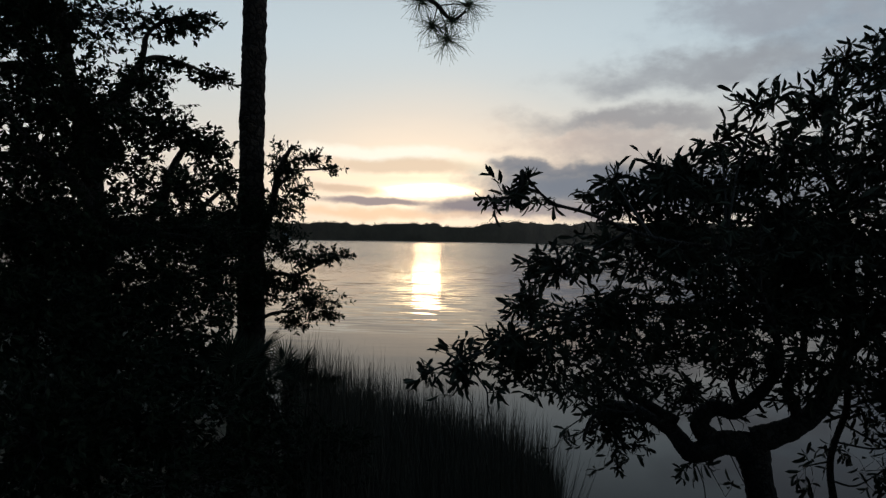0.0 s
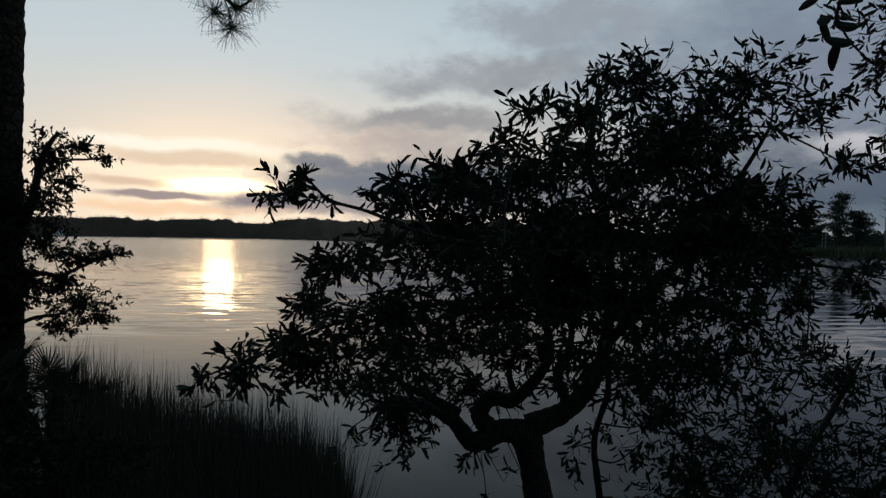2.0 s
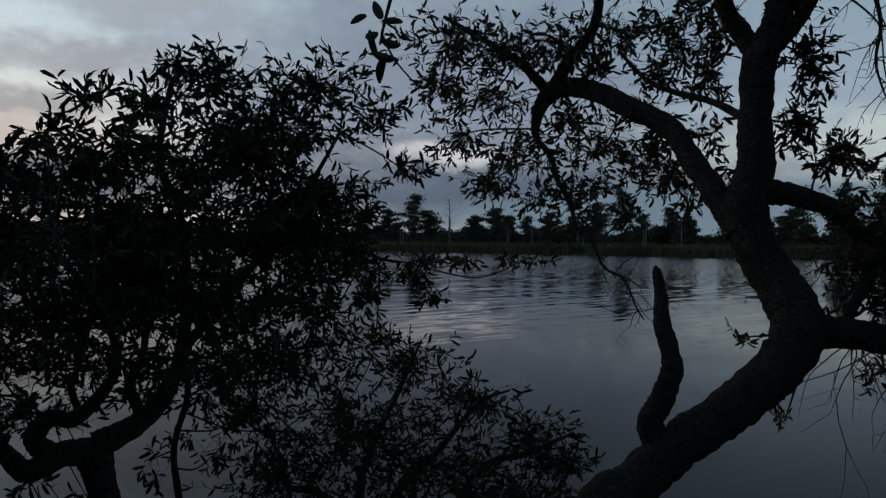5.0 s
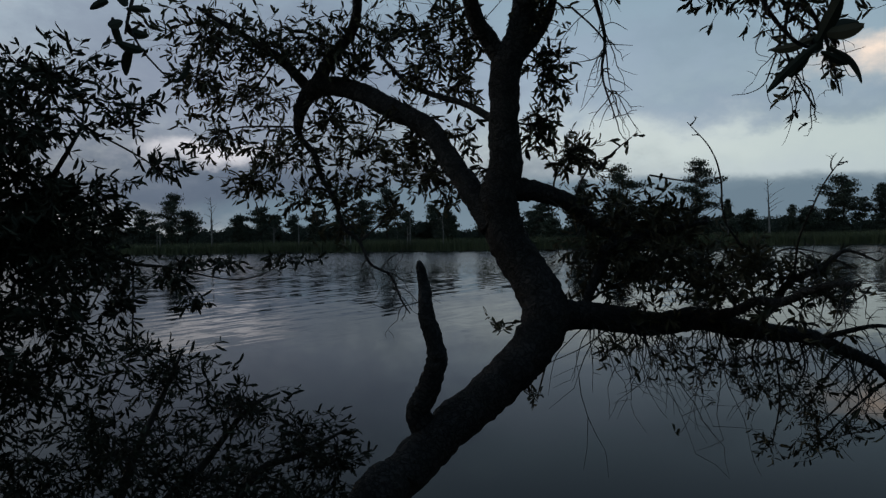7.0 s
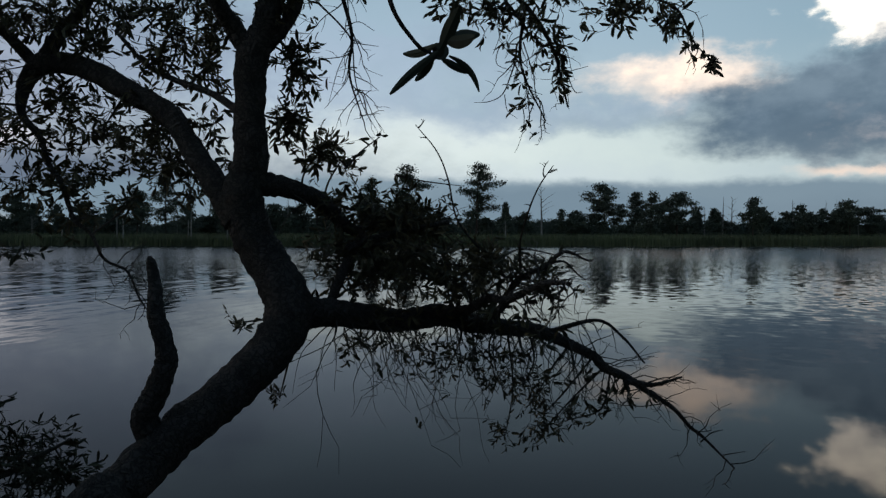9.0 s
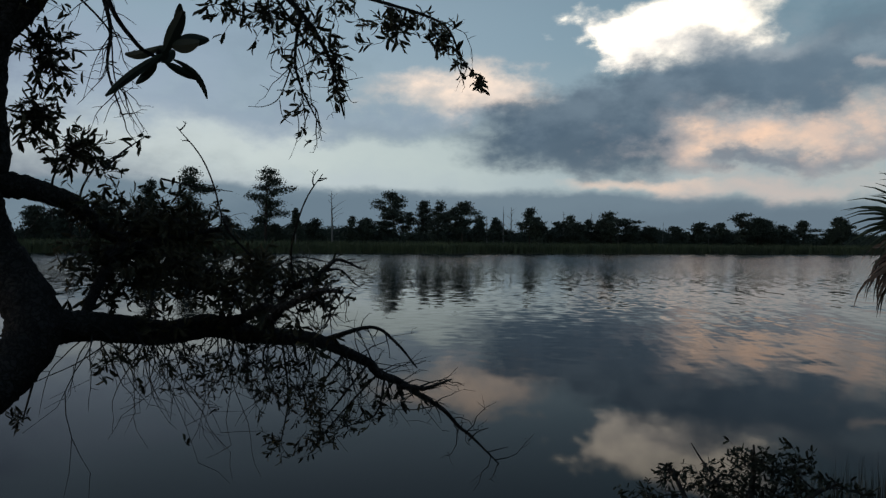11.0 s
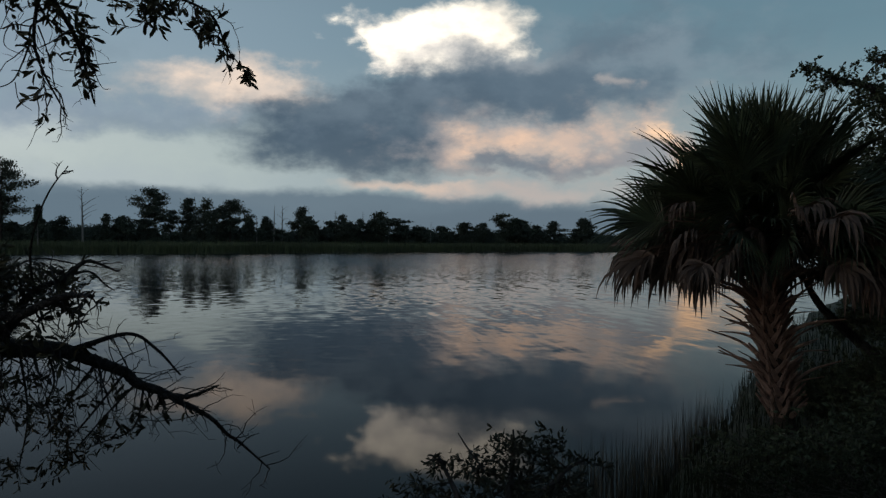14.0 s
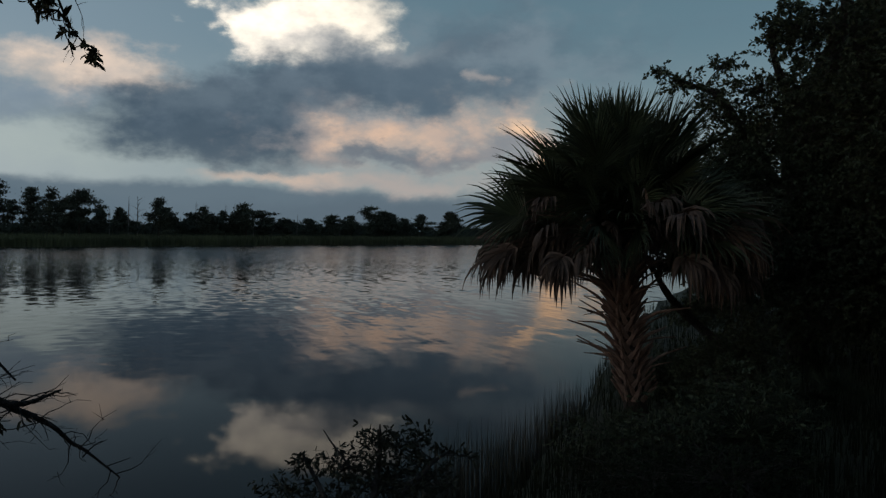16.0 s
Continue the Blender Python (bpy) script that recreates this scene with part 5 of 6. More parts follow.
oak = tree("leaning_oak", rest(3.45, 2.95), "leaning oak with rough bark and a broken stub by the water", "tree", OAK_BARK, OAK_LEAF,
           OAK_LIMBS + OAK_OVERHANG, [(c, 0.92, 1.0) for c in OAK_TOP] + [(c, 0.72, 0.85) for c in OAK_END] + [(c, 1.5, 0.95) for c in OAK_RIGHT] + [(c, 0.4, 0.7) for c in OAK_HANG] + OAK_OVERHANG_LEAF, density=0.34, length=0.078, width=0.024, per_twig=6, branch=0.008,
           rough=0.06, twiggy=((2, 16, (0.1, 0.4)), (3, 14, (0.1, 0.4)), (4, 14, (0.1, 0.4)), (6, 10, (0.1, 0.4)), (7, 10, (0.1, 0.3)), (8, 26, (0.15, 0.6)), (9, 34, (0.15, 0.6)), (10, 20, (0.12, 0.5)), (11, 18, (0.1, 0.35)), (12, 18, (0.1, 0.3)),
           (13, 20, (0.1, 0.3)), (14, 20, (0.08, 0.25)), (15, 14, (0.08, 0.25)), (16, 7, (0.03, 0.1)), (17, 7, (0.03, 0.1)), (5, 12, (0.1, 0.3)), (18, 10, (0.1, 0.3)), (19, 12, (0.1, 0.3)), (20, 12, (0.08, 0.25)), (21, 12, (0.08, 0.25))),
           droops=((10, 0.04, 0.3, 16, (0.5, 0.95), 0.88), (10, 0.1, 0.55, 90, (0.2, 0.62), 0.88), (10, 0.45, 0.75, 16, (0.1, 0.35), 0.75), (18, 0.35, 0.95, 26, (0.15, 0.42), 0.75),
                   (19, 0.05, 0.62, 20, (0.1, 0.28), 0.5), (20, 0.2, 0.9, 10, (0.15, 0.35), 0.85), (2, 0.3, 0.7, 22, (0.1, 0.4), 0.4), (11, 0.3, 1.0, 16, (0.1, 0.4), 0.7), (21, 0.2, 0.9, 10, (0.15, 0.4), 0.92), (9, 0.2, 0.9, 10, (0.1, 0.35), 0.5)))


# bare forked twigs of the oak: points, first and last radius
BARE_A = [
    ([(4.63, 1.58, 4.432), (4.745, 1.494, 4.33), (4.822, 1.466, 4.258), (4.793, 1.436, 4.064), (4.864, 1.43, 3.945), (4.939, 1.397, 3.831)], 0.006, 0.0018),
    ([(4.751, 1.436, 4.239), (4.786, 1.529, 4.116), (4.833, 1.613, 3.924)], 0.003, 0.0012),
    ([(4.751, 1.436, 4.239), (4.844, 1.317, 4.233)], 0.003, 0.0014),
    ([(4.719, 1.457, 4.321), (4.776, 1.403, 4.356), (4.853, 1.346, 4.323)], 0.003, 0.0014),
    ([(4.793, 1.436, 4.064), (4.862, 1.385, 4.042), (4.928, 1.348, 4.006)], 0.003, 0.0014),
    ([(4.825, 1.419, 3.939), (4.852, 1.478, 3.896), (4.888, 1.529, 3.812)], 0.003, 0.0012),
]
BARE_B = [
    ([(5.39, 0.741, 4.637), (5.479, 0.667, 4.532), (5.557, 0.607, 4.44), (5.486, 0.658, 4.355), (5.542, 0.677, 4.279), (5.598, 0.725, 4.174), (5.53, 0.758, 4.062), (5.559, 0.848, 4.026), (5.577, 0.947, 4.028)], 0.009, 0.0016),
    ([(5.486, 0.658, 4.355), (5.507, 0.763, 4.357), (5.563, 0.803, 4.263), (5.514, 0.699, 4.201)], 0.004, 0.0016),
    ([(5.504, 0.67, 4.27), (5.564, 0.635, 4.217), (5.628, 0.627, 4.11), (5.577, 0.553, 4.006), (5.642, 0.502, 3.901)], 0.005, 0.0016),
    ([(5.533, 0.745, 4.059), (5.591, 0.738, 3.971), (5.649, 0.686, 3.927)], 0.003, 0.0013),
]
BARE_C = [
    ([(5.48, 0.594, 4.42), (5.55, 0.514, 4.36), (5.614, 0.432, 4.316), (5.568, 0.372, 4.185), (5.635, 0.325, 4.078), (5.68, 0.284, 4.08)], 0.006, 0.0016),
    ([(5.537, 0.422, 4.298), (5.599, 0.421, 4.203), (5.672, 0.374, 4.069), (5.61, 0.357, 3.963)], 0.004, 0.0015),
    ([(5.568, 0.372, 4.185), (5.614, 0.243, 4.223)], 0.003, 0.0013),
    ([(5.537, 0.422, 4.298), (5.558, 0.372, 4.406), (5.614, 0.288, 4.382)], 0.003, 0.0013),
    ([(5.551, 0.614, 4.095), (5.613, 0.522, 4.062)], 0.0025, 0.0012),
]
BARE_D = [
    ([(5.645, 0.071, 2.343), (5.682, 0.01, 2.31), (5.709, 0.004, 2.235)], 0.026, 0.018),
    ([(5.643, -0.128, 2.297), (5.688, -0.215, 2.321), (5.728, -0.325, 2.327)], 0.006, 0.002),
    ([(5.564, -0.428, 1.977), (5.613, -0.492, 2.025), (5.653, -0.557, 2.035)], 0.005, 0.002),
    ([(5.539, -0.55, 1.917), (5.575, -0.675, 1.939)], 0.004, 0.0015),
    ([(5.624, 0.576, 2.544), (5.649, 0.556, 2.423), (5.669, 0.582, 2.324)], 0.005, 0.002),
    ([(5.646, 0.345, 2.48), (5.663, 0.3, 2.316), (5.687, 0.256, 2.209), (5.638, 0.116, 2.319)], 0.005, 0.0016),
    ([(5.642, 0.438, 2.535), (5.647, 0.449, 2.323)], 0.004, 0.0018),
    ([(5.658, 0.186, 2.463), (5.713, 0.284, 2.633), (5.745, 0.405, 2.666)], 0.004, 0.0016),
]
BARE_E = [
    ([(5.451, 0.758, 3.041), (5.518, 0.631, 3.105), (5.591, 0.411, 3.064), (5.529, 0.224, 3.045)], 0.007, 0.002),
    ([(5.466, 0.644, 2.905), (5.528, 0.47, 2.813), (5.566, 0.383, 2.675)], 0.006, 0.002),
    ([(5.495, 0.501, 3.002), (5.553, 0.383, 3.031), (5.599, 0.297, 2.95), (5.522, 0.24, 2.921)], 0.009, 0.003),
]
BARE_F = [
    ([(5.066, 1.614, 3.579), (5.132, 1.533, 3.692), (5.199, 1.441, 3.782)], 0.008, 0.003),
    ([(5.178, 1.334, 3.548), (5.266, 1.203, 3.518), (5.34, 1.1, 3.504), (5.295, 0.964, 3.486)], 0.006, 0.002),
    ([(5.085, 1.605, 3.109), (5.167, 1.511, 3.159), (5.287, 1.3, 3.22), (5.286, 1.031, 3.271)], 0.026, 0.014),
]
for rows in (BARE_A, BARE_B, BARE_C, BARE_D, BARE_E, BARE_F):
    for k, (pts, wide, thin) in enumerate(rows):
        g = Geo()
        tube(g, pts, list(np.linspace(wide, thin, len(pts))), 7, 5, 0.05, k)
        part("twig", g, OAK_BARK, oak, "bare crooked twig", smooth=True)


def near_spray(centre, right, rows, parent):
    """Broad leaves at the end of a twig: rows of (start across, start up, end across, end up, half width, sag)."""
    spray = Geo()
    tube(spray, [np.array(centre) + (0, 0, 0.012), np.array(centre), np.array(centre) - (0, 0, 0.008)], [0.003, 0.003, 0.002], 6, 3)
    stalk = part("leaf_spray", spray, OAK_BARK, parent, "spray of broad leaves at a twig's end")
    right, up = np.array(right), np.array((0.0, 0.0, 1.0))
    deep = np.cross(right, up)
    for k, (ax, az_, bx, bz, half, sag) in enumerate(rows):
        a = np.array(centre) + right * ax + up * az_ + deep * (0.006 * (k % 3 - 1))
        b = np.array(centre) + right * bx + up * bz + deep * (0.02 * ((k * 2) % 5 - 2))
        way = unit(b - a)
        side = unit(np.cross(way, deep + 0.5 * way))
        nor = np.cross(way, side)
        verts = []
        for s in np.linspace(0, 1, 10):
            w = half * max(0.08, math.sin(math.pi * (0.04 + 0.93 * s)) ** 0.6)
            c = a + (b - a) * s + side * sag * 4 * s * (1 - s)
            verts += [c - side * w + nor * 0.35 * w, c, c + side * w + nor * 0.35 * w]
        g = Geo()
        g.add(np.array(verts), [[3 * q + j, 3 * q + j + 1, 3 * q + j + 4, 3 * q + j + 3] for q in range(9) for j in (0, 1)])
        part("leaf", g, BAY_LEAF, stalk)


near_spray((2.038, 0.159, 3.489), (0.19, -0.982, 0.0), [
    (0.0, -0.004, 0.016, 0.022, 0.011, 0.0), (-0.004, 0.004, 0.014, 0.012, 0.012, 0.0), (0.006, 0.004, -0.0653, -0.0685, 0.0069, 0.0025),
    (0.021, -0.001, 0.0685, -0.056, 0.005, -0.01), (0.0085, 0.009, 0.0385, 0.0665, 0.0112, 0.0), (0.001, 0.014, -0.0565, 0.0115, 0.0075, -0.005),
    (-0.004, -0.011, -0.0315, -0.041, 0.0063, 0.0), (0.016, 0.0215, 0.0635, 0.0165, 0.0112, 0.0037), (0.011, -0.0085, 0.051, -0.026, 0.0063, 0.0),
    (0.0235, 0.029, 0.0335, 0.0765, 0.0075, 0.0), (0.026, 0.0215, 0.0685, 0.0415, 0.0112, -0.0037), (0.001, -0.001, -0.024, -0.0285, 0.0063, 0.0)], oak)
g = Geo()
kind, pts, rad = [
    ("limb", [(2.432, 2.003, 4.534), (2.25, 1.976, 4.093), (2.156, 1.93, 3.893), (2.126, 1.918, 3.804)], [0.0086, 0.0068, 0.0055, 0.0036]),
][0]
tube(g, [OAK_OVERHANG[0][1][1]] + pts, [0.03] + rad, 6, 5, 0.04)
part("limb", g, OAK_BARK, oak, smooth=True)
near_spray((2.127, 1.913, 3.819), (0.87, -0.49, 0.0), [
    (-0.045, 0.071, -0.09, 0.054, 0.011, 0.004), (-0.036, 0.027, -0.009, -0.06, 0.011, 0.004), (0.0, 0.054, 0.06, 0.045, 0.011, -0.004),
    (0.0, 0.0, 0.0625, -0.009, 0.014, 0.004), (-0.027, -0.04, 0.045, -0.0625, 0.014, 0.005), (0.012, -0.05, 0.0, -0.125, 0.014, 0.006),
    (0.125, -0.143, 0.17, -0.07, 0.008, 0.012), (-0.01, 0.02, -0.05, -0.01, 0.014, 0.0), (0.0, 0.06, -0.02, 0.12, 0.015, 0.0)], oak)
g = Geo()
tube(g, [(2.127, 1.913, 3.84), (2.16, 1.89, 3.76), (2.225, 1.855, 3.68)], [0.004, 0.003, 0.002], 6, 5, 0.04)
part("twig", g, OAK_BARK, oak, smooth=True)

# ---------------------------------------------------------------- pine
rng = np.random.default_rng(23)
px, py, _ = (-2.003, 7.892, 3.128)
pz = float(height(px, py)) - 0.1
pine = thing("pine_tree", (px, py, pz), "tall straight pine trunk with dark plated bark", "tree")
g = Geo()
zs = np.linspace(pz, 13, 90)
tube(g, [(px + 0.02 * math.sin(z * 1.3), py + 0.015 * math.cos(z * 1.7), z) for z in zs], [0.15 - 0.006 * (z - pz) for z in zs], 22, 4, 0.06, 3)
part("trunk", g, PINE_BARK, pine)
kind, pts, rad = [
    ("limb", [(-0.185, 5.557, 6.301), (-0.084, 5.327, 5.423), (0.01, 5.244, 4.961), (0.168, 5.256, 4.808), (0.264, 5.289, 4.719), (0.362, 5.279, 4.774)], [0.0429, 0.0302, 0.0207, 0.0164, 0.0123, 0.0082]),
][0]
g = Geo()
tube(g, [(px, py, 9.0), (px + 0.8, py - 0.8, 8.6)] + pts, [0.06, 0.05] + rad, 6, 5, 0.03)
branch = part("limb", g, PINE_BARK, pine, smooth=True)
g, tw = Geo(), Geo()
for c in ((0.127, 5.289, 4.681), (0.264, 5.289, 4.719), (0.382, 5.266, 4.817), (0.052, 5.234, 4.841), (0.224, 5.321, 4.591)):
    n = 120
    base = np.array(c) + rng.normal(size=(n, 3)) * 0.012
    way = unit(rng.normal(size=(n, 3)) + (0, 0, -0.25))
    tuft = Geo()
    sticks(tuft, base, base + way * rng.uniform(0.13, 0.2, (n, 1)), 0.0018, 0.0007)
    part("needle_tuft", tuft, NEEDLE, branch, "tuft of long green needles")
    sticks(tw, np.array([pts[3]]), np.array([c]), 0.006, 0.004)
part("twigwork", tw, TWIG, pine)
crown = Geo()
for i in range(26):
    z = rng.uniform(10.0, 13.0)
    a = rng.uniform(0, 6.28)
    c = np.array([px + math.cos(a) * rng.uniform(0.6, 2.4), py + math.sin(a) * rng.uniform(0.6, 2.4), z])
    n = 90
    base = c + rng.normal(size=(n, 3)) * 0.16
    sticks(crown, base, base + unit(rng.normal(size=(n, 3))) * 0.2, 0.0015, 0.0006)
part("crown", crown, NEEDLE, pine)

# ---------------------------------------------------------------- trees and thicket beside the pine
rng = np.random.default_rng(24)
LEFT_LIMBS = [
    ("trunk", [(-3.6, 6.3, 0.9), (-2.666, 5.99, 1.6), (-2.707, 6.102, 2.233), (-2.774, 6.129, 2.796), (-2.762, 6.146, 3.365), (-2.869, 6.155, 3.98), (-2.986, 6.098, 4.582), (-3.036, 6.012, 5.21)], [0.2, 0.1356, 0.1147, 0.1043, 0.0886, 0.074, 0.059, 0.0435]),
    ("limb", [(-2.78, 6.137, 3.033), (-2.574, 6.36, 3.178), (-2.43, 6.645, 3.486), (-2.401, 6.752, 3.749), (-2.297, 6.879, 4.022), (-2.109, 6.948, 4.084)], [0.0626, 0.0582, 0.0489, 0.0386, 0.0279, 0.0168]),
    ("limb", [(-2.762, 6.146, 3.365), (-2.855, 5.965, 3.634), (-3.034, 5.716, 3.879), (-3.203, 5.555, 4.204)], [0.0626, 0.0514, 0.0355, 0.0253]),
]
LEFT_LIMBS += [
    ("limb", [(-2.869, 6.155, 3.98), (-2.75, 6.392, 4.354), (-2.614, 6.608, 4.746), (-2.574, 6.673, 5.015), (-2.395, 6.717, 5.153), (-2.072, 6.829, 5.234)], [0.0529, 0.0435, 0.0279, 0.0226, 0.017, 0.0085]),
    ("limb", [(-2.75, 6.392, 4.354), (-2.561, 6.627, 4.775), (-2.294, 6.859, 4.776), (-1.976, 7.017, 4.625)], [0.0326, 0.0223, 0.017, 0.0085]),
    ("limb", [(-2.431, 6.65, 3.282), (-2.187, 6.755, 3.39), (-1.942, 6.945, 3.662)], [0.0381, 0.0272, 0.0165]),
]
LEFT_TOP = [
    [(-3.04, 6.19, 5.03, 0.717, 0.198), (-3.1, 5.81, 4.47, 0.417, 0.574), (-2.9, 6.21, 4.27, 0.697, 0.295), (-2.58, 6.56, 4.53, 0.276, 0.22), (-2.26, 6.78, 5.14, 0.311, 0.113), (-2.41, 6.75, 5.03, 0.17, 0.079), (-2.09, 6.96, 4.69, 0.226, 0.113), (-2.39, 6.82, 4.77, 0.226, 0.068), (-2.41, 6.7, 4.15, 0.441, 0.22), (-2.11, 6.96, 4.01, 0.251, 0.196), (-3.22, 5.86, 4.94, 0.322, 0.322)],
]
LEFT_MID = [
    [(-3.04, 5.96, 3.77, 0.574, 0.313), (-2.77, 6.33, 3.91, 0.483, 0.215), (-2.27, 6.71, 3.64, 0.489, 0.196), (-1.94, 6.94, 3.77, 0.121, 0.165), (-2.19, 6.65, 3.23, 0.536, 0.268), (-2.72, 6.17, 3.27, 0.886, 0.313), (-2.91, 5.82, 2.9, 0.76, 0.557), (-2.24, 6.4, 2.84, 0.626, 0.313), (-1.98, 6.84, 2.98, 0.245, 0.435), (-3.15, 5.68, 3.26, 0.405, 0.608), (-2.3, 6.12, 2.52, 0.76, 0.304)],
]
tree("broad_oak", rest(-3.6, 6.3), "dense dark oak with fine leafy twigs on the bank", "tree", OAK_BARK, SHADE_LEAF, LEFT_LIMBS, LEFT_TOP + LEFT_MID,
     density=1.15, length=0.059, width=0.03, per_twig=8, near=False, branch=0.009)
THIN_LIMBS = [
    ("trunk", [(-2.4, 8.1, 0.6), (-2.05, 7.619, 1.21), (-2.058, 7.763, 1.886), (-2.021, 7.852, 2.471), (-1.951, 7.907, 3.009), (-1.786, 7.851, 3.488), (-1.699, 7.851, 3.904), (-1.583, 7.861, 4.131)], [0.13, 0.0989, 0.0866, 0.0742, 0.0618, 0.0428, 0.0305, 0.0183]),
    ("limb", [(-1.984, 7.883, 2.709), (-1.695, 7.769, 2.814), (-1.501, 7.72, 2.796), (-1.3, 7.673, 2.883), (-1.074, 7.524, 2.971), (-0.851, 7.47, 3.021)], [0.0309, 0.0241, 0.0203, 0.0153, 0.0115, 0.0057]),
    ("limb", [(-2.033, 7.822, 2.235), (-1.737, 7.724, 2.393), (-1.491, 7.695, 2.436), (-1.316, 7.748, 2.517), (-1.073, 7.806, 2.528)], [0.0247, 0.0181, 0.0143, 0.0107, 0.006]),
]
THIN_LIMBS += [
    ("limb", [(-1.729, 7.856, 3.726), (-1.502, 7.908, 3.887), (-1.302, 7.956, 3.916), (-1.099, 7.998, 3.957)], [0.0183, 0.0122, 0.0098, 0.0061]),
    ("limb", [(-1.925, 7.917, 3.129), (-2.18, 7.932, 3.487), (-2.34, 7.862, 3.722)], [0.0309, 0.025, 0.0125]),
]
THIN_CROWN = [
    [(-1.64, 7.87, 3.91, 0.22, 0.269), (-1.36, 7.93, 4.03, 0.22, 0.098), (-1.16, 7.99, 3.93, 0.134, 0.061), (-1.7, 7.77, 3.49, 0.302, 0.241), (-1.48, 7.83, 3.67, 0.169, 0.097), (-1.59, 7.6, 3.13, 0.265, 0.2), (-1.32, 7.57, 2.96, 0.209, 0.116), (-1.03, 7.43, 3.02, 0.192, 0.125), (-1.75, 7.64, 2.73, 0.268, 0.238), (-1.5, 7.72, 2.73, 0.215, 0.131), (-1.35, 7.74, 2.52, 0.328, 0.179), (-1.18, 7.77, 2.38, 0.179, 0.095), (-1.49, 7.68, 2.32, 0.215, 0.107), (-2.15, 7.84, 3.31, 0.371, 0.433), (-2.08, 7.84, 2.59, 0.309, 0.309)],
]
tree("slender_oak", rest(-2.4, 8.1), "slender oak behind the pine with sparse leafy branches", "tree", OAK_BARK, SHADE_LEAF, THIN_LIMBS, THIN_CROWN,
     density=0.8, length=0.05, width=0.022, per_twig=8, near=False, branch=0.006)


def shrub(name, clumps, label, seed, mat=SHADE_LEAF, **kw):
    """A low bush: stems that fan from the ground into leafy clumps."""
    global rng
    rng = np.random.default_rng(seed)
    pts = np.array([c for some in clumps for c in some])
    x, y = pts[:, 0].mean(), pts[:, 1].mean()
    z = float(height(x, y)) - 0.05
    top = thing(name, (x, y, z), label, "shrub", "undergrowth on the bank")
    anchors = []
    for cx, cy, cz, r, h in pts:
        bx, by = cx * 0.8 + x * 0.2, cy * 0.8 + y * 0.2
        g = Geo()
        bz = float(height(bx, by)) - 0.08
        tube(g, [(bx, by, bz), ((bx + cx) / 2, (by + cy) / 2, (bz + cz) / 2), (cx, cy, max(cz, bz + 0.2))], [0.025, 0.018, 0.008], 6, 4, 0.05)
        part("stem", g, TWIG, top, smooth=True)
        anchors += [((bx + cx) / 2, (by + cy) / 2, (bz + cz) / 2), (cx, cy, cz)]
    leaf, twig = Geo(), Geo()
    for some in clumps:
        foliage(leaf, twig, some, anchors, **kw)
    part("twigwork", twig, TWIG, top, kind="stuff")
    part("crown", leaf, mat, top, kind="stuff")
    return top


UNDER_A = [
    [(-2.3, 5.17, 2.22, 0.76, 0.358), (-1.92, 6.02, 2.17, 0.541, 0.295), (-2.6, 5.05, 2.63, 0.536, 0.358), (-1.68, 4.74, 1.94, 0.684, 0.362), (-1.6, 6.31, 1.89, 0.304, 0.253), (-2, 4.11, 2.03, 0.559, 0.41)],
]
UNDER_B = [
    [(-1.11, 4.93, 1.76, 0.442, 0.362), (-0.65, 5.25, 1.69, 0.375, 0.25), (-1.14, 5.8, 1.83, 0.277, 0.231), (-1.25, 4.2, 1.77, 0.572, 0.215)],
]
shrub("thicket_bush", UNDER_A, "dense thicket of shrubs under the trees, shade in its colour", 31, density=1.3, length=0.07, width=0.035, near=False)
shrub("thicket_bush", UNDER_B, "low dark bush among the reeds", 32, density=0.8, length=0.06, width=0.026, near=False)


# ---------------------------------------------------------------- palms
def fan_mesh(name, mat, stalk, reach, spread, blades_n, droop, fold, seed, tip_drop=0.3):
    """One palm leaf along +x: a stalk and a costapalmate fan of narrow folded segments that bend down at their tips."""
    g2 = np.random.default_rng(seed)
    g = Geo()
    tube(g, [(0, 0, 0), (stalk * 0.5, 0, stalk * 0.06), (stalk, 0, 0)], [0.018, 0.014, 0.01], 5, 3)
    costa = reach * 0.35
    for i in range(blades_n):
        u = -1 + 2 * i / (blades_n - 1)
        a = u * spread
        root = np.array([stalk + costa * (1 - abs(u)) ** 1.2, 0.02 * u, -droop * 0.25 * (1 - abs(u))])
        ln = reach * (0.62 + 0.38 * math.cos(a * 0.6)) * g2.uniform(0.85, 1.08) - costa * 0.5 * (1 - abs(u))
        way = np.array([math.cos(a), math.sin(a), 0.12 * fold * abs(math.sin(a))])
        side = np.array([-math.sin(a), math.cos(a), 0])
        w = 0.5 * reach * spread / blades_n * 0.72
        pts = []
        for s in (0.0, 0.3, 0.62, 0.85, 1.0):
            bend = -tip_drop * ln * max(0, s - 0.35) ** 1.6 * g2.uniform(0.7, 1.5) - droop * ln * s * s
            c = root + way * ln * s * (1 - 0.12 * s * tip_drop) + np.array([0, 0, bend])
            ww = w * (0.35, 1.0, 0.8, 0.45, 0.08)[(0.0, 0.3, 0.62, 0.85, 1.0).index(s)]
            pts += [c - side * ww + (0, 0, 0.35 * ww), c - (0, 0, 0.35 * ww), c + side * ww + (0, 0, 0.35 * ww)]
        f = []
        for k in range(4):
            b = k * 3
            f += [[b, b + 1, b + 4, b + 3], [b + 1, b + 2, b + 5, b + 4]]
        g.add(np.array(pts), f)
    return g.mesh(name, mat)


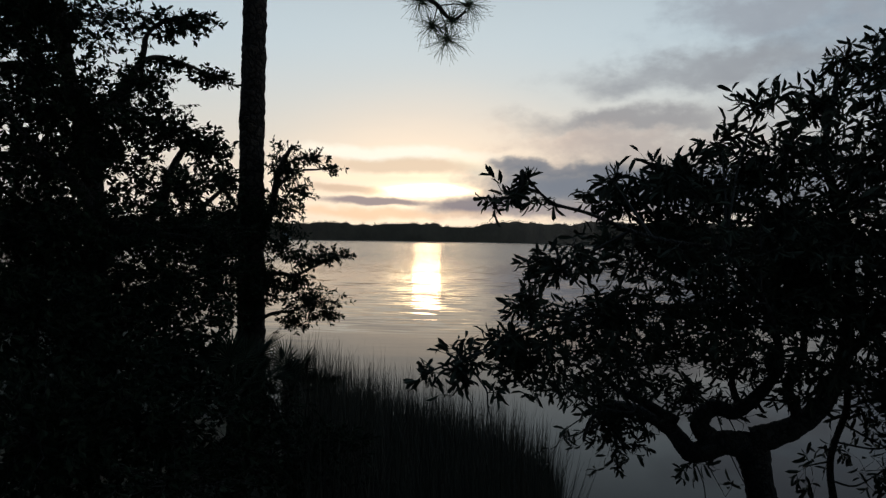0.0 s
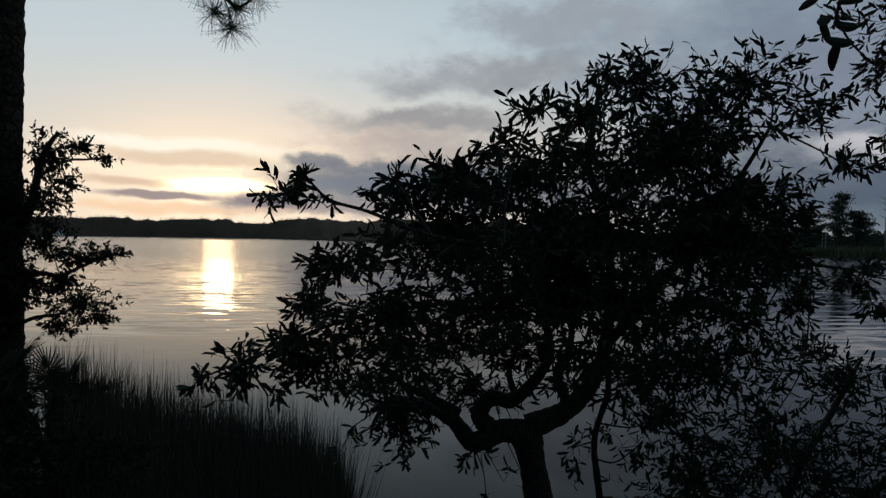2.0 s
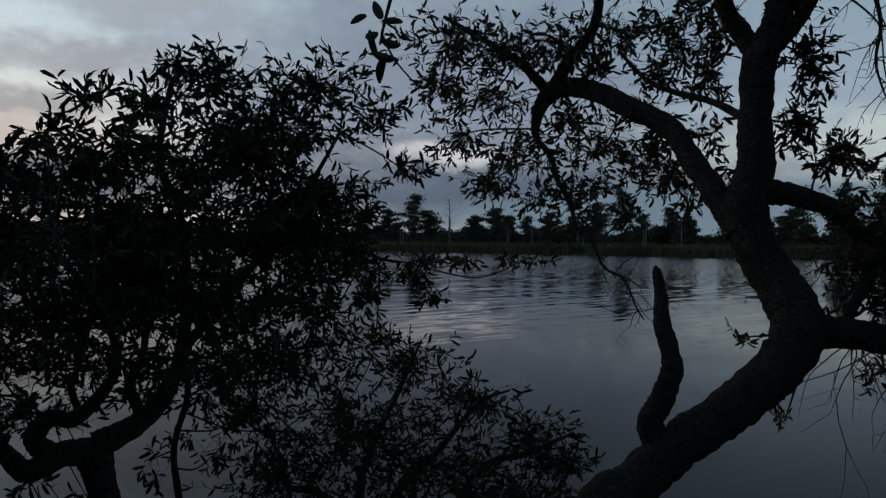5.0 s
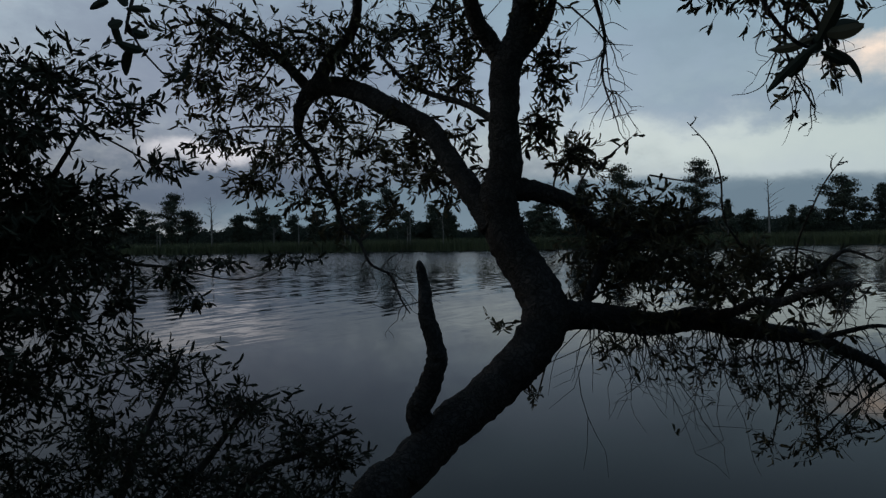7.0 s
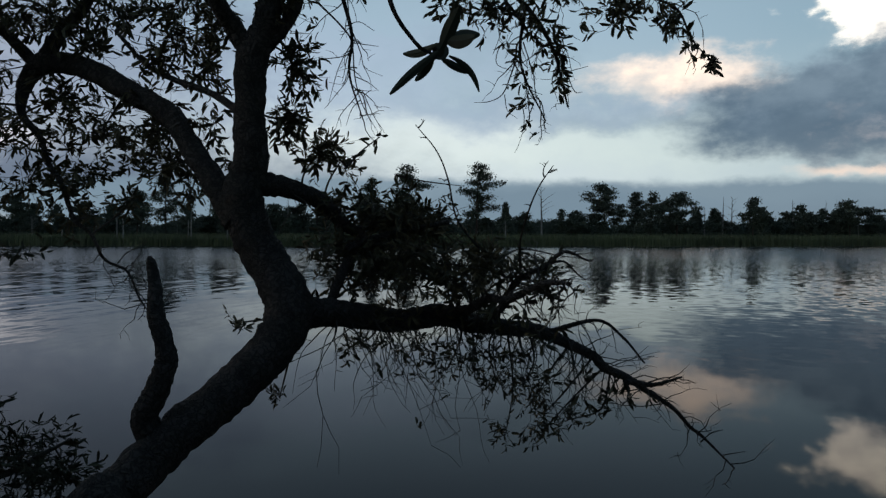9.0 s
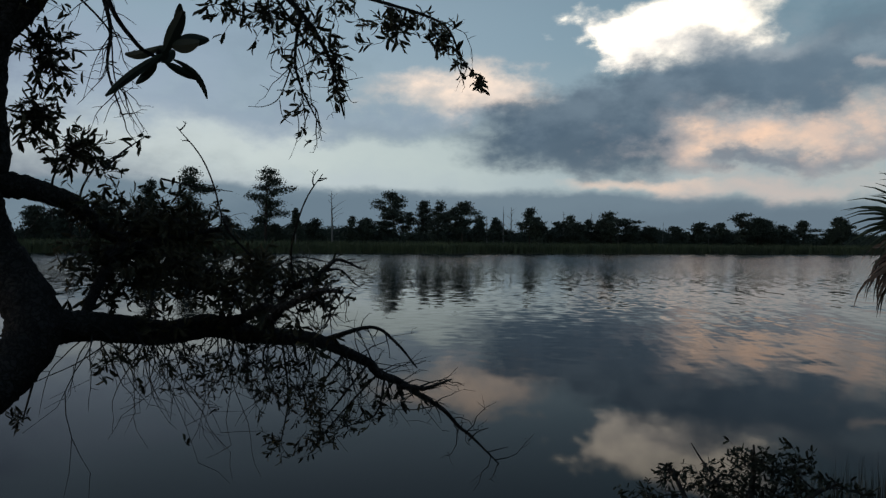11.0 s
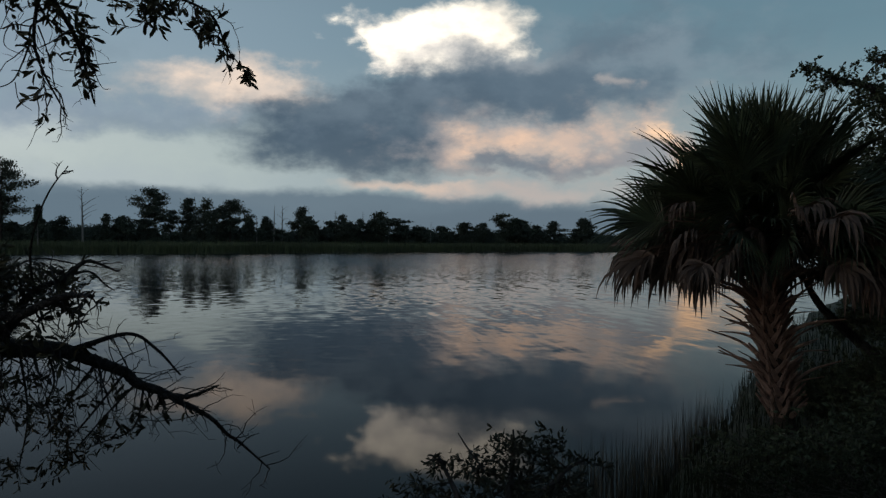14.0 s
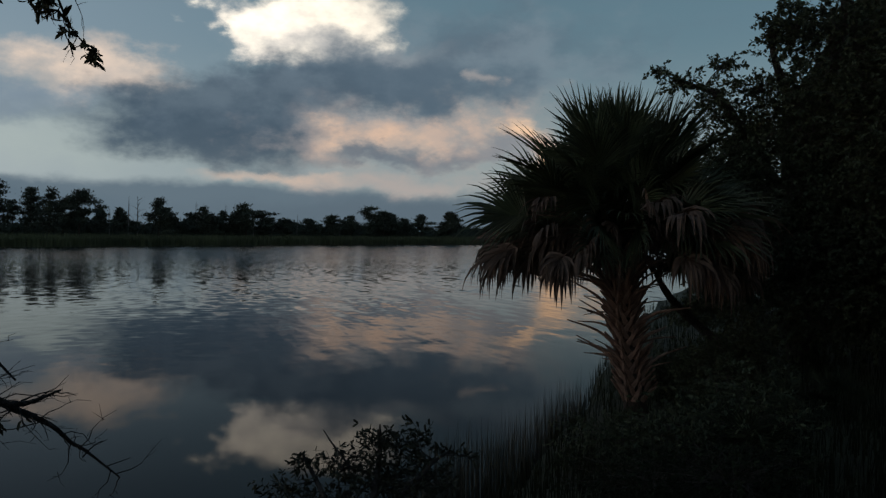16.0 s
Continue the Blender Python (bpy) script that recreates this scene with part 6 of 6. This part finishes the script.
def frond_geo(origin, az, pitch, stalk, reach, n, spread, pull, roll, seed, ragged=1.0):
    """A palm leaf: an arching stalk and a folded fan of narrow segments that gravity bends."""
    g2 = np.random.default_rng(seed)
    g = Geo()
    down = np.array([0, 0, -1.0])
    d = np.array([math.cos(pitch) * math.cos(az), math.cos(pitch) * math.sin(az), math.sin(pitch)])
    p = np.array(origin, float)
    pts = [p]
    for k in range(4):
        p = p + d * stalk / 4
        d = unit(d + down * min(pull, 0.8) * 0.12)
        pts.append(p)
    tube(g, pts, [0.017, 0.015, 0.013, 0.011, 0.008], 5, 2)
    level = unit(np.cross(d, (0, 0, 1.0)) + 1e-6)
    nor = np.cross(level, d)
    side = level * math.cos(roll) + nor * math.sin(roll)
    nor = np.cross(side, d)
    w = 0.5 * reach * spread / n * 1.15
    for i in range(n):
        u = -1 + 2 * (i + 0.5) / n
        a = u * spread + g2.normal() * 0.03
        q = d * math.cos(a) + side * math.sin(a) + nor * 0.3 * abs(math.sin(a))
        c = p + d * 0.28 * reach * (1 - abs(u))
        ln = reach * (1 - 0.3 * abs(u) ** 1.5) * (1 + ragged * g2.uniform(-0.18, 0.1)) - 0.1 * (1 - abs(u))
        fall = pull * (1 + (ragged - 1) * g2.uniform(-0.8, 0.8))
        across = unit(np.cross(q, nor) + 1e-6)
        rows = []
        steps = (0.5, 1.0, 0.85, 0.6, 0.35, 0.06)
        for k, ww in enumerate(steps):
            lift = np.cross(across, q)
            rows += [c - across * w * ww + lift * 0.4 * w * ww, c - lift * 0.4 * w * ww, c + across * w * ww + lift * 0.4 * w * ww]
            c = c + q * ln / 5
            q = unit(q + down * fall * (0.12 + 0.2 * k) * g2.uniform(0.6, 1.4))
        f = []
        for k in range(5):
            b = k * 3
            f += [[b, b + 1, b + 4, b + 3], [b + 1, b + 2, b + 5, b + 4]]
        g.add(np.array(rows), f)
    return g


boot_geo = Geo()
boot_geo.add(np.array([[-0.055, 0, 0], [0.055, 0, 0], [0.05, 0.05, 0.02], [-0.05, 0.05, 0.02],
                       [-0.03, 0.075, 0.2], [0.03, 0.075, 0.2], [0.024, 0.105, 0.2], [-0.024, 0.105, 0.2],
                       [-0.012, 0.15, 0.33], [0.012, 0.15, 0.33], [0.01, 0.165, 0.32], [-0.01, 0.165, 0.32]]),
             [[0, 1, 5, 4], [1, 2, 6, 5], [2, 3, 7, 6], [3, 0, 4, 7], [4, 5, 9, 8], [5, 6, 10, 9], [6, 7, 11, 10], [7, 4, 8, 11], [8, 9, 10, 11], [3, 2, 1, 0]])
BOOT_MESH = boot_geo.mesh("boot", BOOT)
spike = Geo()
tube(spike, [(0, 0.02, 0), (0, 0.25, 0.1), (0, 0.55, 0.12)], [0.022, 0.014, 0.006], 5, 3)
SPIKE_MESH = spike.mesh("leaf_stalk", BOOT)


def cabbage_palm(base, head):
    g2 = np.random.default_rng(41)
    base, head = np.array(base), np.array(head)
    base[2] = float(height(base[0], base[1])) - 0.1
    top = thing("cabbage_palm", base, "cabbage palm with criss-cross leaf bases and brown hanging fronds", "palm")
    g = Geo()
    axis = [base * (1 - u) + head * u + (0.06 * math.sin(3 * u), 0, 0) for u in np.linspace(0, 1, 8)]
    tube(g, axis, [0.17, 0.14, 0.125, 0.125, 0.135, 0.145, 0.15, 0.1], 14, 4, 0.04)
    part("trunk", g, FIBRE, top, "fibrous brown trunk", True)
    tall = np.linalg.norm(head - base)
    rows = 24
    for i in range(rows):
        u = 0.12 + 0.84 * i / rows
        c = base * (1 - u) + head * u + (0.06 * math.sin(3 * u), 0, 0)
        for k in range(9):
            a = 2 * np.pi * (k + 0.5 * (i % 2)) / 9 + g2.normal() * 0.06
            ob = part("boot", BOOT_MESH, None, top)
            s = g2.uniform(0.75, 0.95)
            ob.matrix_basis = Matrix.Translation(Vector(c)) @ Matrix.Rotation(a, 4, "Z") @ Matrix.Translation((0, 0.092, -0.05)) @ Matrix.Rotation(g2.normal() * 0.08 + (0.5 if i % 2 else -0.5), 4, "Y") @ Matrix.Rotation(-0.12, 4, "X") @ Matrix.Diagonal((s * 0.85, s, s * 1.1, 1))
    out = math.atan2(base[1] - O[1], base[0] - O[0])
    for i in range(64):
        u = g2.uniform(0.22, 0.9)
        c = base * (1 - u) + head * u + (0.06 * math.sin(3 * u), 0, 0)
        a = (out if i % 3 else out + math.pi) + g2.normal() * 0.45
        ob = part("leaf_stalk", SPIKE_MESH, None, top, "dry broken leaf stalk")
        ob.matrix_basis = Matrix.Translation(Vector(c)) @ Matrix.Rotation(a, 4, "Z") @ Matrix.Translation((0, 0.1, 0)) @ Matrix.Rotation(g2.normal() * 0.2 + 0.3, 4, "X") @ Matrix.Scale(g2.uniform(0.75, 1.55), 4)
    n = 108
    for i in range(n):
        u = (i + 0.5) / n
        pitch = radians(88 - 90 * u ** 0.85 + g2.normal() * 9)
        stalk = (0.8 + 0.5 * u) * g2.uniform(0.55, 1.08)
        g = frond_geo(head + (0, 0, 0.1 - 0.2 * u), i * 2.39996 + g2.normal() * 0.15, pitch, stalk, g2.uniform(0.8, 1.0), 32, 1.45,
                      0.03 + 0.36 * u, g2.normal() * 0.7, 300 + i)
        part("frond", g, PALM_GREEN, top, "green fan frond")
    for i in range(26):
        g = frond_geo(head + (0, 0, 0.05), i * 2.39996, radians(g2.uniform(5, 60)), g2.uniform(0.3, 0.7), g2.uniform(0.7, 0.95), 36, 1.5,
                      g2.uniform(0.3, 0.6), g2.normal() * 0.9, 700 + i)
        part("frond", g, PALM_GREEN, top, "green fan frond")
    for i in range(150):
        side = out + (math.pi / 2 if i % 2 else -math.pi / 2) + g2.normal() * 0.9
        pitch = radians(24 - 34 * g2.random())
        g = frond_geo(head + (0, 0, -0.05 - 0.2 * g2.random()), side, pitch, g2.uniform(0.6, 1.7), g2.uniform(0.35, 0.8), 12, 1.15,
                      g2.uniform(1.2, 4.2), g2.normal() * 1.2, 500 + i, 1.7)
        part("dead_frond", g, PALM_DEAD, top, "drooping brown dead frond")
    return top


cabbage_palm((8.59, -7.04, 0.75), (8.99, -7.02, 3.37))
SMALL_FANS = [fan_mesh("palmetto_leaf", PALMETTO_GREEN, 0.55, 0.55, 1.9, 22, 0.05, 1, s, 0.15) for s in (7, 8)]


def palmetto(x, y, lift, n, seed, size=1.0):
    g2 = np.random.default_rng(seed)
    z = float(height(x, y)) - 0.05
    top = thing("saw_palmetto", (x, y, z), "low saw palmetto with stiff fan leaves on the bank", "palmetto", "palmettos on the bank")
    g = Geo()
    tube(g, [(x, y, z - 0.1), (x + 0.1, y, z + lift * 0.5), (x + 0.05, y + 0.05, z + lift)], [0.09, 0.08, 0.06], 8, 4, 0.08)
    part("stem", g, FIBRE, top)
    for i in range(n):
        ob = part("fan_leaf", SMALL_FANS[i % 2], None, top)
        ob.matrix_basis = (Matrix.Translation((x + 0.05, y + 0.05, z + lift)) @ Matrix.Rotation(i * 2.39996, 4, "Z")
                           @ Matrix.Rotation(-radians(75 - 70 * i / n + g2.normal() * 6), 4, "Y") @ Matrix.Rotation(g2.normal() * 0.4, 4, "X") @ Matrix.Scale(size * g2.uniform(0.8, 1.1), 4))


p0, p1 = (-1.44, 5.61, 2.47), (-1.45, 7.24, 2.08)
palmetto(p0[0], p0[1], max(0.2, p0[2] - 0.4 - float(height(p0[0], p0[1]))), 11, 51, 0.5)
palmetto(p1[0], p1[1], max(0.2, p1[2] - 0.4 - float(height(p1[0], p1[1]))), 11, 52, 0.5)
for i, (a, r) in enumerate(((137, 8.8), (142, 9.2), (140, 7.4), (145, 9.8))):
    x, y = at_polar(a, r)
    palmetto(x, y, 0.12, 9, 60 + i, 0.5)

# ---------------------------------------------------------------- woods beside the palm
rng = np.random.default_rng(25)
WOOD_LIMBS = [
    ("trunk", [(9.124, -10.887, 1.246), (9.273, -10.916, 2.316), (9.147, -10.925, 3.407), (8.969, -10.862, 4.467), (8.648, -10.791, 5.551), (8.214, -10.536, 6.678)], [0.2413, 0.2011, 0.1697, 0.1387, 0.1082, 0.0775]),
    ("limb", [(9.147, -10.925, 3.407), (9.428, -10.534, 4.128), (9.644, -10.126, 4.846), (9.764, -9.62, 5.451), (10.213, -9.096, 5.745)], [0.1198, 0.0991, 0.0787, 0.0484, 0.0194]),
    ("limb", [(8.969, -10.862, 4.467), (9.102, -10.49, 5.337), (9.09, -10.078, 5.988), (9.034, -10, 6.395)], [0.0991, 0.0787, 0.0484, 0.029]),
    ("limb", [(9.048, -10.845, 4.029), (8.416, -10.889, 4.506), (7.757, -10.802, 4.84), (7.183, -10.879, 5.08)], [0.0991, 0.0775, 0.0563, 0.0369]),
    ("limb", [(9.257, -10.953, 2.681), (9.628, -10.537, 3.129), (10.015, -10.059, 3.401)], [0.1006, 0.0798, 0.0495]),
]
WOOD_CROWN = [
    [(10.34, -8.92, 5.89, 0.213, 0.174), (10.1, -9.23, 5.65, 0.387, 0.213), (9.58, -9.66, 5.95, 0.349, 0.174), (9.77, -9.63, 5.36, 0.484, 0.387), (9.33, -10, 5.5, 0.484, 0.29), (9.05, -10.02, 6.31, 0.232, 0.349), (8.73, -10.23, 6.44, 0.581, 0.484), (9.4, -10.1, 4.64, 0.581, 0.484), (8.18, -10.51, 6.01, 1.049, 0.858), (7.81, -10.74, 5, 1.22, 0.939), (8.75, -10.55, 5.12, 0.871, 0.678), (8.86, -10.6, 4.1, 1.065, 0.775), (9.81, -10.08, 4.04, 0.59, 0.59)],
]
WOOD_LOW = [
    [(9.37, -10.23, 3.22, 0.871, 0.678), (8.5, -10.66, 3.15, 1.239, 0.858), (7.74, -10.81, 3.72, 1.117, 1.024), (9.66, -9.95, 2.49, 0.581, 0.581), (8.77, -10.41, 2.2, 1.144, 0.667), (7.71, -10.69, 2.44, 1.201, 0.924), (7.22, -10.81, 5.31, 1.108, 1.385), (7.13, -10.84, 3.39, 1.09, 1.454), (10.87, -10.13, 1.92, 0.417, 0.313), (10.59, -10.43, 2.23, 0.417, 0.521)],
]
WOOD_LOW += [
    [(10.48, -10.44, 4.48, 0.7, 0.5), (9.84, -10.4, 3.98, 0.8, 0.6), (11.0, -10.69, 3.96, 0.6, 0.45), (9.74, -10.37, 4.93, 0.7, 0.5), (10.05, -10.24, 3.28, 0.8, 0.5), (11.16, -10.56, 3.28, 0.5, 0.4)],
]
wx, wy = WOOD_LIMBS[0][1][0][:2]
WOOD_LIMBS[0] = ("trunk", [(wx, wy, float(height(wx, wy)) - 0.1)] + WOOD_LIMBS[0][1], [0.34] + WOOD_LIMBS[0][2])
tree("spreading_oak", rest(wx, wy), "large dark oak at the edge of the wood behind the palm", "tree", OAK_BARK, WOOD_LEAF, WOOD_LIMBS, [(c, 0.75, 1.0) for c in WOOD_CROWN] + WOOD_LOW,
     density=1.05, length=0.075, width=0.04, per_twig=9, near=False, branch=0.012)
lean = [
    ("trunk", [(8.674, -8.761, 1.533), (8.955, -8.558, 1.882), (9.202, -8.355, 2.172), (9.368, -8.211, 2.436), (9.508, -8.087, 2.786)], [0.0778, 0.0691, 0.0605, 0.0518, 0.0346]),
][0]
lx, ly = lean[1][0][:2]
top = thing("leaning_sapling", rest(lx + 0.4, ly - 0.3), "thin bare trunk leaning behind the palm", "tree")
g = Geo()
tube(g, [(lx + 0.4, ly - 0.3, float(height(lx + 0.4, ly - 0.3)) - 0.1)] + lean[1], [0.1] + lean[2], 8, 5, 0.05)
part("trunk", g, OAK_BARK, top, smooth=True)
UNDER_C = [
    [(8.5, -8.01, 1.16, 0.574, 0.41), (8, -7.85, 1.48, 0.704, 0.469), (7.77, -8.12, 1.78, 0.469, 0.626), (7.18, -5.64, 1.07, 0.696, 0.253), (6.56, -5.9, 1.21, 0.733, 0.366), (5.73, -5.8, 1.54, 0.559, 0.503)],
]
UNDER_D = [
    [(7.44, -5.36, 0.79, 0.32, 0.167), (5.86, -4.8, 1.13, 0.73, 0.209), (4.93, -4.68, 1.44, 0.647, 0.277)],
]
shrub("thicket_bush", UNDER_C, "dark bush under the wood's edge beside the palm", 33, WOOD_LEAF, density=0.9, length=0.06, width=0.026, near=False)
UNDER_E = [
    [(9.3, -8.4, 1.05, 0.7, 0.5), (8.93, -8.6, 1.1, 0.8, 0.5), (8.2, -8.5, 1.2, 0.7, 0.5)],
]
shrub("thicket_bush", UNDER_E, "dense dark undergrowth behind the palm", 35, WOOD_LEAF, density=1.1, length=0.06, width=0.026, near=False)
shrub("thicket_bush", UNDER_D, "low dark growth at the foot of the bank", 34, density=0.8, length=0.05, width=0.02, near=False)
SHORE_STEMS = [
    ("stem", [(5.3, -2.5, 0), (5.247, -1.99, 1.348), (5.409, -2.09, 1.563), (5.562, -2.19, 1.803), (5.601, -2.204, 1.962)], [0.03, 0.0298, 0.0228, 0.0155, 0.0058]),
    ("stem", [(5.3, -2.45, 0), (5.33, -1.835, 1.406), (5.561, -1.76, 1.659), (5.637, -1.686, 1.827)], [0.03, 0.0223, 0.0152, 0.0076]),
    ("stem", [(5.35, -2.6, 0), (5.29, -2.197, 1.377), (5.406, -2.446, 1.675), (5.451, -2.654, 1.774)], [0.03, 0.0228, 0.0155, 0.0079]),
    ("stem", [(5.51, -1.973, 1.726), (5.584, -1.881, 1.861), (5.63, -1.826, 1.958)], [0.0076, 0.0061, 0.003]),
]
SHORE_CROWN = [
    [(5.57, -2.19, 1.84, 0.194, 0.139), (5.48, -2.4, 1.84, 0.174, 0.155), (5.53, -1.9, 1.73, 0.266, 0.114), (5.62, -1.68, 1.78, 0.114, 0.091), (5.5, -2.21, 1.63, 0.426, 0.174), (5.51, -1.56, 1.64, 0.186, 0.089), (5.45, -2.65, 1.76, 0.095, 0.063), (5.38, -2.76, 1.73, 0.055, 0.039), (5.39, -2.44, 1.61, 0.271, 0.116), (5.47, -1.88, 1.53, 0.57, 0.114)],
]
tree("shore_shrub", rest(5.3, -2.5), "small leafy shrub standing at the water's edge", "shrub", TWIG, BAY_LEAF, SHORE_STEMS, SHORE_CROWN,
     density=0.4, length=0.05, width=0.019, per_twig=6)


# ---------------------------------------------------------------- mostly unseen wood, added to block light from behind the viewer
def shading_woods():
    global rng
    rng = np.random.default_rng(77)
    g = Geo()
    n = 16000
    a = rng.uniform(141, 322, n)
    rad = np.interp(a, [141, 150, 165, 300, 322], [19, 13, 8.5, 8.5, 10.5])
    r = rad + rng.uniform(-1.2, 0.6, n)
    z = 0.6 + 7.4 * rng.random(n)
    base = np.stack([O[0] + r * np.sin(np.radians(a)), O[1] + r * np.cos(np.radians(a)), z], -1)
    leaves(g, base, rng.normal(size=(n, 3)), 0.3 * rng.uniform(0.5, 1.2, n), 0.22 * rng.uniform(0.5, 1.2, n), False)
    aa = np.arange(141, 322.1, 1.5)
    rr = np.interp(aa, [141, 150, 165, 300, 322], [19, 13, 8.5, 8.5, 10.5]) + 0.5 + 0.5 * np.sin(aa * 0.9)
    k = len(aa)
    rows = [np.stack([O[0] + (rr - inn) * np.sin(np.radians(aa)), O[1] + (rr - inn) * np.cos(np.radians(aa)), zz + 0.5 * np.sin(aa * 0.7) + 0 * aa], -1)
            for inn, zz in ((0, -0.6), (0.3, 2.5), (0.2, 4.5), (0.6, 6.0), (1.2, 6.8))]
    f = [[q * k + i, q * k + i + 1, (q + 1) * k + i + 1, (q + 1) * k + i] for q in range(4) for i in range(k - 1)]
    g.add(np.concatenate(rows), f)
    # loose leaves added overhead, out of view, to dim the light from above
    m = 1100
    c = np.stack([O[0] + rng.normal(size=m) * 3.2 + 0.5, O[1] + rng.normal(size=m) * 3.2 - 0.8, rng.uniform(9.0, 10.5, m)], -1)
    leaves(g, c, rng.normal(size=(m, 3)) * (1, 1, 0.4), 0.35, 0.3, False)
    return tagged(part("shade_woods", g, SHADE_LEAF, None, "added wood and overhead leaves that shade the bank from behind", kind="stuff"), category="woods")


shading_woods()


# ---------------------------------------------------------------- a small white house on the sunset shore
def far_house(az):
    r = float(np.interp(az, FAR_AZ, FAR_R)) + 3.0
    x, y = at_polar(az, r)
    z = float(height(x, y)) - 0.1
    top = thing("lake_house", (x, y, z), "small white house at the foot of the far wood", "house")
    turn = Matrix.Translation((x, y, z)) @ Matrix.Rotation(radians(-az), 4, "Z")

    def box(name, mat, lo, hi, parent):
        g = Geo()
        c = np.array([[a, b, e] for a in (lo[0], hi[0]) for b in (lo[1], hi[1]) for e in (lo[2], hi[2])])
        c = np.array([turn @ Vector(q) for q in c])
        g.add(c, [[0, 1, 3, 2], [4, 6, 7, 5], [0, 4, 5, 1], [2, 3, 7, 6], [0, 2, 6, 4], [1, 5, 7, 3]])
        return part(name, g, mat, parent)

    wall = box("wall", WHITE, (-4, 0, 0), (4, 5, 3.4), top)
    g = Geo()
    pts = [(-4.5, -0.5, 3.4), (4.5, -0.5, 3.4), (4.5, 5.5, 3.4), (-4.5, 5.5, 3.4), (-4.5, 2.5, 5.4), (4.5, 2.5, 5.4)]
    g.add(np.array([turn @ Vector(q) for q in pts]), [[0, 1, 5, 4], [2, 3, 4, 5], [0, 4, 3], [1, 2, 5], [0, 3, 2, 1]])
    part("roof", g, ROOF, top)
    door = box("door", ROOF, (-0.5, -0.06, 0), (0.5, 0.0, 2.1), top)
    box("handle", GLASS, (0.35, -0.12, 1.0), (0.42, -0.06, 1.1), door)
    for dx in (-2.8, 1.8):
        pane = box("window", GLASS, (dx, -0.06, 1.0), (dx + 1.1, 0.0, 2.3), top)
        box("sill", WHITE, (dx - 0.1, -0.16, 0.92), (dx + 1.2, 0.0, 1.0), pane)


far_house(-15.86)
